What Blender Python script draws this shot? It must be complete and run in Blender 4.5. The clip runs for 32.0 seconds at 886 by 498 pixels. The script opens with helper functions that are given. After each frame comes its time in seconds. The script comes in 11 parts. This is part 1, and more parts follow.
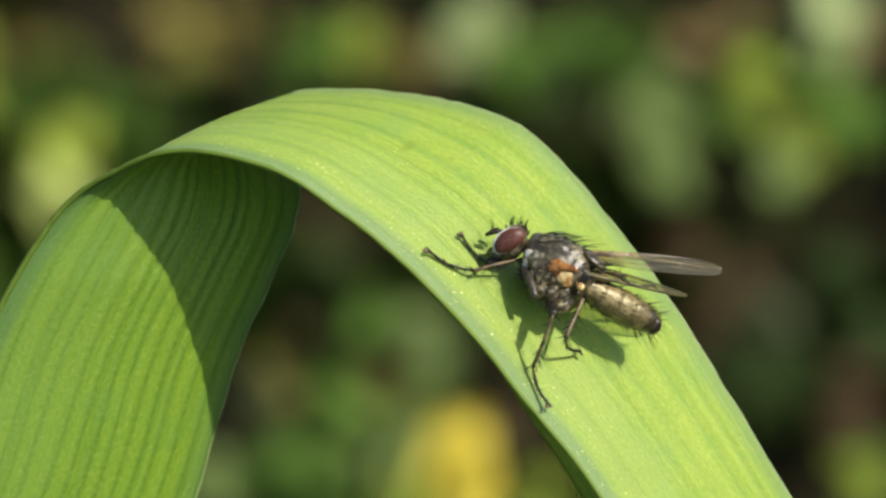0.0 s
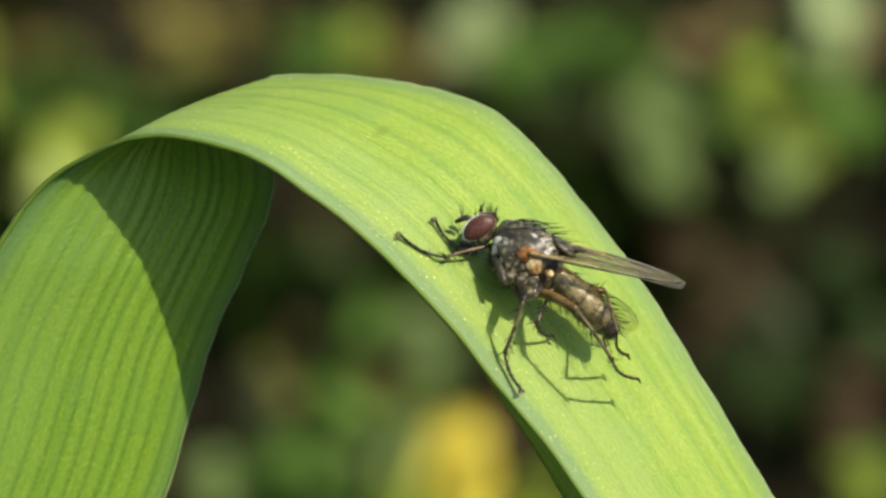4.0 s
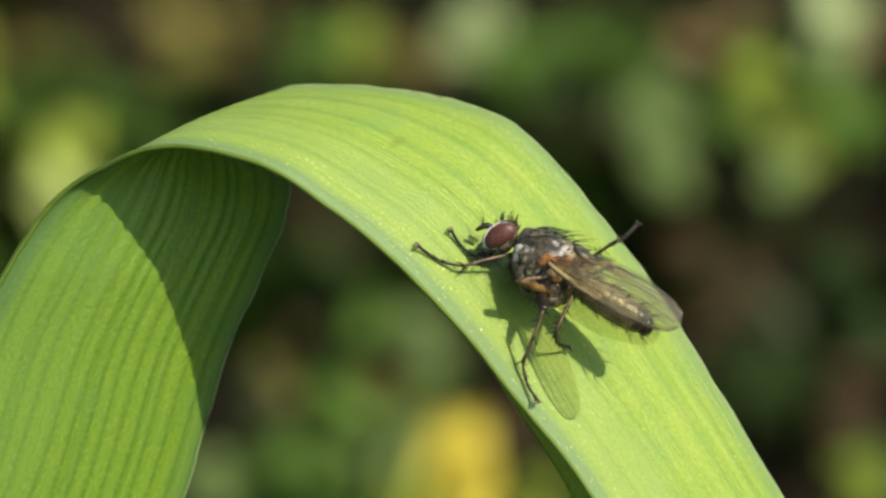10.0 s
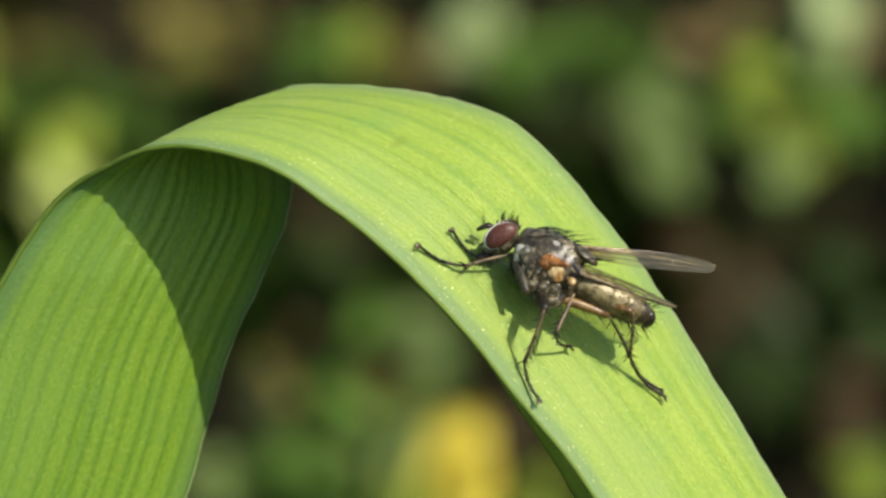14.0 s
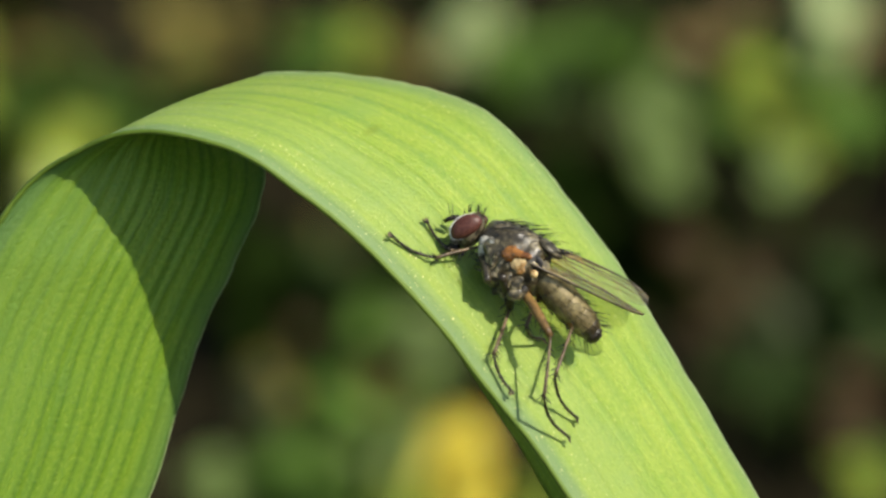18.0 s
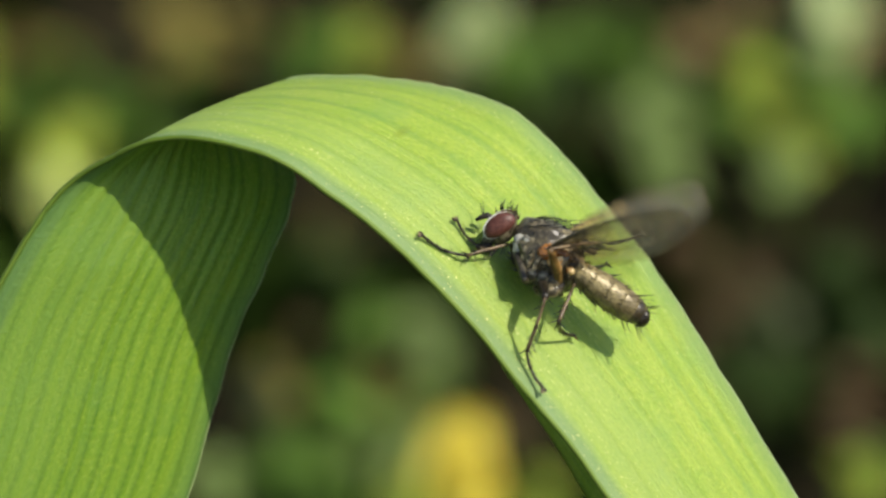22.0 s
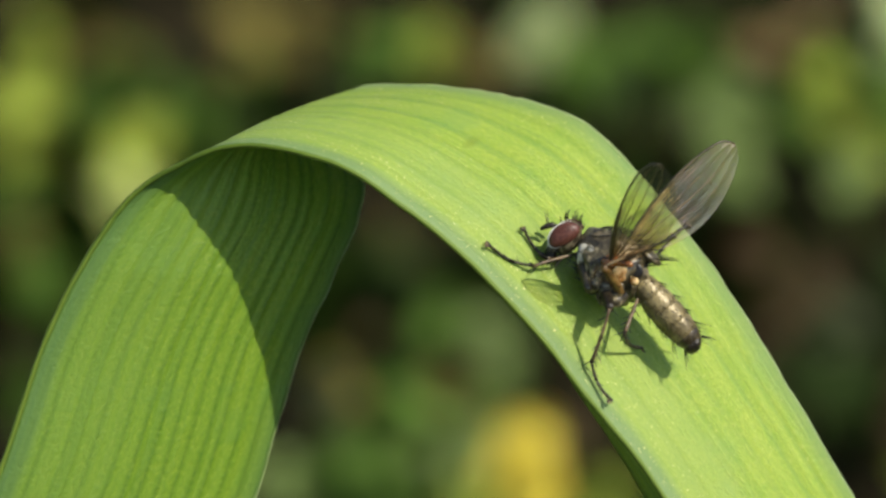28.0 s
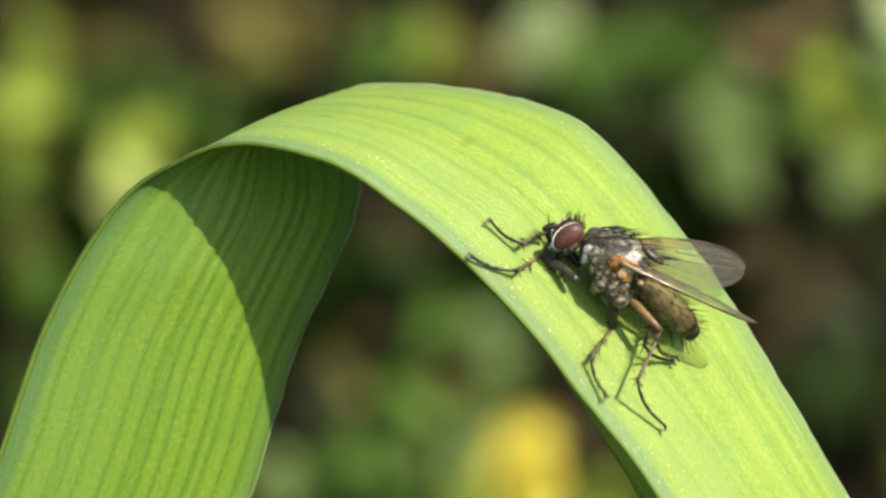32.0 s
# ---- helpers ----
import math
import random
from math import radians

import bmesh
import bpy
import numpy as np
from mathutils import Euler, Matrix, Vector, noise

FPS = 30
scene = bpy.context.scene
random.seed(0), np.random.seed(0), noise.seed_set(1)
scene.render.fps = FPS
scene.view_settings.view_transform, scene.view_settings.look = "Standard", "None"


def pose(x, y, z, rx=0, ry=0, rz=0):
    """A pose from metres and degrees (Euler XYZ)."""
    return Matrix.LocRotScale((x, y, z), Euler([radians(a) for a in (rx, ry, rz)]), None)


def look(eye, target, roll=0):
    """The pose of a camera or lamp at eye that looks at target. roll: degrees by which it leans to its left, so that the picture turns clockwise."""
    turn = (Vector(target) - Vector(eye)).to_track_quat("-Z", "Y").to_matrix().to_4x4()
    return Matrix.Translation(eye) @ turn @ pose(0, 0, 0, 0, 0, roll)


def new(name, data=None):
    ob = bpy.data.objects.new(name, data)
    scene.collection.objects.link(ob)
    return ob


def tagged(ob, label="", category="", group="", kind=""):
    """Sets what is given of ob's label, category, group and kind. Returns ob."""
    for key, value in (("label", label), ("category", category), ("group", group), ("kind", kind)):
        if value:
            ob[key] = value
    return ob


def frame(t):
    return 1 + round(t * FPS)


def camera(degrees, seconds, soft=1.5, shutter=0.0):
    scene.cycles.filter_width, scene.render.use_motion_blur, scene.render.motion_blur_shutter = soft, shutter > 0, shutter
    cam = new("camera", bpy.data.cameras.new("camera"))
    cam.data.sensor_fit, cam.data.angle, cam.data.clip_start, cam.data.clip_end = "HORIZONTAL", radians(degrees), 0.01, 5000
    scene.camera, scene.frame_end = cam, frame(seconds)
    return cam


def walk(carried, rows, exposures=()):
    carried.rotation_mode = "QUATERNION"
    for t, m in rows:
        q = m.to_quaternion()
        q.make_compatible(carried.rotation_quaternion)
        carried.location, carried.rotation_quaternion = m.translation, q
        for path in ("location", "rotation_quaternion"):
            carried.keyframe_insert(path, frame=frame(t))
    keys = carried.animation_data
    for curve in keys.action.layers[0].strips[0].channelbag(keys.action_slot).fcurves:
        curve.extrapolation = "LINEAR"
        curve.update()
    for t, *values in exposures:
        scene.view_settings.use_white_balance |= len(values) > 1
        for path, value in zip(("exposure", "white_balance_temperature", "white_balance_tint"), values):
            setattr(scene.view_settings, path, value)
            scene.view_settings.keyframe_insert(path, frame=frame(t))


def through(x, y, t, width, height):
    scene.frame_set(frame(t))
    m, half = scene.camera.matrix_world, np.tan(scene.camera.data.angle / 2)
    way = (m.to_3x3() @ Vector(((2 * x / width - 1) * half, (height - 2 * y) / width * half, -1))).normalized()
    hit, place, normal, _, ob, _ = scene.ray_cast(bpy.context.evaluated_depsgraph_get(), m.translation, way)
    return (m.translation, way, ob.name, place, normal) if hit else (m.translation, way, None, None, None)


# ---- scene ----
# All lengths of the leaf and the fly are in units of a fiftieth of a millimetre (U), in a frame whose
# x points right, y away from the viewer and z up along the tilted view.
U = 2e-5
TILT = 25.0
FOCUS = 0.15
HEART = Vector((0, 0, 0.22))
VIEW = Matrix.Rotation(radians(-TILT), 3, "X")
EYE = HEART + VIEW @ Vector((0, -FOCUS, 0))

# ---- camera ----
cam = camera(2 * math.degrees(math.atan(784 * U / FOCUS)), 32.0, soft=2.6, shutter=0.5)
cam.data.dof.use_dof = True
cam.data.dof.focus_distance = FOCUS - 0.0016
cam.data.dof.aperture_fstop = 58.0
cam.data.dof.aperture_blades = 0


def aim(right, down):
    """The camera's pose, turned so that the whole picture slides by that many units."""
    way = Vector((-right * U, FOCUS, down * U))
    return look(EYE, EYE + VIEW @ way)


walk(cam, [(0.0, aim(0, 0)), (21.9, aim(0, 0)), (22.05, aim(11, 0)), (22.2, aim(62, 1)), (22.35, aim(112, 3)), (22.5, aim(120, 3)), (32.0, aim(119, 2))],
     [(t, 0.26 + e, 6750, 9) for t, e in ((0.0, 0.0), (14.5, 0.0), (17.0, -0.06), (20.5, -0.06), (22.0, -0.02), (23.0, 0.0), (25.5, 0.0), (28.0, -0.14), (29.1, -0.22), (29.6, -0.06), (30.0, 0.12), (30.6, 0.25), (31.0, 0.30), (32.0, 0.28))])

# ---- light ----
SUN = VIEW @ Vector((0.59, -0.58, 0.56)).normalized()
world = bpy.data.worlds.new("sky")
scene.world = world
world.use_nodes = True
wn = world.node_tree
sky = wn.nodes.new("ShaderNodeTexSky")
sky.sky_type = "NISHITA"
sky.sun_disc = False
sky.sun_elevation = math.asin(SUN.z)
sky.sun_rotation = math.atan2(SUN.x, SUN.y)
wn.nodes["Background"].inputs["Strength"].default_value = 0.14
wn.links.new(sky.outputs["Color"], wn.nodes["Background"].inputs["Color"])
sun = new("sun", bpy.data.lights.new("sun", "SUN"))
sun.data.energy = 4.0
sun.data.angle = radians(0.53)
sun.data.color = (1.0, 0.95, 0.86)
sun.matrix_world = look(HEART + SUN, HEART)


# ---- materials ----
def shader(name, colour, rough=0.6, metal=0.0, spec=0.4):
    m = bpy.data.materials.new(name)
    m.use_nodes = True
    b = m.node_tree.nodes["Principled BSDF"]
    b.inputs["Base Color"].default_value = (*colour, 1)
    b.inputs["Roughness"].default_value = rough
    b.inputs["Metallic"].default_value = metal
    b.inputs["Specular IOR Level"].default_value = spec
    return m, m.node_tree, b


def node(nt, kind, **sets):
    n = nt.nodes.new(kind)
    for key, value in sets.items():
        n.inputs[key.replace("_", " ")].default_value = value
    return n


def ramp(nt, fac, stops):
    n = nt.nodes.new("ShaderNodeValToRGB")
    el = n.color_ramp.elements
    while len(el) < len(stops):
        el.new(0.5)
    for e, (p, c) in zip(el, stops):
        e.position, e.color = p, (*c, 1)
    nt.links.new(fac, n.inputs["Fac"])
    return n.outputs["Color"]


def mixed(nt, fac, a, b, how="MIX"):
    n = nt.nodes.new("ShaderNodeMix")
    n.data_type, n.blend_type = "RGBA", how
    for socket, value in ((n.inputs[0], fac), (n.inputs[6], a), (n.inputs[7], b)):
        if isinstance(value, (int, float)):
            socket.default_value = value
        elif isinstance(value, tuple):
            socket.default_value = (*value, 1)
        else:
            nt.links.new(value, socket)
    return n.outputs[2]


def grain(nt, scale, detail=4.0, coords="Object", stretch=(1, 1, 1), rough=0.55):
    tc = nt.nodes.new("ShaderNodeTexCoord")
    mp = nt.nodes.new("ShaderNodeMapping")
    mp.inputs["Scale"].default_value = stretch
    n = node(nt, "ShaderNodeTexNoise", Scale=scale, Detail=detail, Roughness=rough)
    nt.links.new(tc.outputs[coords], mp.inputs["Vector"])
    nt.links.new(mp.outputs["Vector"], n.inputs["Vector"])
    return n.outputs["Fac"]


def bump(nt, bsdf, height, strength, distance):
    n = node(nt, "ShaderNodeBump", Strength=strength, Distance=distance)
    nt.links.new(height, n.inputs["Height"])
    nt.links.new(n.outputs["Normal"], bsdf.inputs["Normal"])
    return n.outputs["Normal"]


def blade_material(name, tone, line, speck=0.45, through=0.3, ribs=24, paint_glints=True):
    """Fresh green leaf: pale and dark streaks along it, fine cells, painted glints, light shining through."""
    m, nt, b = shader(name, (0.3, 0.45, 0.08), 0.42, spec=0.45)
    streak = grain(nt, 1.0, 3.0, "UV", (0.9, 13, 1))
    fine = grain(nt, 1.0, 2.0, "UV", (0.6, 60, 1))
    patch = grain(nt, 1.0, 5.0, "UV", (7, 6, 1))
    cells = grain(nt, 1.0, 3.0, "UV", (42, 62, 1), 0.8)
    tc = nt.nodes.new("ShaderNodeTexCoord")
    across = nt.nodes.new("ShaderNodeSeparateXYZ")
    nt.links.new(tc.outputs["UV"], across.inputs[0])
    wander = nt.nodes.new("ShaderNodeMath")
    wander.operation = "MULTIPLY_ADD"
    wander.inputs[1].default_value = 0.9 / ribs
    nt.links.new(grain(nt, 1.0, 2.0, "UV", (0.7, 2.5, 1)), wander.inputs[0])
    nt.links.new(across.outputs["Y"], wander.inputs[2])
    vein = node(nt, "ShaderNodeTexVoronoi", Scale=ribs, Randomness=1.0)
    vein.voronoi_dimensions, vein.feature = "1D", "DISTANCE_TO_EDGE"
    nt.links.new(wander.outputs[0], vein.inputs["W"])
    veins = vein.outputs["Distance"]
    c = ramp(nt, streak, [(0.3, (0.22, 0.38, 0.05)), (0.5, (0.32, 0.48, 0.075)), (0.72, (0.44, 0.56, 0.12))])
    c = mixed(nt, 0.28, c, ramp(nt, fine, [(0.36, (0.22, 0.38, 0.05)), (0.5, (0.36, 0.50, 0.09)), (0.62, (0.40, 0.53, 0.11))]))
    c = mixed(nt, 0.4, c, ramp(nt, patch, [(0.4, (0.24, 0.43, 0.07)), (0.6, (0.46, 0.56, 0.11))]))
    # The palest cells are glints put into the colour.
    c = mixed(nt, speck, c, ramp(nt, cells, [(0.36, (0.17, 0.33, 0.04)), (0.5, (0.33, 0.48, 0.08)), (0.60, (0.48, 0.58, 0.13)), (0.70, (0.85, 0.85, 0.3))]))
    c = mixed(nt, line, c, ramp(nt, veins, [(0.0, (0.13, 0.25, 0.04)), (0.07, (0.20, 0.34, 0.05)), (0.2, (0.36, 0.51, 0.085)), (0.5, (0.44, 0.58, 0.12))]))
    long = grain(nt, 1.0, 2.0, "UV", (0.22, 26, 1), 0.5)
    c = mixed(nt, ramp(nt, long, [(0.54, (0, 0, 0)), (0.64, (0.26, 0.26, 0.26))]), c, (0.17, 0.34, 0.10))
    blotch = grain(nt, 1.0, 4.0, "UV", (3.1, 2.6, 1))
    c = mixed(nt, ramp(nt, blotch, [(0.55, (0, 0, 0)), (0.68, (0.4, 0.4, 0.4))]), c, (0.24, 0.42, 0.15))
    fleck = grain(nt, 1.0, 2.0, "UV", (33, 24, 1))
    c = mixed(nt, ramp(nt, fleck, [(0.73, (0, 0, 0)), (0.78, (0.6, 0.6, 0.6))]), c, (0.13, 0.24, 0.05))
    edge = nt.nodes.new("ShaderNodeSeparateXYZ")
    nt.links.new(tc.outputs["UV"], edge.inputs[0])
    place = nt.nodes.new("ShaderNodeMath")
    place.operation = "MULTIPLY_ADD"
    place.inputs[1].default_value, place.inputs[2].default_value = 0.8, 0.1
    nt.links.new(edge.outputs["Y"], place.inputs[0])
    rim = ramp(nt, place.outputs[0], [(0.085, (0, 0, 0)), (0.115, (0.95, 0.95, 0.95)), (0.145, (0.75, 0.75, 0.75)), (0.178, (0, 0, 0)), (0.79, (0, 0, 0)), (0.9, (0.75, 0.75, 0.75))])
    pale = ramp(nt, place.outputs[0], [(0.11, (0, 0, 0)), (0.2, (0.42, 0.42, 0.42)), (0.36, (0.36, 0.36, 0.36)), (0.46, (0, 0, 0))])
    c = mixed(nt, pale, c, (0.36, 0.50, 0.17))
    c = mixed(nt, rim, c, mixed(nt, 0.85, c, (0.21, 0.34, 0.21)))
    # Sun glints on the cells, painted as pale yellow dots.
    if paint_glints:
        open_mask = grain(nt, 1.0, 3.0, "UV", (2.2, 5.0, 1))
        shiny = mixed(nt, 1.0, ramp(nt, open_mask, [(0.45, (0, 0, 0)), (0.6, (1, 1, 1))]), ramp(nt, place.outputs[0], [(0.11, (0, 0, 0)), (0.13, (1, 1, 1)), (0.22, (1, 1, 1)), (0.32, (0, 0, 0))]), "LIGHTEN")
        glint_dots = ramp(nt, grain(nt, 1.0, 2.0, "UV", (85, 78, 1)), [(0.655, (0, 0, 0)), (0.70, (1, 1, 1))])
        c = mixed(nt, mixed(nt, 1.0, glint_dots, shiny, "MULTIPLY"), c, (0.95, 0.92, 0.55))
    for u, v, wide, tall, deep in ((25.69, 0.525, 0.028, 0.075, 0.75), (25.225, 0.353, 0.03, 0.03, 0.45)):
        offset = node(nt, "ShaderNodeVectorMath")
        offset.operation = "SUBTRACT"
        offset.inputs[1].default_value = (u, v, 0)
        nt.links.new(tc.outputs["UV"], offset.inputs[0])
        scaled = node(nt, "ShaderNodeVectorMath")
        scaled.operation = "DIVIDE"
        scaled.inputs[1].default_value = (wide, tall, 1)
        nt.links.new(offset.outputs[0], scaled.inputs[0])
        size = node(nt, "ShaderNodeVectorMath")
        size.operation = "LENGTH"
        nt.links.new(scaled.outputs[0], size.inputs[0])
        scar = ramp(nt, size.outputs["Value"], [(0.25, (deep, deep, deep)), (0.95, (0, 0, 0))])
        c = mixed(nt, scar, c, (0.24, 0.33, 0.04))
    c = mixed(nt, 1.0, c, tone, "MULTIPLY")
    nt.links.new(c, b.inputs["Base Color"])
    h = mixed(nt, 0.65, fine, cells)
    h = mixed(nt, 0.2, h, ramp(nt, veins, [(0.0, (0, 0, 0)), (0.3, (0.8, 0.8, 0.8)), (0.5, (1, 1, 1))]))
    normal = bump(nt, b, h, 0.6, 0.00019)
    glow = nt.nodes.new("ShaderNodeBsdfTranslucent")
    nt.links.new(mixed(nt, 1.0, c, (1.0, 1.0, 0.5), "MULTIPLY"), glow.inputs["Color"])
    nt.links.new(normal, glow.inputs["Normal"])
    mx = nt.nodes.new("ShaderNodeMixShader")
    mx.inputs[0].default_value = through
    nt.links.new(b.outputs[0], mx.inputs[1])
    nt.links.new(glow.outputs[0], mx.inputs[2])
    nt.links.new(mx.outputs[0], nt.nodes["Material Output"].inputs["Surface"])
    return m


def cuticle(name, dark, pale, scale, rough=0.45, metal=0.0, spec=0.6, lift=0.00002, along=(1, 1, 1), ease=0.05, tip=0.505):
    """Insect skin: two tones in patches, finely dusted and pitted."""
    m, nt, b = shader(name, dark, rough, metal, spec)
    c = ramp(nt, grain(nt, scale, 4.0, stretch=along), [(tip - ease, dark), (tip + ease, pale)])
    c = mixed(nt, 0.35, c, ramp(nt, grain(nt, scale * 6, 3.0), [(0.4, dark), (0.66, pale)]))
    nt.links.new(c, b.inputs["Base Color"])
    bump(nt, b, grain(nt, scale * 5, 3.0), 0.5, lift)
    return m


def dusted(name, even):
    """Dark skin under fine grey-brown dust, with dark lines along the body where it is not even."""
    m, nt, b = shader(name, (0.05, 0.04, 0.025), 0.28, spec=0.6)
    fine = grain(nt, 6500, 4.0, rough=0.65)
    broad = grain(nt, 2300, 3.0, stretch=(0.6, 1, 1))
    lines = grain(nt, 3200, 2.0, stretch=(0.1, 1.2, 0.25))
    c = ramp(nt, fine, [(0.32, (0.035, 0.027, 0.013)), (0.5, (0.145, 0.116, 0.057)), (0.70, (0.48, 0.40, 0.23))])
    c = mixed(nt, ramp(nt, broad, [(0.40, (0.7, 0.7, 0.7)), (0.54, (0, 0, 0))]), c, (0.022, 0.018, 0.009))
    c = mixed(nt, ramp(nt, lines, [(0.44, (1 - even, 1 - even, 1 - even)), (0.54, (0, 0, 0))]), c, (0.016, 0.012, 0.006))
    nt.links.new(c, b.inputs["Base Color"])
    bump(nt, b, fine, 0.6, 0.00004)
    return m


def back_striped(m):
    """Adds the dark line along the back of the abdomen."""
    nt = m.node_tree
    b = nt.nodes["Principled BSDF"]
    skin = b.inputs["Base Color"].links[0].from_socket
    tc = nt.nodes.new("ShaderNodeTexCoord")
    xyz = nt.nodes.new("ShaderNodeSeparateXYZ")
    nt.links.new(tc.outputs["Object"], xyz.inputs[0])
    side = nt.nodes.new("ShaderNodeMath")
    side.operation = "ABSOLUTE"
    nt.links.new(xyz.outputs["Y"], side.inputs[0])
    line = nt.nodes.new("ShaderNodeMapRange")
    for key, value in (("From Min", 3 * U), ("From Max", 9 * U), ("To Min", 0.9), ("To Max", 0.0)):
        line.inputs[key].default_value = value
    nt.links.new(side.outputs[0], line.inputs["Value"])
    up = nt.nodes.new("ShaderNodeMath")
    up.operation = "GREATER_THAN"
    nt.links.new(xyz.outputs["Z"], up.inputs[0])
    both = nt.nodes.new("ShaderNodeMath")
    both.operation = "MULTIPLY"
    nt.links.new(line.outputs[0], both.inputs[0])
    nt.links.new(up.outputs[0], both.inputs[1])
    nt.links.new(mixed(nt, both.outputs[0], skin, (0.03, 0.02, 0.009)), b.inputs["Base Color"])
    return m


def wing_material():
    """Clear film, amber at its root, with the colours of thin film in its gloss."""
    m, nt, b = shader("wing_film", (0.20, 0.18, 0.12), 0.32, spec=0.5)
    film = nt.nodes.new("ShaderNodeMapRange")
    film.inputs["To Min"].default_value, film.inputs["To Max"].default_value = 380, 620
    film.inputs["From Min"].default_value, film.inputs["From Max"].default_value = 0.3, 0.7
    nt.links.new(grain(nt, 420, 3.0), film.inputs["Value"])
    nt.links.new(film.outputs[0], b.inputs["Thin Film Thickness"])
    b.inputs["Thin Film IOR"].default_value = 2.08
    b.inputs["IOR"].default_value = 2.2
    clear = nt.nodes.new("ShaderNodeBsdfTransparent")
    tint = ramp(nt, grain(nt, 900, 2.0), [(0.3, (0.90, 0.885, 0.77)), (0.7, (0.955, 0.945, 0.86))])
    tc = nt.nodes.new("ShaderNodeTexCoord")
    far = nt.nodes.new("ShaderNodeSeparateXYZ")
    nt.links.new(tc.outputs["Object"], far.inputs[0])
    root = nt.nodes.new("ShaderNodeMapRange")
    root.inputs["From Min"].default_value, root.inputs["From Max"].default_value = 6 * U, 95 * U
    root.inputs["To Min"].default_value, root.inputs["To Max"].default_value = 0.42, 0.0
    nt.links.new(far.outputs["X"], root.inputs["Value"])
    tint = mixed(nt, root.outputs[0], tint, (0.72, 0.40, 0.13))
    nt.links.new(tint, clear.inputs["Color"])
    nt.links.new(mixed(nt, root.outputs[0], (0.30, 0.285, 0.22), (0.55, 0.28, 0.08)), b.inputs["Base Color"])
    mx = nt.nodes.new("ShaderNodeMixShader")
    mx.inputs[0].default_value = 0.12
    nt.links.new(clear.outputs[0], mx.inputs[1])
    nt.links.new(b.outputs[0], mx.inputs[2])
    nt.links.new(mx.outputs[0], nt.nodes["Material Output"].inputs["Surface"])
    bump(nt, b, grain(nt, 520, 2.0, stretch=(0.5, 1.6, 1)), 0.6, 0.00025)
    return m


def foliage(name, low, high, through=0.25, spec=0.12):
    m, nt, b = shader(name, low, 0.55, spec=spec)
    c = ramp(nt, grain(nt, 60, 3.0), [(0.3, low), (0.7, high)])
    info = nt.nodes.new("ShaderNodeObjectInfo")
    c = mixed(nt, 0.5, c, ramp(nt, info.outputs["Random"], [(0.0, low), (1.0, high)]))
    nt.links.new(c, b.inputs["Base Color"])
    bump(nt, b, grain(nt, 400, 3.0), 0.4, 0.0003)
    glow = nt.nodes.new("ShaderNodeBsdfTranslucent")
    nt.links.new(c, glow.inputs["Color"])
    mx = nt.nodes.new("ShaderNodeMixShader")
    mx.inputs[0].default_value = through
    nt.links.new(b.outputs[0], mx.inputs[1])
    nt.links.new(glow.outputs[0], mx.inputs[2])
    nt.links.new(mx.outputs[0], nt.nodes["Material Output"].inputs["Surface"])
    return m


def soil_material():
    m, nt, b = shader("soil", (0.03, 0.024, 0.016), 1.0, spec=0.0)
    # Near-black browns: shade between the plants is put into the soil colour.
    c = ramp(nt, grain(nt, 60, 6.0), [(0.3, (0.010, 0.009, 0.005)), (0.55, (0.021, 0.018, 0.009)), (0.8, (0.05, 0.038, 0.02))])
    nt.links.new(c, b.inputs["Base Color"])
    bump(nt, b, grain(nt, 150, 6.0), 0.8, 0.004)
    return m


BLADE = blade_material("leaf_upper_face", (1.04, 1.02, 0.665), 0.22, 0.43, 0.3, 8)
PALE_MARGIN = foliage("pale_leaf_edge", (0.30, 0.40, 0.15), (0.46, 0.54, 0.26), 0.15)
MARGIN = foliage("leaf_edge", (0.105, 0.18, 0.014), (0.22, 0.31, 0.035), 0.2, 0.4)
UNDERSIDE = blade_material("leaf_lower_face", (0.63, 0.755, 0.34), 0.46, 0.66, 0.28, 15, False)
THORAX = cuticle("grey_dusted_skin", (0.008, 0.006, 0.004), (0.20, 0.165, 0.10), 4600, 0.3, spec=0.5, tip=0.53, ease=0.03)
STRIPED = dusted("striped_grey_skin", 0.4)
PLATE = dusted("pale_dusted_plate", 1.0)
SILVER = cuticle("silver_dusted_skin", (0.10, 0.09, 0.06), (0.54, 0.52, 0.42), 3400, 0.32, ease=0.04)
WHITE_RIM, _, _ = shader("white_eye_rim", (0.78, 0.75, 0.66), 0.4)
ABDOMEN = back_striped(cuticle("bronze_skin", (0.095, 0.070, 0.026), (0.33, 0.26, 0.11), 1700, 0.36, 0.1, 0.5, ease=0.12, lift=0.00005))
BLACK_BROWN = cuticle("dark_brown_skin", (0.03, 0.022, 0.010), (0.12, 0.09, 0.042), 1800, 0.3, spec=0.5)
BLACK = cuticle("black_skin", (0.012, 0.009, 0.005), (0.05, 0.038, 0.022), 3000, 0.35, spec=0.4)
AMBER = cuticle("amber_skin", (0.085, 0.046, 0.013), (0.26, 0.15, 0.045), 2000, 0.3, spec=0.4)
ROOT = cuticle("orange_wing_root", (0.13, 0.042, 0.008), (0.42, 0.17, 0.035), 1800, 0.2)
# Gold here is the sun's glint on the wing base, put into colour.
GLINT_VEIN = cuticle("glint_gold_vein", (0.16, 0.11, 0.035), (0.46, 0.35, 0.13), 1500, 0.16, spec=0.9)
GOLD = cuticle("pale_amber_skin", (0.36, 0.16, 0.035), (0.80, 0.60, 0.27), 1300, 0.22)
OLIVE_LEG = cuticle("olive_leg", (0.025, 0.02, 0.011), (0.17, 0.145, 0.085), 1500, 0.3, spec=0.5, along=(0.3, 1, 1))
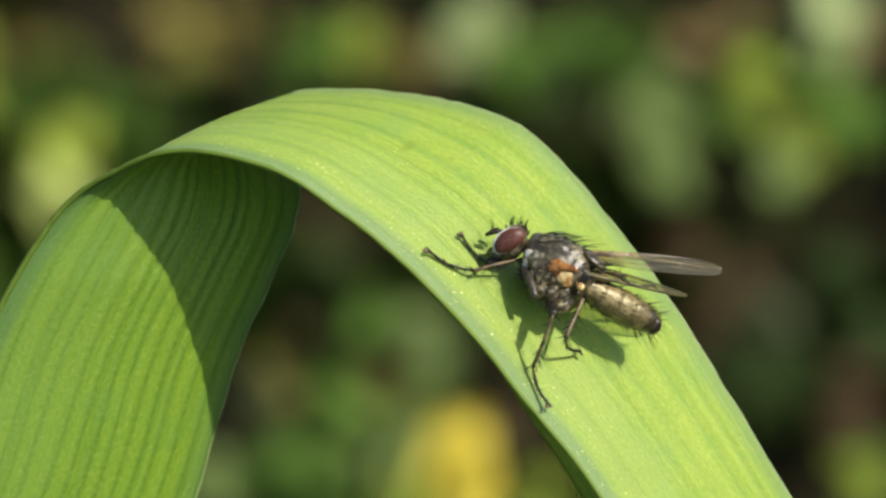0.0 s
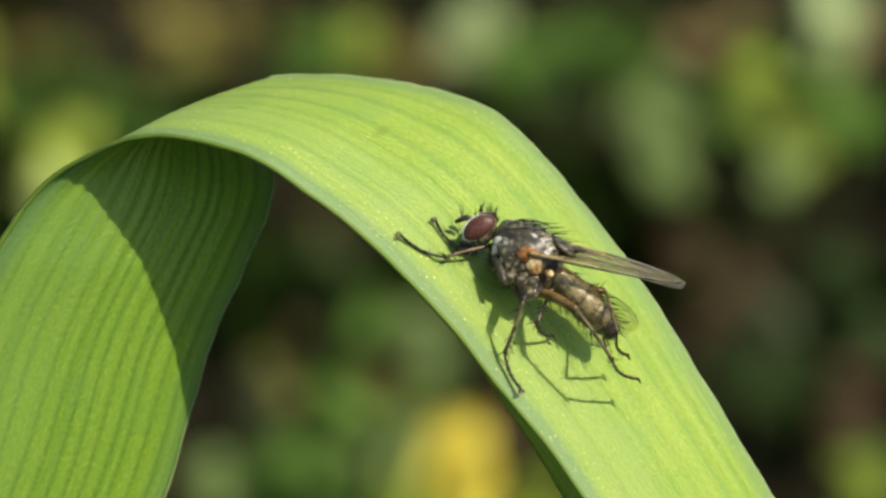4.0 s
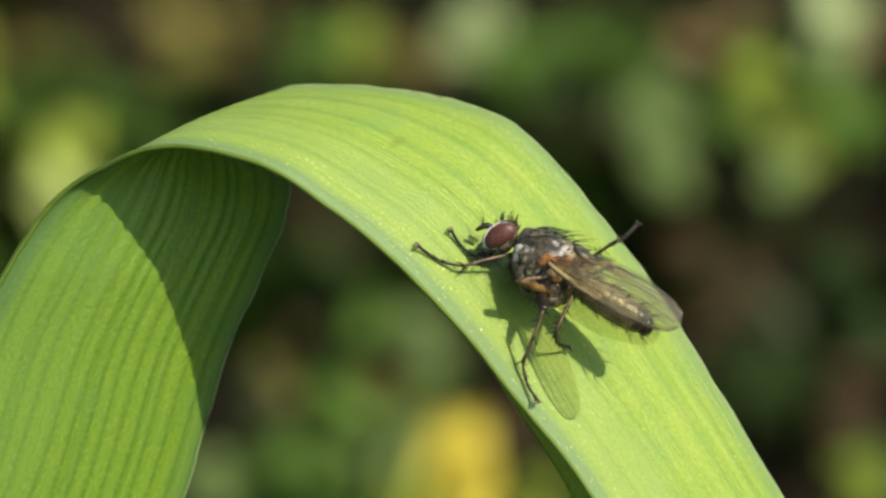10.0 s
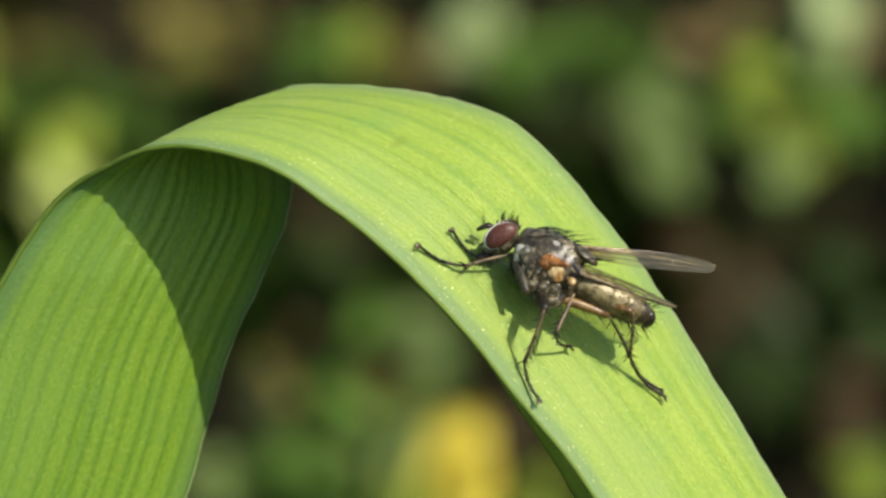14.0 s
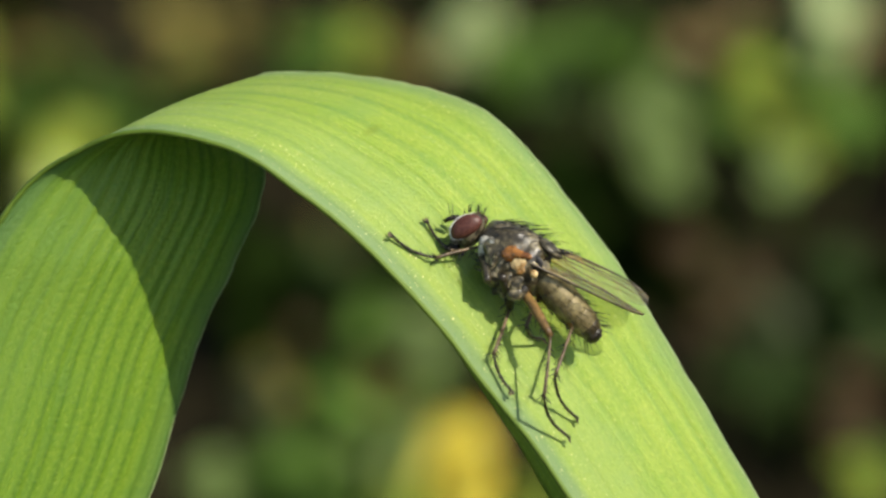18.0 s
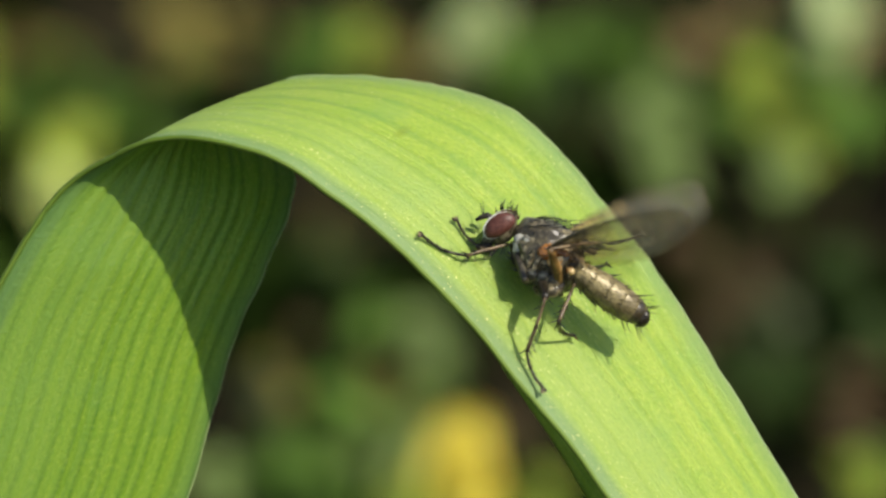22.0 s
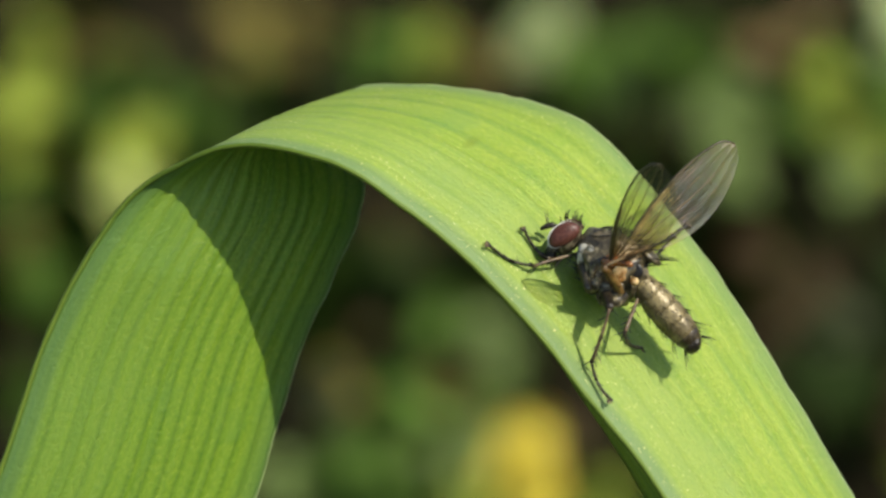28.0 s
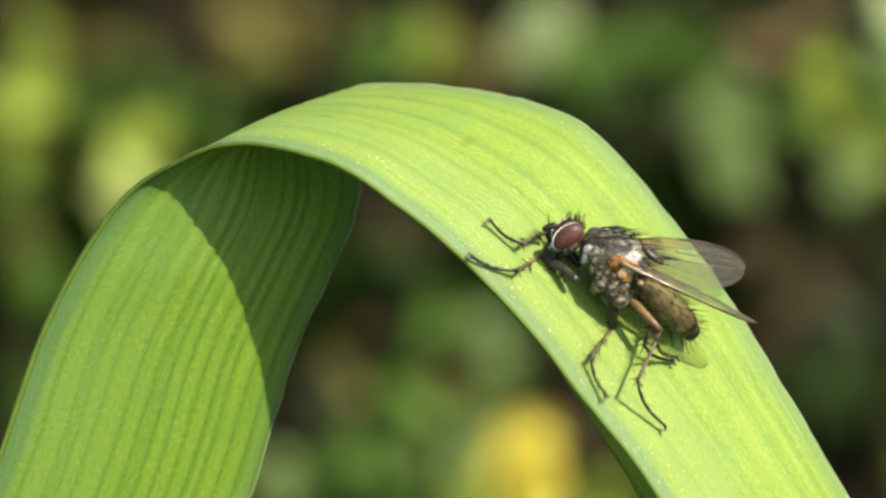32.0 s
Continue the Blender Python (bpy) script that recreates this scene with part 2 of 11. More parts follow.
BROWN_LEG = cuticle("brown_leg", (0.06, 0.04, 0.02), (0.24, 0.165, 0.085), 2200, 0.4, spec=0.4)
EYE_RED = cuticle("dark_red_eye", (0.072, 0.024, 0.015), (0.13, 0.048, 0.034), 9000, 0.4, spec=0.3, lift=0.000008)
HAIR, _, _ = shader("black_bristle", (0.012, 0.01, 0.008), 0.4)
FILM = wing_material()
VEIN = cuticle("wing_vein", (0.06, 0.04, 0.016), (0.24, 0.16, 0.055), 1500, 0.35)


# ---- shapes ----
def part(name, bm, material, parent=None, label=""):
    """Links a bmesh as one smooth mesh object under a thing or a part."""
    me = bpy.data.meshes.new(name)
    bm.normal_update()
    bm.to_mesh(me)
    bm.free()
    me.polygons.foreach_set("use_smooth", [True] * len(me.polygons))
    me.materials.append(material)
    ob = new(name, me)
    ob.parent = parent
    return tagged(ob, label)


def tube(bm, points, radii, sides=7):
    """A closed round rod through the points."""
    rings = []
    points = [Vector(p) for p in points]
    for i, p in enumerate(points):
        d = (points[min(i + 1, len(points) - 1)] - points[max(i - 1, 0)]).normalized()
        a = d.cross(Vector((0.31, 0.9, 0.27))).normalized()
        b = d.cross(a)
        rings.append([bm.verts.new((p + (a * math.cos(k * math.tau / sides) + b * math.sin(k * math.tau / sides)) * radii[i]) * U) for k in range(sides)])
    for r, s in zip(rings, rings[1:]):
        for k in range(sides):
            bm.faces.new((r[k], r[(k + 1) % sides], s[(k + 1) % sides], s[k]))
    bm.faces.new(rings[0][::-1])
    bm.faces.new(rings[-1])


def blob(bm, centre, radii, rows=14, sides=20, rough=0.0, turn=None, power=1.0):
    """A rounded, slightly uneven lump."""
    c = Vector(centre)
    turn = turn or Matrix.Identity(3)
    grid = []
    for i in range(rows + 1):
        a = math.pi * i / rows
        ring = []
        for k in range(sides if 0 < i < rows else 1):
            t = k * math.tau / sides
            n = Vector((math.cos(a), math.sin(a) * math.cos(t), math.sin(a) * math.sin(t)))
            n = Vector([math.copysign(abs(v) ** power, v) for v in n])
            p = Vector((n.x * radii[0], n.y * radii[1], n.z * radii[2]))
            p *= 1 + rough * noise.noise(p * 0.045 + c)
            ring.append(bm.verts.new((c + turn @ p) * U))
        grid.append(ring)
    for r, s in zip(grid, grid[1:]):
        for k in range(sides):
            quad = [r[k % len(r)], r[(k + 1) % len(r)], s[(k + 1) % len(s)], s[k % len(s)]]
            bm.faces.new(list(dict.fromkeys(quad)))


def hair(bm, root, way, length, thick=1.5, sag=0.25):
    """A tapered, bent bristle."""
    root, way = Vector(root), Vector(way).normalized()
    bend = Vector((-1, 0, -0.2)) * sag
    pts = [root + way * length * t + bend * length * t * t for t in (0, 0.4, 0.75, 1.0)]
    tube(bm, pts, (thick, thick * 0.8, thick * 0.5, thick * 0.12), 4)


def spline(points, steps):
    """Smooth curve through the points."""
    pts = [Vector(p) for p in points]
    pts = [2 * pts[0] - pts[1], *pts, 2 * pts[-1] - pts[-2]]
    out = []
    for i in range(1, len(pts) - 2):
        a, b, c, d = pts[i - 1:i + 3]
        for k in range(steps):
            t = k / steps
            out.append(0.5 * (2 * b + (c - a) * t + (2 * a - 5 * b + 4 * c - d) * t * t + (3 * b - a - 3 * c + d) * t ** 3))
    return out + [pts[-2]]


# ---- ground and what grows on it ----
def ground():
    bm = bmesh.new()
    n, half = 90, 0.45
    marks = [-300, -60, -12, -3, -1] + [-half + 2 * half * i / n for i in range(n + 1)] + [1, 3, 12, 60, 300]
    grid = [[bm.verts.new((x, y + 0.3, (noise.noise(Vector((x * 30, y * 30, 0))) * 0.006 + noise.noise(Vector((x * 110, y * 110, 5))) * 0.003 - 0.004) if max(abs(x), abs(y)) < half else -0.004)) for x in marks] for y in marks]
    for r, s in zip(grid, grid[1:]):
        for k in range(len(marks) - 1):
            bm.faces.new((r[k], r[k + 1], s[k + 1], s[k]))
    return tagged(part("ground", bm, soil_material()), "dark brown garden soil, shade painted into its colour", "soil", kind="structure")


def leaf_mesh(length, width, fold, curl):
    """One small oval leaf with a midrib groove and a stalk, from the origin along x."""
    bm = bmesh.new()
    rows, cols = 10, 6
    grid = []
    for i in range(rows + 1):
        t = i / rows
        w = width * math.sin(math.pi * min(1, t * 0.94 + 0.05)) ** 0.75
        ring = []
        for k in range(cols + 1):
            s = 2 * k / cols - 1
            z = fold * abs(s) * w + curl * length * (t - t * t * 1.4) + 0.04 * length * math.sin(t * 9 + s * 3)
            ring.append(bm.verts.new((length * (0.25 + t), s * w, z)))
        grid.append(ring)
    for r, s in zip(grid, grid[1:]):
        for k in range(cols):
            bm.faces.new((r[k], r[k + 1], s[k + 1], s[k]))
    bmesh.ops.solidify(bm, geom=list(bm.faces), thickness=0.0003)
    w = 0.0006
    ends = [[bm.verts.new((x, y * w, z * w + lift)) for y, z in ((-1, -1), (1, -1), (1, 1), (-1, 1))] for x, lift in ((0, -0.002), (length * 0.3, 0))]
    for k in range(4):
        bm.faces.new((ends[0][k], ends[0][(k + 1) % 4], ends[1][(k + 1) % 4], ends[1][k]))
    me = bpy.data.meshes.new("leaf")
    bm.to_mesh(me)
    bm.free()
    me.polygons.foreach_set("use_smooth", [True] * len(me.polygons))
    return me


GREENS = {
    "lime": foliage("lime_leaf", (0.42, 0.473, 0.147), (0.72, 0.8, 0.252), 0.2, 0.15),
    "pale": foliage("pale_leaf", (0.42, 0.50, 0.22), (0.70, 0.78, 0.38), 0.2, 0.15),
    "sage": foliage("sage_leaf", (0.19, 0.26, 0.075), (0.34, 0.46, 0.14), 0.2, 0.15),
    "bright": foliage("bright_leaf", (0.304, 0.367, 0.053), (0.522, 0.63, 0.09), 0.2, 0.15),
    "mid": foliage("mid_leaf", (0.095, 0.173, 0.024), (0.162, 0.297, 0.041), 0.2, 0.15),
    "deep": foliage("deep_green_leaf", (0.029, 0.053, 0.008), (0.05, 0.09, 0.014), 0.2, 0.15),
    "olive": foliage("olive_leaf", (0.173, 0.147, 0.035), (0.297, 0.252, 0.059), 0.2, 0.15),
    "tan": foliage("dry_tan_leaf", (0.30, 0.21, 0.09), (0.52, 0.35, 0.16), 0.2, 0.15),
    "brown": foliage("dry_leaf", (0.085, 0.06, 0.024), (0.17, 0.11, 0.048), 0.2, 0.15),
    "grey": foliage("grey_leaf", (0.08, 0.10, 0.04), (0.15, 0.18, 0.072), 0.2, 0.15),
    # Near-black green: the gaps' deep shade is painted into these leaves.
    "dark": foliage("shade_toned_leaf", (0.005, 0.012, 0.002), (0.022, 0.04, 0.007), 0.2, 0.0),
    "yellow": foliage("yellow_petal", (0.74, 0.62, 0.07), (0.88, 0.78, 0.14)),
}
MESHES = {}
for hue, m in GREENS.items():
    MESHES[hue] = []
    for length, width, fold, curl in ((0.010, 0.005, 0.25, 0.2), (0.012, 0.0045, 0.35, 0.3), (0.008, 0.0045, 0.15, 0.1)):
        if hue in ("brown", "tan"):
            fold, curl = -0.5, 0.35
        me = leaf_mesh(length, width, fold, curl)
        me.materials.append(m)
        MESHES[hue].append(me)
rng = random.Random(4)


def clump(hue, x, y, size, name, label, category, leaves=5, height=0.012):
    """A low plant: leaves on stalks round one root, turned to the light."""
    root = tagged(new(name), label, category, "low plants on the ground")
    root.location = (x, y, -0.003)
    litter = hue in ("brown", "tan")
    start = rng.random() * 6.28
    lit = (SUN + (EYE - Vector((x, y, 0))).normalized()).normalized()
    for k in range(leaves):
        ob = new("petal" if hue == "yellow" else "leaf", rng.choice(MESHES[hue]))
        ob.parent = root
        face = Vector((0, 0, 1)).lerp(lit, 0.6 if litter else 0.75).normalized()
        face = (face + Vector((rng.uniform(-0.25, 0.25), rng.uniform(-0.25, 0.25), 0))).normalized()
        h = (height + 0.012 * rng.uniform(-0.3, 0.3)) if not litter else 0.011
        turn = face.to_track_quat("Z", "Y").to_matrix().to_4x4() @ pose(0, 0, 0, 0, 0, math.degrees(start + k * 2.4))
        grow = size * rng.uniform(0.8, 1.1)
        ob.matrix_basis = Matrix.Translation((rng.uniform(-0.001, 0.001), rng.uniform(-0.001, 0.001), h)) @ turn @ Matrix.Diagonal((grow, grow, grow, 1)) @ Matrix.Translation((-0.0045, 0, 0))
    bm = bmesh.new()
    tube(bm, [(0, 0, 0), (0, 0, height / U * 0.5), (20, 10, height / U * 0.95)], (45, 35, 20), 6)
    part("stalk", bm, GREENS["brown" if litter else "mid"], root)
    return root


PALE = [(4, 541, 0.8), (9, 547, 0.47), (67, 542, 0.87)]
LIME = [(-60, 475, 0.68), (-61, 465, 0.47)]
SAGE = [(-5, 380, 0.61), (35, 507, 0.93), (36, 490, 0.55), (35, 475, 0.79), (54, 481, 0.63), (-7, 388, 0.61), (-4, 415, 0.61), (-1, 408, 0.41), (-32, 374, 0.5), (-13, 382, 0.45)]
BRIGHT = [(-6, 372, 0.5), (57, 495, 0.58), (-81, 510, 0.97), (-80, 533, 0.61), (-60, 493, 0.63), (-63, 476, 0.54), (51, 516, 0.67), (-13, 533, 0.54), (13, 371, 0.47), (-80, 487, 0.61), (57, 373, 0.54), (-15, 539, 0.41)]
MID = [(-10, 423, 0.74), (-13, 394, 0.61), (-20, 385, 0.61), (-24, 380, 0.61), (-14, 372, 0.61), (-4, 397, 0.34), (-43, 515, 0.34), (-22, 533, 0.8), (14, 521, 1.07), (22, 533, 0.74), (31, 537, 0.87), (66, 500, 0.76), (63, 515, 0.61), (46, 506, 0.61), (-57, 498, 0.74), (-51, 501, 0.74), (-65, 520, 0.61), (-69, 510, 0.61), (-19, 375, 0.61), (-77, 463, 0.74), (-71, 440, 0.61), (-68, 399, 0.74), (-8, 430, 0.67), (59, 380, 0.61), (53, 533, 0.61)]
DEEP = [(-18, 412, 0.74), (-16, 440, 0.87), (-45, 506, 0.61), (-57, 515, 0.47), (-18, 394, 0.74), (-24, 382, 0.61), (60, 446, 0.74), (63, 423, 0.74), (20, 515, 0.61), (3, 518, 0.61), (50, 408, 0.74), (-70, 419, 0.47), (-30, 518, 0.47), (44, 412, 0.61), (-13, 408, 0.61)]
OLIVE = [(-11, 399, 0.58), (-7, 405, 0.54), (-24, 391, 0.47), (-66, 530, 0.67), (-44, 533, 0.8), (-39, 543, 0.61), (-8, 528, 0.54), (-23, 403, 0.54), (-29, 540, 0.34), (-15, 446, 0.16), (-73, 533, 0.54), (-75, 450, 0.54), (-19, 459, 0.16), (-46, 520, 0.47)]
TAN = [(45, 539, 0.8), (51, 546, 0.61), (-74, 543, 0.54), (74, 544, 0.47), (-2, 528, 0.34), (0, 395, 0.54), (4, 394, 0.47), (-72, 423, 0.47)]
BROWN = [(-20, 462, 0.18), (46, 444, 0.54), (39, 456, 0.55), (60, 408, 0.74), (57, 399, 0.61), (7, 394, 0.54), (-22, 428, 0.24), (68, 523, 0.47), (41, 434, 0.54), (-4, 404, 0.47), (63, 413, 0.47)]
GREY = [(45, 423, 0.63), (-4, 413, 0.47), (-26, 399, 0.54), (49, 430, 0.47), (0, 421, 0.34)]
YELLOW = [(2, 351, 0.43), (3, 346, 0.48), (2, 340, 0.51), (4, 336, 0.48), (0, 344, 0.43), (2, 356, 0.35)]

KINDS = {
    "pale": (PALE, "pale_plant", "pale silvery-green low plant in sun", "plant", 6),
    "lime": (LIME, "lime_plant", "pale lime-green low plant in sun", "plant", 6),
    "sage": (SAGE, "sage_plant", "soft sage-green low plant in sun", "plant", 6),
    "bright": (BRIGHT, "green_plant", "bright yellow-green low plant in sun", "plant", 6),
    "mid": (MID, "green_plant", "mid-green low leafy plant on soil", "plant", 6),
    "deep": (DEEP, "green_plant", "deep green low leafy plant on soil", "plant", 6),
    "olive": (OLIVE, "olive_plant", "dull olive-green low plant on soil", "plant", 6),
    "tan": (TAN, "dry_leaf_litter", "curled tan dead leaves on soil", "dead leaves", 5),
    "brown": (BROWN, "dry_leaf_litter", "curled brown dead leaves on soil", "dead leaves", 5),
    "grey": (GREY, "grey_plant", "grey-green low plant on soil", "plant", 6),
    "yellow": (YELLOW, "yellow_flower", "bright yellow flower on a thin stalk", "flower", 7),
}


def low_plants():
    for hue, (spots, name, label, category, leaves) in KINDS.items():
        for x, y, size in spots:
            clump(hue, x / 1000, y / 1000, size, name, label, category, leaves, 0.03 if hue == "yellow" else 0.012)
    # Clumps with painted shade fill the gaps, though the sun reaches them.
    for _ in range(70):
        clump("dark", rng.uniform(-0.11, 0.11), rng.uniform(0.33, 0.58), rng.uniform(0.8, 1.3), "shade_toned_plant", "small low plant, deep shade painted as near-black green", "plant", 4, 0.006)
    for _ in range(170):
        x, y = rng.uniform(-0.42, 0.42), rng.uniform(-0.05, 0.95)
        if abs(x) > 0.14 or not 0.28 < y < 0.64:
            clump("mid" if rng.random() < 0.6 else "olive", x, y, rng.uniform(0.8, 1.4), "green_plant", "mid-green low leafy plant on soil", "plant", 5)


ground()
low_plants()


# ---- the arching leaf ----
NEAR_EDGE = [(-1350, 4600, -9970), (-1370, 2850, -7200), (-1380, 1300, -4600), (-1340, 480, -2900), (-1270, 150, -1900), (-1190, 0, -1250), (-1105, -60, -803), (-923, -90, -434), (-833, -100, -177), (-768, -105, -38), (-713, -110, 45), (-663, -120, 101), (-598, -140, 141), (-527, -165, 173), (-443, -185, 178), (-355, -195, 161), (-277, -198, 129), (-199, -195, 73), (-121, -190, 13), (-43, -182, -60), (45, -175, -157), (118, -170, -248), (197, -165, -346), (265, -160, -437), (349, -155, -551), (434, -150, -671), (760, -60, -1150), (1280, 20, -2190)]
FAR_EDGE = [(-1150, 4700, -9930), (-1060, 2980, -7200), (-960, 1450, -4600), (-860, 640, -2910), (-780, 320, -1910), (-710, 190, -1260), (-644, 120, -822), (-476, 150, -446), (-397, 130, -192), (-330, 122, -40), (-286, 128, 67), (-284, 133, 151), (-316, 162, 237), (-297, 185, 292), (-199, 195, 299), (-107, 190, 293), (-30, 185, 283), (39, 180, 265), (116, 172, 232), (190, 165, 167), (280, 150, 61), (369, 140, -57), (444, 140, -173), (519, 140, -297), (612, 140, -452), (699, 140, -590), (930, 140, -1030), (1300, 40, -2180)]

def leaf_point(i, v, near, far):
    """A point of the leaf's upper face: i along it, v from the near edge to the far edge."""
    a, b = near[i], far[i]
    n = (near[min(i + 1, len(near) - 1)] - near[max(i - 1, 0)]).cross(b - a).normalized()
    p = a.lerp(b, v)
    ribs = 0.4 * math.sin(v * 78) + 0.3 * math.sin(v * 133 + 1.0)
    wave = 5 * noise.noise(Vector((i * 0.035, v * 1.5, 3)))
    rim = min(v, 1 - v)
    rise = min(1.0, max(0.0, (i - 126) / 56))
    channel = (12 * rise - 25 * (1 - rise)) * (1 - (2 * v - 1) ** 2)
    nick = 5 * noise.noise(Vector((i * 0.16, v, 8))) * max(0, 1 - rim * 9)
    if v < 0:
        return a + n * wave + Vector((-0.4, 0.88, -0.22)) * 460 * -v, Vector((-0.9, -0.4, 0.1))
    return p + n * (ribs * min(1, rim * 14) + wave + channel) + (b - a).normalized() * (nick if v > 0.5 else nick * 0.3 + 4 * noise.noise(Vector((i * 0.06, 2, 5))) * max(0, 1 - v * 4)), n


def arching_leaf():
    near, far = spline(NEAR_EDGE, 14), spline(FAR_EDGE, 14)
    bm = bmesh.new()
    uv = bm.loops.layers.uv.new("UVMap")
    rows, cols, hem, thick = len(near), 68, 4, 13
    top, under = [], []
    for i in range(rows):
        r, s = [], []
        for k in range(cols + 1):
            grow = min(1.0, max(0.0, (i - 280) / 70))
            v = (k - hem) / (cols - hem) if k >= hem else (k - hem) / hem * 0.25 * grow
            p, n = leaf_point(i, v, near, far)
            body = thick * min(1.0, 0.25 + 5 * min(abs(v), 1 - v))
            r.append(bm.verts.new(p * U))
            s.append(bm.verts.new((p - n * (body + 1.2 * math.sin(v * 128 + 0.8 * math.sin(i * 0.05)) + 0.9 * math.sin(v * 83 + 2))) * U))
        top.append(r)
        under.append(s)
    along = [0.0]
    for i in range(1, rows):
        along.append(along[-1] + (near[i].lerp(far[i], 0.5) - near[i - 1].lerp(far[i - 1], 0.5)).length / 460)

    def face(quad, spots, slot=0):
        f = bm.faces.new(quad)
        f.material_index = slot
        for loop, (i, k) in zip(f.loops, spots):
            loop[uv].uv = (along[i], (k - hem) / (cols - hem))
    for i in range(rows - 1):
        for k in range(cols):
            spots = ((i, k), (i, k + 1), (i + 1, k + 1), (i + 1, k))
            face([top[a][b] for a, b in spots], spots)
            face([under[a][b] for a, b in spots][::-1], spots[::-1], 1)
        for k, flip in ((0, 1), (cols, -1)):
            spots = ((i, k), (i + 1, k), (i + 1, k), (i, k))
            quad = [top[i][k], top[i + 1][k], under[i + 1][k], under[i][k]]
            face(quad[::flip], spots[::flip])
    whole = new("arching_leaf")
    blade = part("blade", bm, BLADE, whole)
    blade.data.materials.append(UNDERSIDE)
    for v in (0.0, 1.0):
        bm = bmesh.new()
        line = []
        for i in range(rows):
            p, n = leaf_point(i, v, near, far)
            line.append(p - n * 1.5)
        tube(bm, line, [(4.6 if v < 0.5 else 2.8) + 1.1 * noise.noise(Vector((i * 0.3, v, 0))) for i in range(rows)], 8)
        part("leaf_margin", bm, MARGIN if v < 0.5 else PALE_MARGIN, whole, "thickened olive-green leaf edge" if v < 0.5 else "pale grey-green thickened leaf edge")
    return tagged(whole, "long strap-shaped green leaf arching over, with fine lengthwise veins", "leaf")


LEAF_REST = Matrix.Translation(HEART) @ VIEW.to_4x4()


def sway(right, down, turn, near):
    """The leaf's pose: blown aside by that many units, turned by degrees, and moved in depth."""
    pivot = Matrix.Translation(Vector((12, 0, 119)) * U)
    return LEAF_REST @ Matrix.Translation(Vector((right, near, -down)) * U) @ pivot @ pose(0, 0, 0, 0, turn, 0) @ pivot.inverted()


leaf = arching_leaf()
leaf.matrix_world = sway(0, 0, 0, 0)


# ---- the fly ----
HIPS = {"fore_near": (5, 56, -46), "fore_far": (0, -18, -42), "mid_near": (-21, 36, -42), "mid_far": (-36, -27, -41), "hind_near": (-52, 15, -38), "hind_far": (-55, -25, -31)}
FLY_AXES = Matrix(((-0.8834, -0.1458, 0.4454), (0.0803, -0.9834, -0.1627), (0.4618, -0.1080, 0.8804)))
FLY_AT = (168.6, -107.0, -28.6)
FEMUR = {"fore_near": 84, "fore_far": 84, "mid_near": 92, "mid_far": 92, "hind_near": 122, "hind_far": 122}
WAIST = (-62, 0, 2)
TAIL = 150
WING_NEAR, WING_FAR = (-8, 46, 18), (-14, -40, 36)


def stance(right, down, lean, near, x, y, z, turn):
    """The fly's pose on the blown leaf: its own step aside and turn of the body."""
    place = Matrix.Translation((Vector(FLY_AT) + Vector((x, y, z))) * U)
    return sway(right, down, lean, near) @ place @ FLY_AXES.to_4x4() @ pose(0, 0, 0, 0, 0, turn)


def bone(a, b, up=(-0.1, 0.44, 0.89)):
    """A limb's pose: at a, with x towards b and z as far up as it goes."""
    a, b = Vector(a), Vector(b)
    x = (b - a).normalized()
    y = Vector(up).cross(x).normalized()
    return Matrix.Translation(a * U) @ Matrix((x, y, x.cross(y))).transposed().to_4x4()


def trunk(tip):
    """The abdomen's pose, from the waist to its tip."""
    return bone(WAIST, tip, (0.15, 0.1, 1))


def bone_end(a, b, length):
    """As bone(), but the limb ends at b."""
    way = (Vector(b) - Vector(a)).normalized()
    return bone(Vector(b) - way * length, b)


def wing_pose(root, tip, chord):
    x = (Vector(tip) - Vector(root)).normalized()
    y = Vector(chord)
    y = (y - x * x.dot(y)).normalized()
    return Matrix.Translation(Vector(root) * U) @ Matrix((x, y, x.cross(y))).transposed().to_4x4()


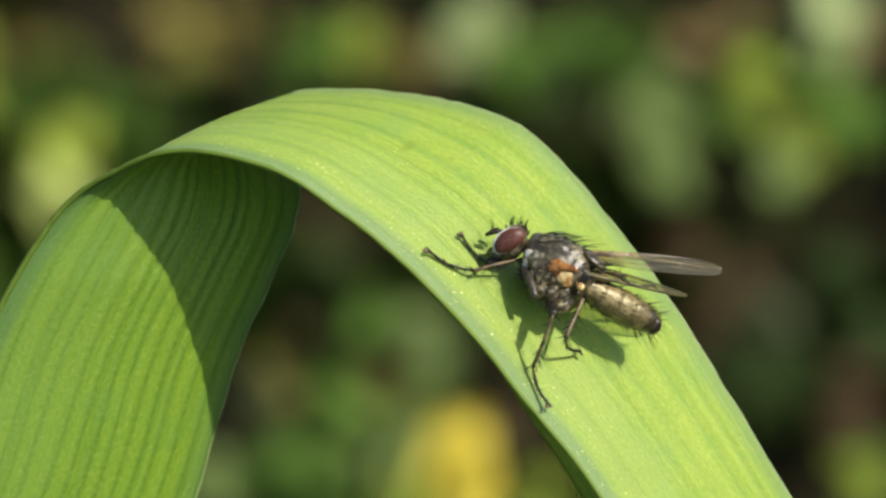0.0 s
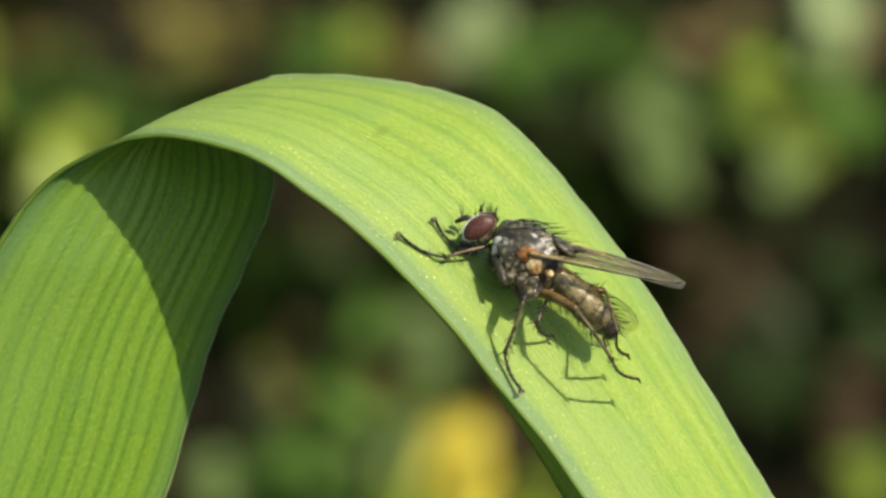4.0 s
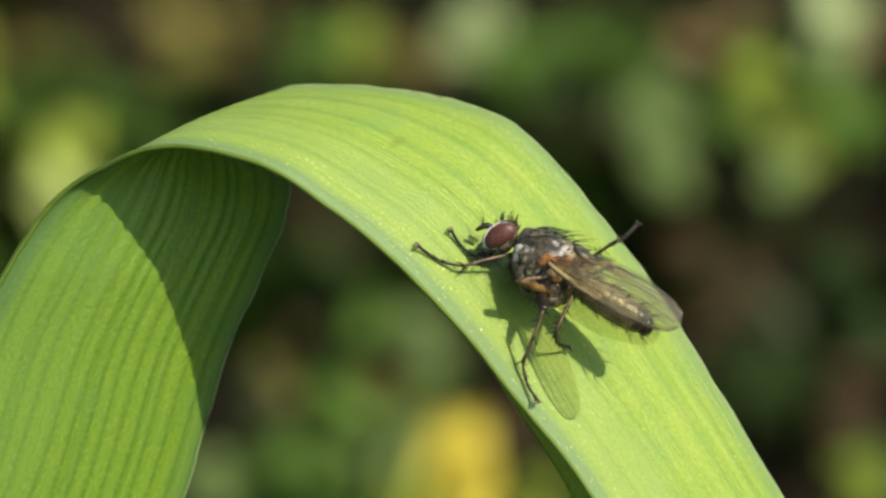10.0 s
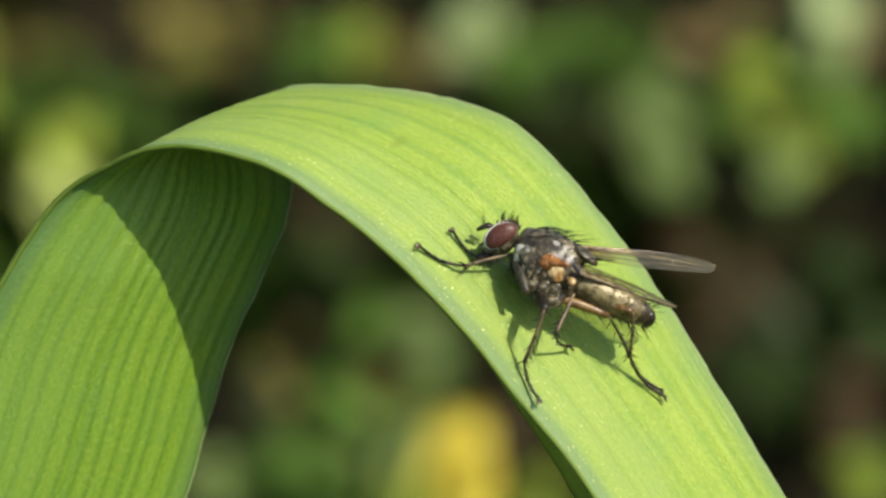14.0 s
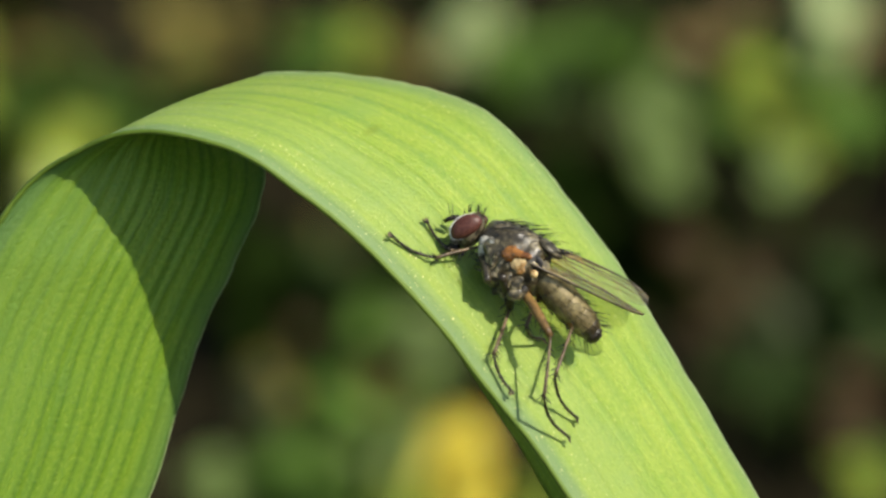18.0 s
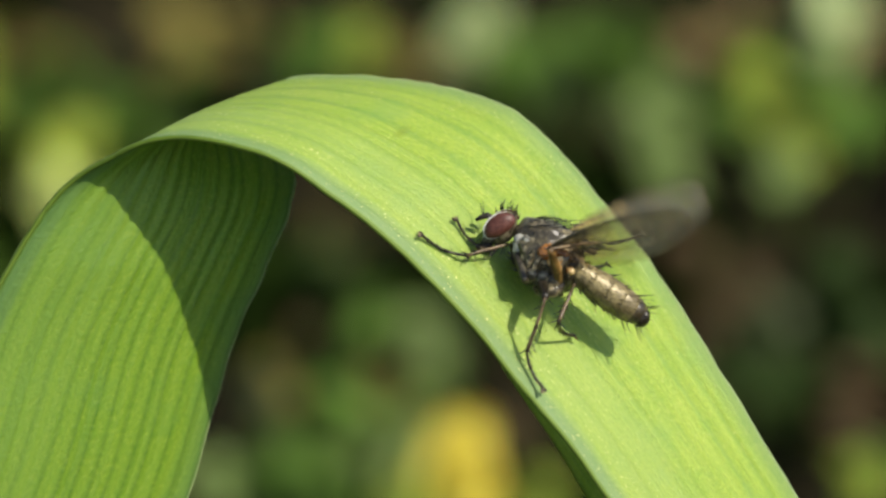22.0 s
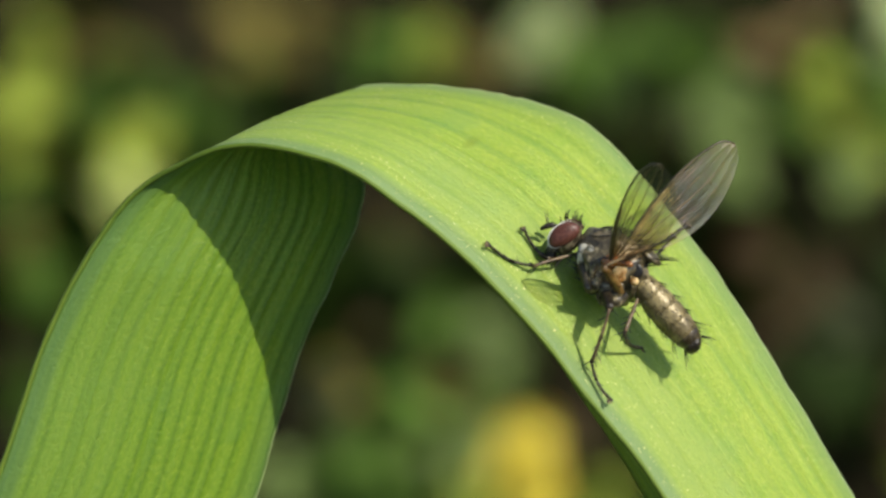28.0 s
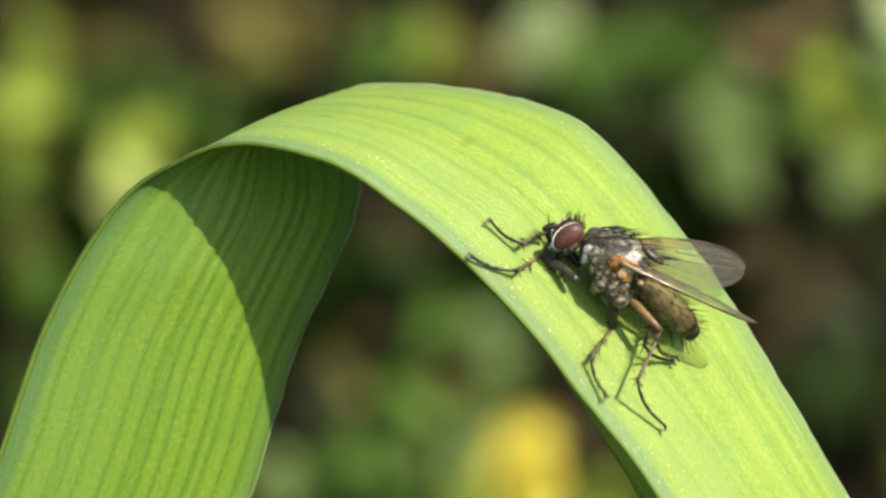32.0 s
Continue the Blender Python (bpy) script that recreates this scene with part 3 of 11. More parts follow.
def fly_head():
    bm = bmesh.new()
    blob(bm, (83, 0, 10), (22, 30, 32), 16, 24, 0.06)
    head = part("head", bm, THORAX, fly, "dark dusted head behind the eyes")
    bm = bmesh.new()
    blob(bm, (93, 0, 0), (14, 18, 20), 14, 18, 0.05)
    blob(bm, (100, 0, -17), (10, 15, 11), 10, 14)
    part("face", bm, SILVER, head, "silvery white dusted face")
    for side in (1, -1):
        bm = bmesh.new()
        blob(bm, (0, 0, 0), (22.5, 13, 30.5), 28, 36)
        for v in bm.verts:
            if v.co.x < 0:
                v.co.x *= 0.62
        eye = part("compound_eye", bm, EYE_RED, head, "large dark red compound eye")
        eye.matrix_basis = Matrix.Translation(Vector((87, side * 26, 14)) * U) @ pose(0, 0, 0, side * 6, -31, side * 10)
        bm = bmesh.new()
        turns = [radians(50 - 10.2 * k) for k in range(21)]
        tube(bm, [((23 if math.cos(q) > 0 else 15) * math.cos(q), side * -0.5, 31.2 * math.sin(q)) for q in turns], [0.35 + 1.5 * math.sin(k / 20 * 3.1) ** 2 for k in range(21)], 6)
        rim = part("eye_rim", bm, WHITE_RIM, head, "thin white rim of the eye")
        rim.matrix_basis = eye.matrix_basis
        bm = bmesh.new()
        tube(bm, [(110, side * 6, 18), (119, side * 7, 17), (127, side * 8, 9), (132, side * 8, 2)], (3.5, 5, 4.6, 3), 8)
        part("antenna", bm, BLACK, head, "short black antenna")
        bm = bmesh.new()
        hair(bm, (124, side * 7, 12), (0.55, side * 0.35, 0.85), 30, 1.1, 0.0)
        part("feeler_bristle", bm, HAIR, head)
    bm = bmesh.new()
    blob(bm, (96, 0, -31), (12, 10, 11), 10, 12)
    tube(bm, [(98, 0, -34), (106, 2, -39), (112, 2, -38)], (6, 5, 6), 8)
    part("proboscis", bm, BLACK, head, "short dark folded mouthpart")
    bm = bmesh.new()
    r = random.Random(2)
    for k in range(26):
        a = r.uniform(-1, 1)
        x, y = r.uniform(66, 108), a * 14
        z = 9 + 36 * math.sqrt(max(0.05, 1 - ((x - 85) / 28) ** 2 - (y / 36) ** 2))
        hair(bm, (x, y, z), (r.uniform(0.0, 0.8), a * 0.5, 1), r.uniform(9, 22), 0.9, 0.15)
    for k in range(30):
        hair(bm, (r.uniform(74, 116), r.choice((-1, 1)) * r.uniform(12, 28), r.uniform(-30, -18)), (0.4, r.uniform(-0.4, 0.4), -1), r.uniform(8, 16), 1.0, 0.0)
    tagged(part("bristles", bm, HAIR, head), kind="stuff")
    return head


# side plates: middle, half sizes, turn in degrees
PLATES = ((29, 35, -3, 6, 6, 21, 8), (17, 39, -6, 6, 7, 24, 4), (5, 42, -10, 6, 6, 22, -4), (14, 39, -34, 13, 8, 13, -15), (-9, 41, -28, 11, 7, 15, 12), (-28, 36, -25, 13, 7, 17, 10), (-40, 32, -10, 8, 6, 12, -15), (-27, 34, -43, 14, 9, 12, 25))


def scale(bm, side):
    """A rounded, pleated flap under the wing root, with a smaller one behind it."""
    for x, y, z, a, c in ((-24, 46, 8, 14, 15), (-33, 43, 0, 10, 10)):
        start = len(bm.verts)
        blob(bm, (x, side * y, z), (a, 2.6, c), 16, 24, 0.3, Matrix.Rotation(0.5, 3, "Y"))
        bm.verts.ensure_lookup_table()
        for v in bm.verts[start:]:
            v.co.y += side * U * 0.5 * math.sin((v.co.x - v.co.z) / U * 0.42)


def fly_thorax():
    bm = bmesh.new()
    blob(bm, (-3, 0, 8), (66, 45, 54), 30, 40, 0.14, power=0.86)
    for v in bm.verts:
        v.co.x += 0.42 * min(0, v.co.z - 6 * U)
    thorax = part("thorax", bm, STRIPED, fly, "grey-dusted black bristly thorax")
    bm = bmesh.new()
    blob(bm, (-56, 0, 51), (27, 25, 9), 14, 18, 0.2, Matrix.Rotation(-0.25, 3, "Y"))
    part("scutellum", bm, STRIPED, thorax, "grey-brown shield at the thorax's hind end")
    for side in (1, -1):
        for x, y, z, a, b, c, lean in PLATES:
            bm = bmesh.new()
            blob(bm, (0, 0, 0), (a, b, c), 12, 16, 0.5, power=0.85)
            plate = part("side_plate", bm, PLATE, thorax)
            plate.matrix_basis = Matrix.Translation(Vector((x + 0.42 * min(0, z), side * y, z)) * U) @ pose(0, 0, 0, 0, lean, 0)
        for x, y, z, a, b, c in ((43, 28, 3, 13, 9, 22), (30, 35, 17, 12, 5, 8)):
            bm = bmesh.new()
            blob(bm, (x, side * y, z), (a, b, c), 14, 18, 0.45, power=0.9)
            part("shoulder", bm, SILVER, thorax, "pale grey shoulder knob")
        bm = bmesh.new()
        blob(bm, (-2, side * 43, 13), (15, 6, 14), 14, 18, 0.5, Matrix.Rotation(0.5, 3, "Y"), 0.85)
        blob(bm, (-22, side * 44, 23), (20, 6, 7), 12, 16, 0.6, Matrix.Rotation(0.3, 3, "Y"), 0.8)
        part("wing_root", bm, ROOT, thorax, "orange-brown wing root")
        bm = bmesh.new()
        scale(bm, side)
        part("calypter", bm, GOLD, thorax, "pale golden scale under the wing")
        # Flat black lump painted as the shade of the recess behind the wing.
        bm = bmesh.new()
        blob(bm, (-50, side * 32, 19), (16, 4, 15), 12, 16, 0.5)
        part("shade_lump", bm, HAIR, thorax, "flat black lump, shade painted behind the wing root")
        bm = bmesh.new()
        tube(bm, [(-46, side * 34, 6), (-54, side * 42, 4)], (2.2, 2.2), 6)
        blob(bm, (-57, side * 43, 4), (7.5, 6, 7), 10, 12, 0.3)
        part("haltere", bm, GOLD, thorax, "small yellow balancing knob")
        for x, z in ((6, -38), (-22, -44), (-48, -36)):
            bm = bmesh.new()
            blob(bm, (x, side * 24, z), (14, 13, 19), 10, 12, 0.25)
            part("coxa", bm, THORAX, thorax)
    bm = bmesh.new()
    r = random.Random(7)
    for row in (-30, -17, -6, 6, 17, 30):
        for x in range(-58, 56, 17):
            z = 7 + 54 * math.sqrt(max(0.2, 1 - (x / 74) ** 2 - (row / 52) ** 2))
            hair(bm, (x + r.uniform(-3, 3), row + r.uniform(-3, 3), z), (-1.0 + r.uniform(-0.2, 0.2), row * 0.012, 0.9), r.uniform(18, 44), 1.05, 0.3)
    for k in range(10):
        a = (k - 4.5) / 4.5
        hair(bm, (-80 + abs(a) * 14, a * 24, 52), (-1, a * 1.1, 0.55), r.uniform(20, 36), 0.95, 0.1)
    for k in range(90):
        a, b = r.uniform(-1.2, 1.2), r.choice((1, -1))
        hair(bm, (r.uniform(-50, 50), b * 48 * math.cos(a), 2 + 46 * math.sin(a)), (-0.6, b * 0.9, 0.3), r.uniform(9, 20), 0.9, 0.3)
    tagged(part("bristles", bm, HAIR, thorax), kind="stuff")
    return thorax


def fly_abdomen():
    """Five overlapping plates along x, the last one blunt and dark."""
    def girth(x):
        t = x / TAIL
        return 28.5 * (math.sin(math.pi * min(1, 0.17 + 0.66 * t)) ** 0.6)

    bm = bmesh.new()
    xs = [k * TAIL / 20 for k in range(21)]
    tube(bm, [(x, 0, 0) for x in xs], [girth(x) * 0.9 * (0.6 if x > TAIL - 4 else 1) for x in xs], 20)
    core = part("abdomen", bm, ABDOMEN, fly, "bronze-brown segmented abdomen with dark bands")
    r = random.Random(5)
    edges = [TAIL * e for e in (0, 0.2, 0.42, 0.63, 0.82, 1.0)]
    for n, (a, b) in enumerate(zip(edges, edges[1:])):
        bm = bmesh.new()
        xs = [a + (b + 3 - a) * k / 10 for k in range(11)]
        rad = [girth(x) * (1 + 0.02 * math.sin(k / 10 * 2.6)) - (1.2 if k == 10 else 0) - (1 if k == 0 else 0) for k, x in enumerate(xs)]
        if n == 4:
            rad = [q * (1 - 0.42 * (k / 10) ** 2.5) for k, q in enumerate(rad)]
        tube(bm, [(x, 0, 0.0) for x in xs], rad, 28)
        part("plate", bm, ABDOMEN if n < 4 else BLACK_BROWN, core)
        bm = bmesh.new()
        for k in range(16):
            t = math.tau * k / 16 + r.uniform(-0.1, 0.1)
            g = girth(b - 4)
            hair(bm, (b - 5, g * math.cos(t), g * math.sin(t)), (0.9, math.cos(t) * 0.8, math.sin(t) * 0.8), r.uniform(12, 28) * (1.2 if n > 2 else 0.75), 0.8, -0.15)
        for k in range(26):
            t, x = r.uniform(0, math.tau), r.uniform(a + 3, b - 3)
            g = girth(x)
            hair(bm, (x, g * math.cos(t), g * math.sin(t)), (1, math.cos(t) * 0.7, math.sin(t) * 0.7), r.uniform(7, 14), 0.55, -0.1)
        tagged(part("bristles", bm, HAIR, core), kind="stuff")
    bm = bmesh.new()
    blob(bm, (TAIL - 4, 0, -1), (15, 19, 17), 12, 16, 0.3)
    blob(bm, (TAIL + 3, 3, -7), (7, 8, 7), 8, 10, 0.3)
    part("tail_tip", bm, BLACK, core, "shiny black tail tip")
    return core


def fly_wing(side):
    """Clear wing along x, its hind edge towards +y."""
    lead = [(0, -4), (28, -11), (85, -18), (156, -19), (218, -13), (262, 0), (279, 23)]
    trail = [(0, 10), (20, 33), (56, 55), (108, 72), (167, 75), (223, 64), (265, 45), (279, 23)]
    a = spline([(x, y, 0) for x, y in lead], 8)
    b = spline([(x, y, 0) for x, y in trail], 7)
    n, cols = 44, 14
    bm = bmesh.new()

    def at(curve, t):
        f = t * (len(curve) - 1)
        i = min(int(f), len(curve) - 2)
        return curve[i].lerp(curve[i + 1], f - i)

    def film(t, s):
        p = at(a, t).lerp(at(b, t), s)
        p.z = side * min(1.0, 5 * (1 - t)) * (5 * math.sin(s * 3.0) + 2.6 * math.sin(s * 25 + t * 3) - 14 * t * t * s)
        return p
    faces = []
    for lift in (0.5, -0.5):
        grid = [[bm.verts.new((film(i / n, k / cols) + Vector((0, 0, lift))) * U) for k in range(cols + 1)] for i in range(n + 1)]
        faces.append(grid)
        for r, q in zip(grid, grid[1:]):
            for k in range(cols):
                quad = (r[k], r[k + 1], q[k + 1], q[k])
                bm.faces.new(quad if lift < 0 else quad[::-1])
    wing = part("wing", bm, FILM, fly, "clear smoky wing with brown veins")
    runs = ((0.0, 0.0, 3.2, 0.0, 0.98), (0.06, 0.05, 2.6, 0.0, 0.55), (0.10, 0.10, 2.0, 0.02, 0.8), (0.16, 0.16, 2.0, 0.02, 0.97), (0.24, 0.34, 1.8, 0.03, 0.98), (0.32, 0.55, 1.8, 0.03, 0.96), (0.45, 0.80, 1.6, 0.03, 0.78), (0.6, 0.93, 1.4, 0.04, 0.5))
    for s0, s1, thick, t0, t1 in runs:
        bm = bmesh.new()
        ts = [t0 + (t1 - t0) * k / 18 for k in range(19)]
        tube(bm, [film(t, s0 + (s1 - s0) * min(1, t * 1.3)) for t in ts], [thick * (0.95 if s1 < 0.03 else 0.62) * (1 - 0.5 * k / 18) for k in range(19)], 5)
        part("vein", bm, BLACK_BROWN if s1 == 0 else VEIN, wing)
    # Added raised veins carry the sun's glint in their colour.
    for s0, s1, thick in ((0.03, 0.03, 2.6), (0.09, 0.09, 2.2), (0.15, 0.15, 1.6), (0.21, 0.25, 1.4)):
        bm = bmesh.new()
        ts = [0.02 + 0.42 * k / 14 for k in range(15)]
        tube(bm, [film(t, s0 + (s1 - s0) * t) + Vector((0, 0, side * 1.2)) for t in ts], [thick * (1 - 0.6 * k / 14) for k in range(15)], 6)
        part("vein", bm, GLINT_VEIN, wing, "added vein at the wing's base, sun glint painted gold")
    for t, s0, s1 in ((0.42, 0.2, 0.33), (0.62, 0.36, 0.62)):
        bm = bmesh.new()
        tube(bm, [film(t, s0 + (s1 - s0) * k / 5) for k in range(6)], [0.9] * 6, 5)
        part("cross_vein", bm, VEIN, wing)
    return wing


def fly_leg(pair, lengths, thick, thigh):
    """Three jointed pieces, each along x from its own joint."""
    r = random.Random(pair)
    fem, tib, tar = lengths
    bm, fuzz = bmesh.new(), bmesh.new()
    xs = [fem * k / 10 for k in range(11)]
    tube(bm, [(x, 0, 3 * math.sin(x / fem * 3.1)) for x in xs], [thick * (0.62 + 0.5 * math.sin(math.pi * (0.12 + 0.8 * k / 10))) for k in range(11)], 10)
    for k in range(26):
        x, t = r.uniform(8, fem - 4), r.uniform(0, math.tau)
        hair(fuzz, (x, math.cos(t) * thick * 0.8, math.sin(t) * thick * 0.8), (0.7, math.cos(t), math.sin(t)), r.uniform(9, 20), 0.9, -0.1)
    femur = part("femur", bm, thigh, fly, "thick bristly upper leg")
    tagged(part("bristles", fuzz, HAIR, femur), kind="stuff")
    bm, fuzz = bmesh.new(), bmesh.new()
    xs = [tib * k / 8 for k in range(9)]
    tube(bm, [(x, 0, 2 * math.sin(x / tib * 3.1)) for x in xs], [thick * 0.35 * (0.85 + 0.35 * k / 8) for k in range(9)], 8)
    for k in range(16):
        x, t = tib * (0.15 + 0.85 * k / 16), r.uniform(0, math.tau)
        hair(fuzz, (x, math.cos(t) * 3, math.sin(t) * 3), (0.8, math.cos(t), math.sin(t)), r.uniform(9, 19), 1.0, -0.05)
    for k in range(4):
        t = k * 1.6
        hair(fuzz, (tib - 2, math.cos(t) * 3, math.sin(t) * 3), (0.9, math.cos(t), math.sin(t)), 18, 1.2, 0)
    tibia = part("tibia", bm, BROWN_LEG, fly, "thin brown spiny shin")
    tagged(part("bristles", fuzz, HAIR, tibia), kind="stuff")
    tarsus = tagged(new("tarsus"), "black jointed foot with claws")
    tarsus.parent = fly
    cuts = (0, 0.44, 0.62, 0.76, 0.87, 1.0)
    for a, b in zip(cuts, cuts[1:]):
        bm = bmesh.new()
        q = [a + (b - a) * k / 4 for k in range(5)]
        tube(bm, [(tar * t, 0, -tar * 0.11 * math.sin(math.pi * t)) for t in q], [2.7 * (0.8 + 0.35 * k / 4) for k in range(5)], 7)
        part("foot_joint", bm, BLACK, tarsus)
    for side in (1, -1):
        bm = bmesh.new()
        hair(bm, (tar * 0.98, side * 2, 0), (0.8, side * 0.7, -0.1), 11, 1.6, 0)
        part("claw", bm, BLACK, tarsus)
        bm = bmesh.new()
        blob(bm, (tar + 3, side * 3.5, -2), (5, 3, 1.6), 6, 8)
        part("foot_pad", bm, BROWN_LEG, tarsus)
    fuzz = bmesh.new()
    for k in range(22):
        x, t = tar * (0.05 + 0.9 * k / 22), r.uniform(0, math.tau)
        hair(fuzz, (x, math.cos(t) * 2.5, -tar * 0.11 * math.sin(math.pi * x / tar) + math.sin(t) * 2.5), (0.8, math.cos(t), math.sin(t)), r.uniform(4, 9), 0.7, 0)
    tagged(part("bristles", fuzz, HAIR, tarsus), kind="stuff")
    return femur, tibia, tarsus


fly = tagged(new("fly"), "grey-black bristly fly with dark red eyes, cleaning itself", "fly")
fly.matrix_world = stance(0, 0, 0, 0, 0, 0, 0, 0)
fly_head()
fly_thorax()
abdomen = fly_abdomen()
wing_near, wing_far = fly_wing(1), fly_wing(-1)
legs = {}
for seed, (which, sizes, stout, skin) in enumerate((("fore_near", (84, 88, 88), 8, OLIVE_LEG), ("fore_far", (84, 88, 66), 9, BLACK), ("mid_near", (92, 104, 70), 9, BLACK), ("mid_far", (92, 104, 80), 9, BLACK), ("hind_near", (122, 108, 108), 8, AMBER), ("hind_far", (122, 108, 108), 8, AMBER))):
    legs[which] = fly_leg(seed, sizes, stout, skin)


def motions():
    walk(leaf, [(0, sway(22, 9, 0, 0)), (0.3, sway(34, 17, 0, 0)), (0.5, sway(46, 27, 0, 0)), (0.6, sway(40, 14, 0, 0)), (0.7, sway(27, 8, 0, 0)), (0.8, sway(37, 19, 0, 0)), (0.9, sway(60, 45, 0, -30)), (1, sway(138, 91, 0, -100)), (1.1, sway(98, 70, 0, -80)), (1.2, sway(8, 15, 0, 0)), (1.3, sway(-52, -28, 0, 0)), (1.4, sway(-17, 0, 0, 0)), (1.5, sway(11, 18, 0, 0)), (1.6, sway(-5, -8, 0, 0)), (1.7, sway(-8, -4, 0, 0)), (2, sway(-6, 1, 0, 0)), (2.5, sway(-36, -18, 0, 0)), (3, sway(-10, -8, 0, 0)), (3.5, sway(-27, -19, 0, 0)), (5.5, sway(-4.3, -2, 0, 0)), (6, sway(1.8, 1.1, 0, 0)), (6.5, sway(1.8, -2, 0, 0)), (7, sway(-2.8, -2, 0, 0)), (7.5, sway(1.8, -2, 0, 0)), (8, sway(1.8, -0.4, 0, 0)), (8.5, sway(-1.3, -0.4, 0, 0)), (9, sway(0.3, -0.4, 0, 0)), (9.5, sway(3.3, 1.1, 0, 0)), (10, sway(3.3, 1.1, 0, 0)), (10.5, sway(4.8, 2.6, 0, 0)), (11, sway(6.4, 4.2, 0, 0)), (11.5, sway(11, 4.2, 0, 0)), (12, sway(20.2, 11.8, 0, 0)), (12.5, sway(17.1, 11.8, 0, 0)), (13, sway(14, 5.7, 0, 0)), (13.5, sway(18.6, 7.2, 0, 0)), (14, sway(6.4, 1.1, 0, 0)), (14.5, sway(1.8, -0.4, 0, 0)), (16.5, sway(-12, -6.6, 0.34, 0)), (17, sway(-16.6, -12.7, 0.28, 0)), (17.5, sway(-27.3, -18.8, 0.45, 0)), (17.7, sway(-33.47, -17.3, 0.54, 0)), (17.8, sway(-45.03, -21.35, 0.59, 0)), (17.9, sway(-46.54, -22.7, 0.63, 0)), (18, sway(-42.6, -18.8, 0.68, 0)), (18.1, sway(-39.09, -21.65, 0.73, 0)), (18.2, sway(-31.38, -19.4, 0.77, 0)), (18.3, sway(-34.62, -18.4, 0.82, 0)), (18.4, sway(-45.96, -19.8, 0.86, 0)), (18.5, sway(-51.8, -20.3, 0.91, 0)), (18.7, sway(-38.43, -21.28, 0.68, 0)), (19, sway(-38, -29.5, 0.34, 0)), (19.2, sway(-82.7, -24.98, 0.16, 0)), (19.5, sway(-38, -37.2, -0.12, 0)), (19.7, sway(-55.44, -13.02, 0.06, 0)), (19.8, sway(-79.86, -8.78, 0.16, 0)), (20, sway(-41.1, -29.5, 0.34, 0)), (20.1, sway(-23.58, -19.37, 0.45, 0)), (20.2, sway(-18.61, -16.74, 0.57, 0)), (20.3, sway(-28.29, -15.16, 0.68, 0)), (20.5, sway(-35, -8.1, 0.91, 0)), (20.7, sway(-3.36, -7.76, 0.66, 0)), (20.8, sway(4.81, -7.14, 0.53, 0)), (21, sway(-7.4, -5, 0.28, 0)), (21.5, sway(18.6, -14.2, -0.35, 0)), (21.9, sway(11, -16.7, -0.26, 0)), (22, sway(9.1, -17.4, -0.39, 0)), (22.1, sway(10.3, -15.5, -0.36, 0)), (22.2, sway(11.5, -13.6, -0.34, 0)), (22.3, sway(12.7, -11.8, -0.32, 0)), (22.4, sway(13.8, -9.9, -0.29, 0)), (22.5, sway(15, -8, -0.27, 0)), (23, sway(21.1, -3.4, -0.04, 0)), (23.5, sway(7.3, -5, 0.13, 0)), (24, sway(5.8, -5, 0.24, 0)), (24.5, sway(8.9, -5, 0.07, 0)), (25, sway(11.9, -5, 0.19, 0)), (25.5, sway(5.8, -5, 0.13, 0)), (27.5, sway(18.1, -0.4, -0.27, 0)), (28, sway(13.5, -1.9, -0.1, 0)), (28.5, sway(15, -1.9, -0.16, 0)), (29, sway(2.8, -3.4, -0.04, 0)), (29.5, sway(10.4, 1.2, 0.02, 0)), (30, sway(4.3, -0.4, 0.13, 0)), (30.5, sway(-8, -5, 0.42, 0)), (31, sway(11.9, 2.7, -0.04, 0)), (31.5, sway(18.1, 5.8, -0.04, 0)), (32, sway(7.3, -1.9, 0.13, 0))])
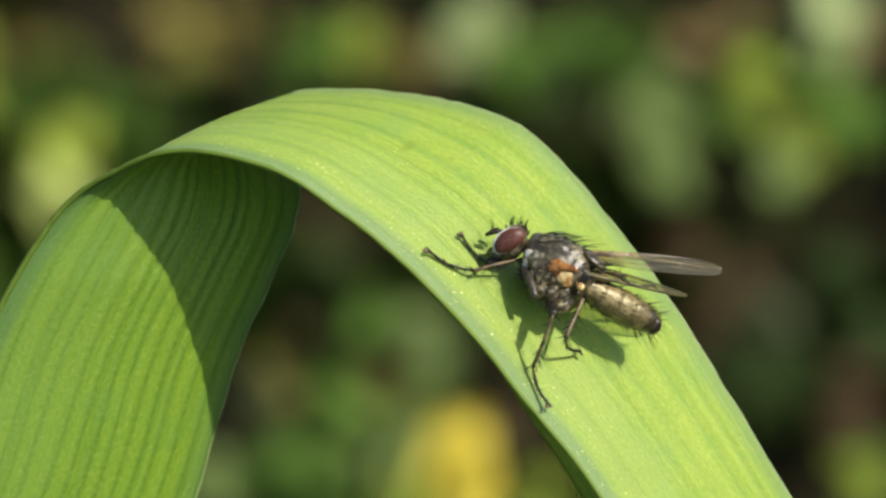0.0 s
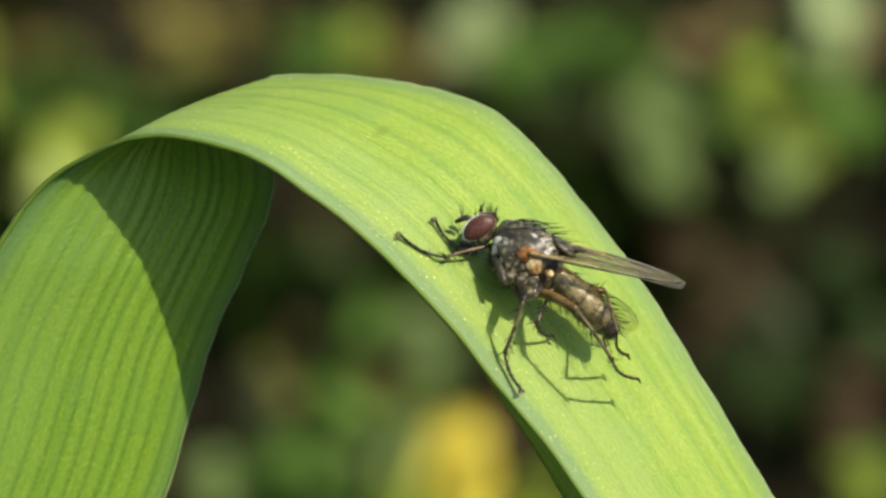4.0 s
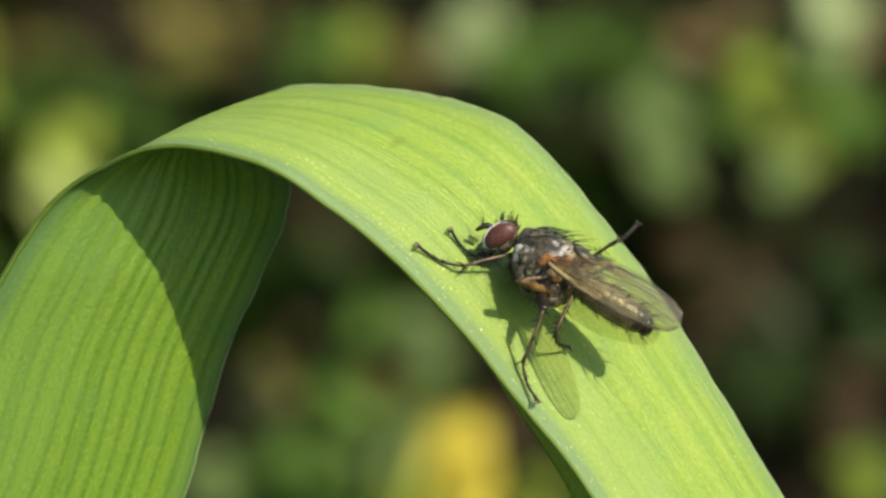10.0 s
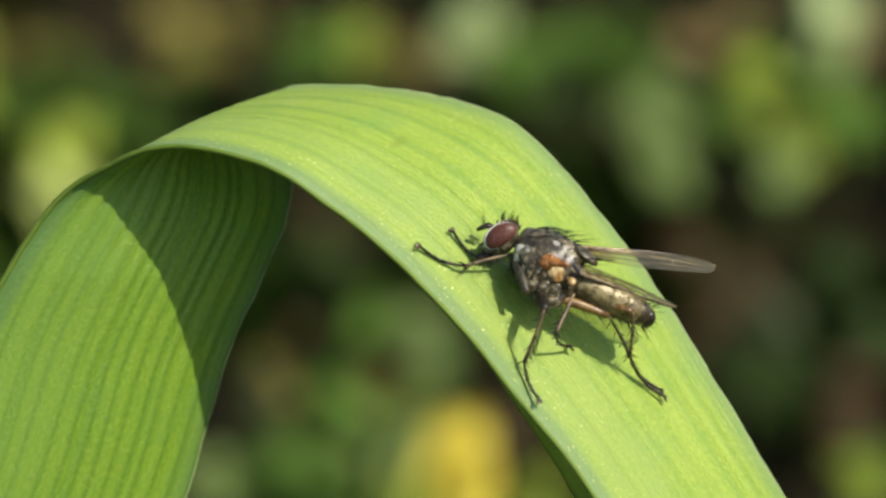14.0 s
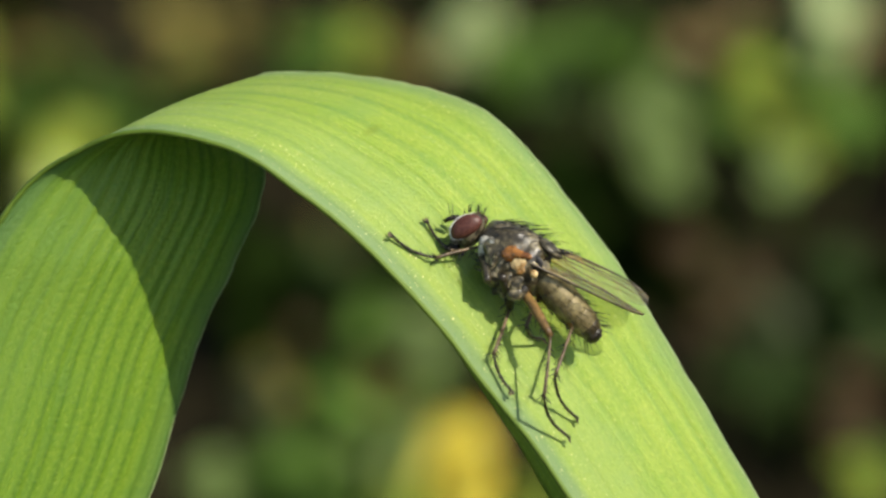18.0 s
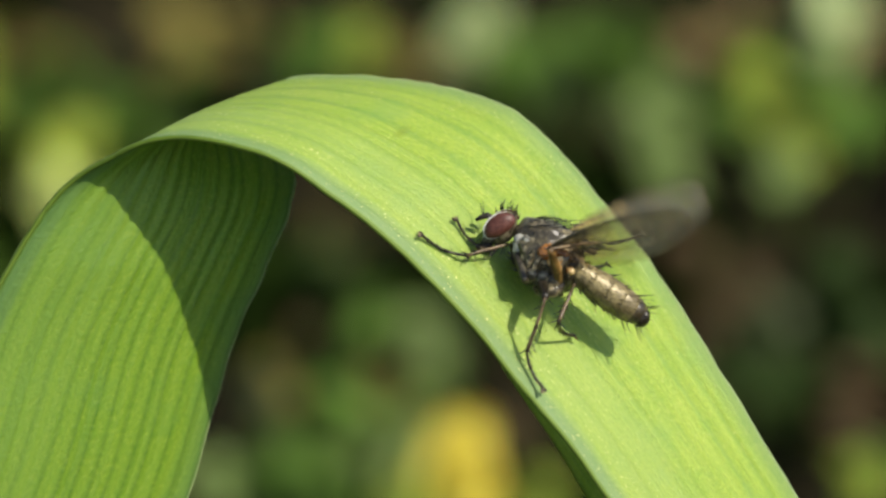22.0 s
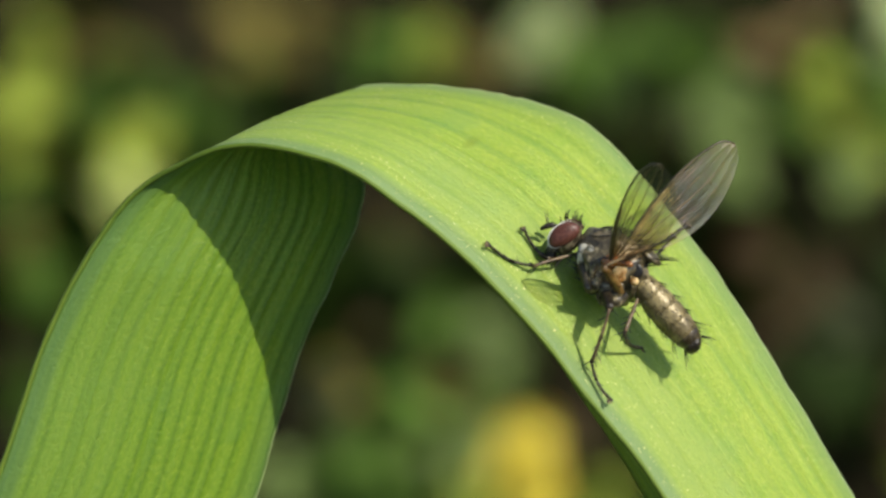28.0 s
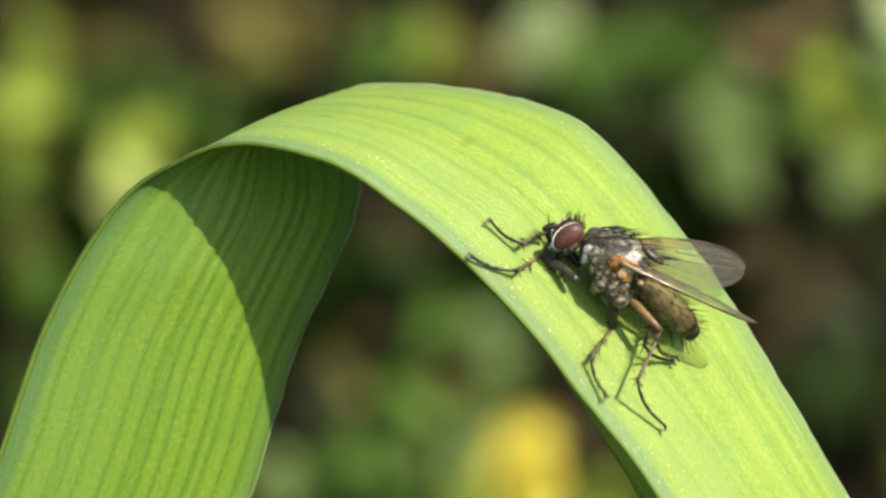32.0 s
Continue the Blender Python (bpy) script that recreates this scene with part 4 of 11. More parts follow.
    walk(fly, [(0, stance(22, 9, 0, 0, 1, 0, 0, 0)), (0.3, stance(34, 17, 0, 0, 2.2, 0, 0, 0)), (0.5, stance(46, 27, 0, 0, 3, 0, 0, 0)), (0.6, stance(40, 14, 0, 0, 2.8, 0, -2.2, 0)), (0.7, stance(27, 8, 0, 0, 2.6, 0, -4.4, 0)), (0.8, stance(37, 19, 0, 0, 2.4, 0, -6.6, 0)), (0.9, stance(60, 45, 0, -30, 2.2, 0, -8.8, 0)), (1, stance(138, 91, 0, -100, 2, 0, -6, 0)), (1.1, stance(98, 70, 0, -80, 0.6, 0, -9, 0)), (1.2, stance(8, 15, 0, 0, -0.8, 0, -7, 0)), (1.3, stance(-52, -28, 0, 0, -2.2, 0, -5, 0)), (1.4, stance(-17, 0, 0, 0, -3.6, 0, -3, 0)), (1.5, stance(11, 18, 0, 0, -5, 0, -1, 0)), (1.6, stance(-5, -8, 0, 0, -5.2, 0, -1.2, 0)), (1.7, stance(-8, -4, 0, 0, -5.4, 0, -1.4, 0)), (2, stance(-6, 1, 0, 0, 0, 0, -4, 0)), (2.5, stance(-36, -18, 0, 0, -5, 0, -3, 0)), (3, stance(-10, -8, 0, 0, -1, 0, -8, 0)), (3.5, stance(-27, -19, 0, 0, -7, 0, -5, 0)), (5.5, stance(-4.3, -2, 0, 0, 1.2, 0, 1, 0)), (6, stance(1.8, 1.1, 0, 0, -0.3, 0, -0.5, 0)), (6.5, stance(1.8, -2, 0, 0, 1.3, 0, -0.5, 0)), (7, stance(-2.8, -2, 0, 0, 1.3, 0, -0.5, 0)), (7.5, stance(1.8, -2, 0, 0, 1.3, 0, 1, 0)), (8, stance(1.8, -0.4, 0, 0, -0.3, 0, -0.5, 0)), (8.5, stance(-1.3, -0.4, 0, 0, -0.2, 0, 1.1, 0)), (9, stance(0.3, -0.4, 0, 0, -0.3, 0, -0.5, 0)), (9.5, stance(3.3, 1.1, 0, 0, 1.3, 0, 1, 0)), (10, stance(3.3, 1.1, 0, 0, 2.8, 0, 1, 0)), (10.5, stance(4.8, 2.6, 0, 0, 1.3, 0, 1, 0)), (11, stance(6.4, 4.2, 0, 0, 1.3, 0, 1.1, 0)), (11.5, stance(11, 4.2, 0, 0, 2.8, 0, 1.1, 0)), (12, stance(20.2, 11.8, 0, 0, 2.8, 0, 1, 0)), (12.5, stance(17.1, 11.8, 0, 0, 1.3, 0, 1, 0)), (13, stance(14, 5.7, 0, 0, 2.8, 0, 1, 0)), (13.5, stance(18.6, 7.2, 0, 0, 4.4, 0, 1, 0)), (14, stance(6.4, 1.1, 0, 0, 1.3, 0, 1, 0)), (14.5, stance(1.8, -0.4, 0, 0, 1.3, 0, 1.1, 0)), (16.5, stance(-12, -6.6, 0.34, 0, 0.9, 0, 2, 0)), (17, stance(-16.6, -12.7, 0.28, 0, 0.8, 0, 1.9, 0)), (17.5, stance(-27.3, -18.8, 0.45, 0, 2.6, 0, 3.8, 0)), (17.7, stance(-33.47, -17.3, 0.54, 0, -1.77, -3.76, -1.22, -2.4)), (17.8, stance(-45.03, -21.35, 0.59, 0, -12.43, -5.64, 1.07, -3.6)), (17.9, stance(-46.54, -22.7, 0.63, 0, -13.04, -7.52, 0.66, -4.8)), (18, stance(-42.6, -18.8, 0.68, 0, -8.2, -9.4, -5, -6)), (18.1, stance(-39.09, -21.65, 0.73, 0, -3.89, -9.4, -1.39, -6)), (18.2, stance(-31.38, -19.4, 0.77, 0, 4.62, -9.4, -2.88, -6)), (18.3, stance(-34.62, -18.4, 0.82, 0, 2.18, -9.4, -3.12, -6)), (18.4, stance(-45.96, -19.8, 0.86, 0, -8.36, -9.4, -0.96, -6)), (18.5, stance(-51.8, -20.3, 0.91, 0, -13.4, -9.4, 0.3, -6)), (18.7, stance(-38.43, -21.28, 0.68, 0, -3.67, -9.4, -3.08, -6)), (19, stance(-38, -29.5, 0.34, 0, -8.7, -9.4, -1.4, -6)), (19.2, stance(-82.7, -24.98, 0.16, 0, -7.78, -9.4, -1.64, -6)), (19.5, stance(-38, -37.2, -0.12, 0, -6.4, -9.4, -2, -6)), (19.7, stance(-55.44, -13.02, 0.06, 0, -6.92, -9.4, -2.76, -6)), (19.8, stance(-79.86, -8.78, 0.16, 0, -7.18, -9.4, -3.14, -6)), (20, stance(-41.1, -29.5, 0.34, 0, -7.7, -9.4, -3.9, -6)), (20.1, stance(-23.58, -19.37, 0.45, 0, 6.4, -8.22, -8.23, -5.26)), (20.2, stance(-18.61, -16.74, 0.57, 0, 7.95, -7.04, -5.06, -4.52)), (20.3, stance(-28.29, -15.16, 0.68, 0, -5.15, -5.86, -0.84, -3.78)), (20.5, stance(-35, -8.1, 0.91, 0, -18.7, -3.5, 3.7, -2.3)), (20.7, stance(-3.36, -7.76, 0.66, 0, 5.38, -2.1, 3.88, -1.38)), (20.8, stance(4.81, -7.14, 0.53, 0, 9.77, -1.4, 3.52, -0.92)), (21, stance(-7.4, -5, 0.28, 0, -10, 0, 1.9, 0)), (21.5, stance(18.6, -14.2, -0.35, 0, -1.8, 0, 1, 0)), (21.9, stance(11, -16.7, -0.26, 0, -5.3, 0, -0.1, 0)), (22, stance(9.1, -17.4, -0.39, 0, -6.2, 0, -0.3, 0)), (22.1, stance(10.3, -15.5, -0.36, 0, -6.8, 0, 0.3, 0)), (22.2, stance(11.5, -13.6, -0.34, 0, -7.3, 0, 1, 0)), (22.3, stance(12.7, -11.8, -0.32, 0, -7.9, 0, 1.6, 0)), (22.4, stance(13.8, -9.9, -0.29, 0, -8.5, 0, 2.3, 0)), (22.5, stance(15, -8, -0.27, 0, -9, 0, 2.9, 0)), (23, stance(21.1, -3.4, -0.04, 0, -10.2, 0, 3.2, 0)), (23.5, stance(7.3, -5, 0.13, 0, -13, 0, 1.8, 0)), (24, stance(5.8, -5, 0.24, 0, -12.8, 0, 3.4, 0)), (24.5, stance(8.9, -5, 0.07, 0, -11.6, 0, 3.2, 0)), (25, stance(11.9, -5, 0.19, 0, -12.9, 0, 3.4, 0)), (25.5, stance(5.8, -5, 0.13, 0, -16.1, 0, 3.3, 0)), (27.5, stance(18.1, -0.4, -0.27, 0, -15.2, 0, 2.8, 0)), (28, stance(13.5, -1.9, -0.1, 0, -13.5, 0, 3.1, 0)), (28.5, stance(15, -1.9, -0.16, 0, -11.9, 0, 3, 0)), (29, stance(2.8, -3.4, -0.04, 0, -13.4, 0, 3.2, 0)), (29.5, stance(10.4, 1.2, 0.02, 0, -13.2, 0, 3.3, 0)), (30, stance(4.3, -0.4, 0.13, 0, -14.6, 0, 3.3, 0)), (30.5, stance(-8, -5, 0.42, 0, -15.7, 0, 5.2, 0)), (31, stance(11.9, 2.7, -0.04, 0, -13.3, 0, 3.2, 0)), (31.5, stance(18.1, 5.8, -0.04, 0, -11.4, 2.6, 3.5, 1.7)), (32, stance(7.3, -1.9, 0.13, 0, -2.1, 15.8, 4.4, 10))])
    walk(legs["fore_near"][0], [(0, bone_end(HIPS["fore_near"], (59, 13, -7), FEMUR["fore_near"])), (0.5, bone_end(HIPS["fore_near"], (59, 15, -7), FEMUR["fore_near"])), (1, bone_end(HIPS["fore_near"], (60, 12, -4), FEMUR["fore_near"])), (1.5, bone_end(HIPS["fore_near"], (58, 8, -6), FEMUR["fore_near"])), (2, bone_end(HIPS["fore_near"], (58, 7, -6), FEMUR["fore_near"])), (2.5, bone_end(HIPS["fore_near"], (57, 3, -6), FEMUR["fore_near"])), (3, bone_end(HIPS["fore_near"], (58, 5, -5), FEMUR["fore_near"])), (3.5, bone_end(HIPS["fore_near"], (58, 5, -5), FEMUR["fore_near"])), (5.5, bone_end(HIPS["fore_near"], (59, 13, -7), FEMUR["fore_near"])), (6, bone_end(HIPS["fore_near"], (59, 12, -7), FEMUR["fore_near"])), (6.5, bone_end(HIPS["fore_near"], (59, 13, -7), FEMUR["fore_near"])), (7, bone_end(HIPS["fore_near"], (59, 13, -7), FEMUR["fore_near"])), (7.5, bone_end(HIPS["fore_near"], (59, 13, -7), FEMUR["fore_near"])), (8, bone_end(HIPS["fore_near"], (59, 12, -7), FEMUR["fore_near"])), (8.5, bone_end(HIPS["fore_near"], (58, 12, -7), FEMUR["fore_near"])), (9, bone_end(HIPS["fore_near"], (59, 12, -7), FEMUR["fore_near"])), (9.5, bone_end(HIPS["fore_near"], (59, 13, -7), FEMUR["fore_near"])), (10, bone_end(HIPS["fore_near"], (59, 15, -7), FEMUR["fore_near"])), (10.5, bone_end(HIPS["fore_near"], (59, 13, -7), FEMUR["fore_near"])), (11, bone_end(HIPS["fore_near"], (59, 13, -7), FEMUR["fore_near"])), (11.5, bone_end(HIPS["fore_near"], (59, 15, -7), FEMUR["fore_near"])), (12, bone_end(HIPS["fore_near"], (59, 15, -7), FEMUR["fore_near"])), (12.5, bone_end(HIPS["fore_near"], (59, 13, -7), FEMUR["fore_near"])), (13, bone_end(HIPS["fore_near"], (59, 15, -7), FEMUR["fore_near"])), (13.5, bone_end(HIPS["fore_near"], (59, 17, -7), FEMUR["fore_near"])), (14, bone_end(HIPS["fore_near"], (59, 13, -7), FEMUR["fore_near"])), (14.5, bone_end(HIPS["fore_near"], (59, 13, -7), FEMUR["fore_near"])), (16.5, bone_end(HIPS["fore_near"], (59, 13, -7), FEMUR["fore_near"])), (17, bone_end(HIPS["fore_near"], (59, 13, -7), FEMUR["fore_near"])), (17.5, bone_end(HIPS["fore_near"], (59, 15, -7), FEMUR["fore_near"])), (18, bone_end(HIPS["fore_near"], (55, 0, -6), FEMUR["fore_near"])), (18.5, bone_end(HIPS["fore_near"], (55, -3, -6), FEMUR["fore_near"])), (19, bone_end(HIPS["fore_near"], (56, 1, -6), FEMUR["fore_near"])), (19.5, bone_end(HIPS["fore_near"], (56, 3, -6), FEMUR["fore_near"])), (20, bone_end(HIPS["fore_near"], (56, 1, -6), FEMUR["fore_near"])), (20.5, bone_end(HIPS["fore_near"], (55, -3, -7), FEMUR["fore_near"])), (21, bone_end(HIPS["fore_near"], (57, 4, -7), FEMUR["fore_near"])), (21.5, bone_end(HIPS["fore_near"], (58, 11, -7), FEMUR["fore_near"])), (22, bone_end(HIPS["fore_near"], (57, 7, -6), FEMUR["fore_near"])), (22.5, bone_end(HIPS["fore_near"], (57, 5, -7), FEMUR["fore_near"])), (23, bone_end(HIPS["fore_near"], (56, 5, -7), FEMUR["fore_near"])), (23.5, bone_end(HIPS["fore_near"], (56, 2, -7), FEMUR["fore_near"])), (24, bone_end(HIPS["fore_near"], (56, 2, -7), FEMUR["fore_near"])), (24.5, bone_end(HIPS["fore_near"], (56, 3, -7), FEMUR["fore_near"])), (25, bone_end(HIPS["fore_near"], (56, 2, -7), FEMUR["fore_near"])), (25.5, bone_end(HIPS["fore_near"], (55, 0, -7), FEMUR["fore_near"])), (27.5, bone_end(HIPS["fore_near"], (55, 1, -7), FEMUR["fore_near"])), (28, bone_end(HIPS["fore_near"], (56, 2, -7), FEMUR["fore_near"])), (28.5, bone_end(HIPS["fore_near"], (56, 3, -7), FEMUR["fore_near"])), (29, bone_end(HIPS["fore_near"], (56, 2, -7), FEMUR["fore_near"])), (29.5, bone_end(HIPS["fore_near"], (56, 2, -7), FEMUR["fore_near"])), (30, bone_end(HIPS["fore_near"], (55, 1, -7), FEMUR["fore_near"])), (30.5, bone_end(HIPS["fore_near"], (55, 1, -7), FEMUR["fore_near"])), (31, bone_end(HIPS["fore_near"], (56, 2, -7), FEMUR["fore_near"])), (31.3, bone_end(HIPS["fore_near"], (56, 2, -7), FEMUR["fore_near"])), (31.6, bone_end(HIPS["fore_near"], (57, 6, -7), FEMUR["fore_near"])), (31.8, bone_end(HIPS["fore_near"], (85, -4, -19), FEMUR["fore_near"])), (32, bone_end(HIPS["fore_near"], (113, -7, -43), FEMUR["fore_near"]))])
    walk(legs["fore_near"][1], [(0, bone((59, 13, -7), (120, 51, -57))), (0.5, bone((59, 15, -7), (121, 52, -58))), (1, bone((60, 12, -4), (123, 51, -52))), (1.5, bone((58, 8, -6), (117, 51, -55))), (2, bone((58, 7, -6), (116, 51, -54))), (2.5, bone((57, 3, -6), (114, 50, -53))), (3, bone((58, 5, -5), (117, 50, -52))), (3.5, bone((58, 5, -5), (117, 50, -53))), (5.5, bone((59, 13, -7), (119, 51, -58))), (6, bone((59, 12, -7), (119, 51, -57))), (6.5, bone((59, 13, -7), (120, 51, -57))), (7, bone((59, 13, -7), (120, 51, -57))), (7.5, bone((59, 13, -7), (120, 51, -58))), (8, bone((59, 12, -7), (119, 51, -57))), (8.5, bone((58, 12, -7), (119, 51, -58))), (9, bone((59, 12, -7), (119, 51, -57))), (9.5, bone((59, 13, -7), (120, 51, -58))), (10, bone((59, 15, -7), (120, 52, -58))), (10.5, bone((59, 13, -7), (120, 51, -58))), (11, bone((59, 13, -7), (119, 51, -58))), (11.5, bone((59, 15, -7), (120, 52, -58))), (12, bone((59, 15, -7), (120, 52, -58))), (12.5, bone((59, 13, -7), (120, 51, -58))), (13, bone((59, 15, -7), (120, 52, -58))), (13.5, bone((59, 17, -7), (121, 52, -59))), (14, bone((59, 13, -7), (120, 51, -58))), (14.5, bone((59, 13, -7), (119, 51, -58))), (16.5, bone((59, 13, -7), (119, 51, -58))), (17, bone((59, 13, -7), (119, 51, -58))), (17.5, bone((59, 15, -7), (119, 52, -60))), (18, bone((55, 0, -6), (107, 52, -54))), (18.5, bone((55, -3, -6), (104, 52, -55))), (19, bone((56, 1, -6), (108, 52, -55))), (19.5, bone((56, 3, -6), (110, 53, -55))), (20, bone((56, 1, -6), (109, 52, -54))), (20.5, bone((55, -3, -7), (106, 51, -54))), (21, bone((57, 4, -7), (113, 50, -55))), (21.5, bone((58, 11, -7), (118, 51, -57))), (22, bone((57, 7, -6), (116, 51, -55))), (22.5, bone((57, 5, -7), (113, 51, -56))), (23, bone((56, 5, -7), (113, 51, -56))), (23.5, bone((56, 2, -7), (112, 50, -55))), (24, bone((56, 2, -7), (111, 51, -55))), (24.5, bone((56, 3, -7), (112, 51, -56))), (25, bone((56, 2, -7), (111, 51, -55))), (25.5, bone((55, 0, -7), (110, 50, -55))), (27.5, bone((55, 1, -7), (110, 50, -54))), (28, bone((56, 2, -7), (111, 50, -55))), (28.5, bone((56, 3, -7), (112, 51, -56))), (29, bone((56, 2, -7), (111, 50, -55))), (29.5, bone((56, 2, -7), (111, 50, -55))), (30, bone((55, 1, -7), (110, 50, -55))), (30.5, bone((55, 1, -7), (109, 50, -56))), (31, bone((56, 2, -7), (111, 50, -55))), (31.3, bone((56, 2, -7), (112, 51, -55))), (31.6, bone((57, 6, -7), (116, 49, -55))), (31.8, bone((85, -4, -19), (133, 59, -59))), (32, bone((113, -7, -43), (145, 70, -72)))])
    walk(legs["fore_near"][2], [(0, bone((120, 51, -57), (201, 79, -57))), (0.5, bone((121, 52, -58), (203, 79, -58))), (1, bone((123, 51, -52), (207, 78, -47))), (1.5, bone((117, 51, -55), (196, 78, -53))), (2, bone((116, 51, -54), (196, 78, -52))), (2.5, bone((114, 50, -53), (192, 77, -50))), (3, bone((117, 50, -52), (197, 77, -48))), (3.5, bone((117, 50, -53), (197, 77, -49))), (5.5, bone((119, 51, -58), (201, 79, -58))), (6, bone((119, 51, -57), (200, 79, -56))), (6.5, bone((120, 51, -57), (202, 79, -56))), (7, bone((120, 51, -57), (202, 79, -56))), (7.5, bone((120, 51, -58), (201, 79, -58))), (8, bone((119, 51, -57), (200, 79, -56))), (8.5, bone((119, 51, -58), (200, 79, -57))), (9, bone((119, 51, -57), (200, 79, -56))), (9.5, bone((120, 51, -58), (201, 79, -58))), (10, bone((120, 52, -58), (202, 79, -58))), (10.5, bone((120, 51, -58), (201, 79, -58))), (11, bone((119, 51, -58), (201, 79, -58))), (11.5, bone((120, 52, -58), (202, 79, -58))), (12, bone((120, 52, -58), (202, 79, -58))), (12.5, bone((120, 51, -58), (201, 79, -58))), (13, bone((120, 52, -58), (202, 79, -58))), (13.5, bone((121, 52, -59), (204, 80, -59))), (14, bone((120, 51, -58), (201, 79, -58))), (14.5, bone((119, 51, -58), (201, 79, -58))), (16.5, bone((119, 51, -58), (200, 79, -58))), (17, bone((119, 51, -58), (200, 79, -58))), (17.5, bone((119, 52, -60), (201, 80, -61))), (18, bone((107, 52, -54), (180, 87, -51))), (18.5, bone((104, 52, -55), (175, 86, -53))), (19, bone((108, 52, -55), (183, 87, -52))), (19.5, bone((110, 53, -55), (185, 88, -53))), (20, bone((109, 52, -54), (184, 87, -51))), (20.5, bone((106, 51, -54), (179, 80, -52))), (21, bone((113, 50, -55), (191, 78, -54))), (21.5, bone((118, 51, -57), (198, 79, -56))), (22, bone((116, 51, -55), (195, 78, -53))), (22.5, bone((113, 51, -56), (191, 78, -55))), (23, bone((113, 51, -56), (190, 78, -55))), (23.5, bone((112, 50, -55), (188, 77, -52))), (24, bone((111, 51, -55), (187, 77, -54))), (24.5, bone((112, 51, -56), (189, 78, -54))), (25, bone((111, 51, -55), (187, 77, -54))), (25.5, bone((110, 50, -55), (185, 77, -52))), (27.5, bone((110, 50, -54), (186, 77, -52))), (28, bone((111, 50, -55), (187, 77, -53))), (28.5, bone((112, 51, -56), (188, 77, -54))), (29, bone((111, 50, -55), (187, 77, -53))), (29.5, bone((111, 50, -55), (187, 77, -53))), (30, bone((110, 50, -55), (186, 77, -53))), (30.5, bone((109, 50, -56), (184, 77, -54))), (31, bone((111, 50, -55), (187, 77, -53))), (31.3, bone((112, 51, -55), (188, 77, -54))), (31.6, bone((116, 49, -55), (196, 72, -53))), (31.8, bone((133, 59, -59), (211, 81, -62))), (32, bone((145, 70, -72), (221, 91, -79)))])
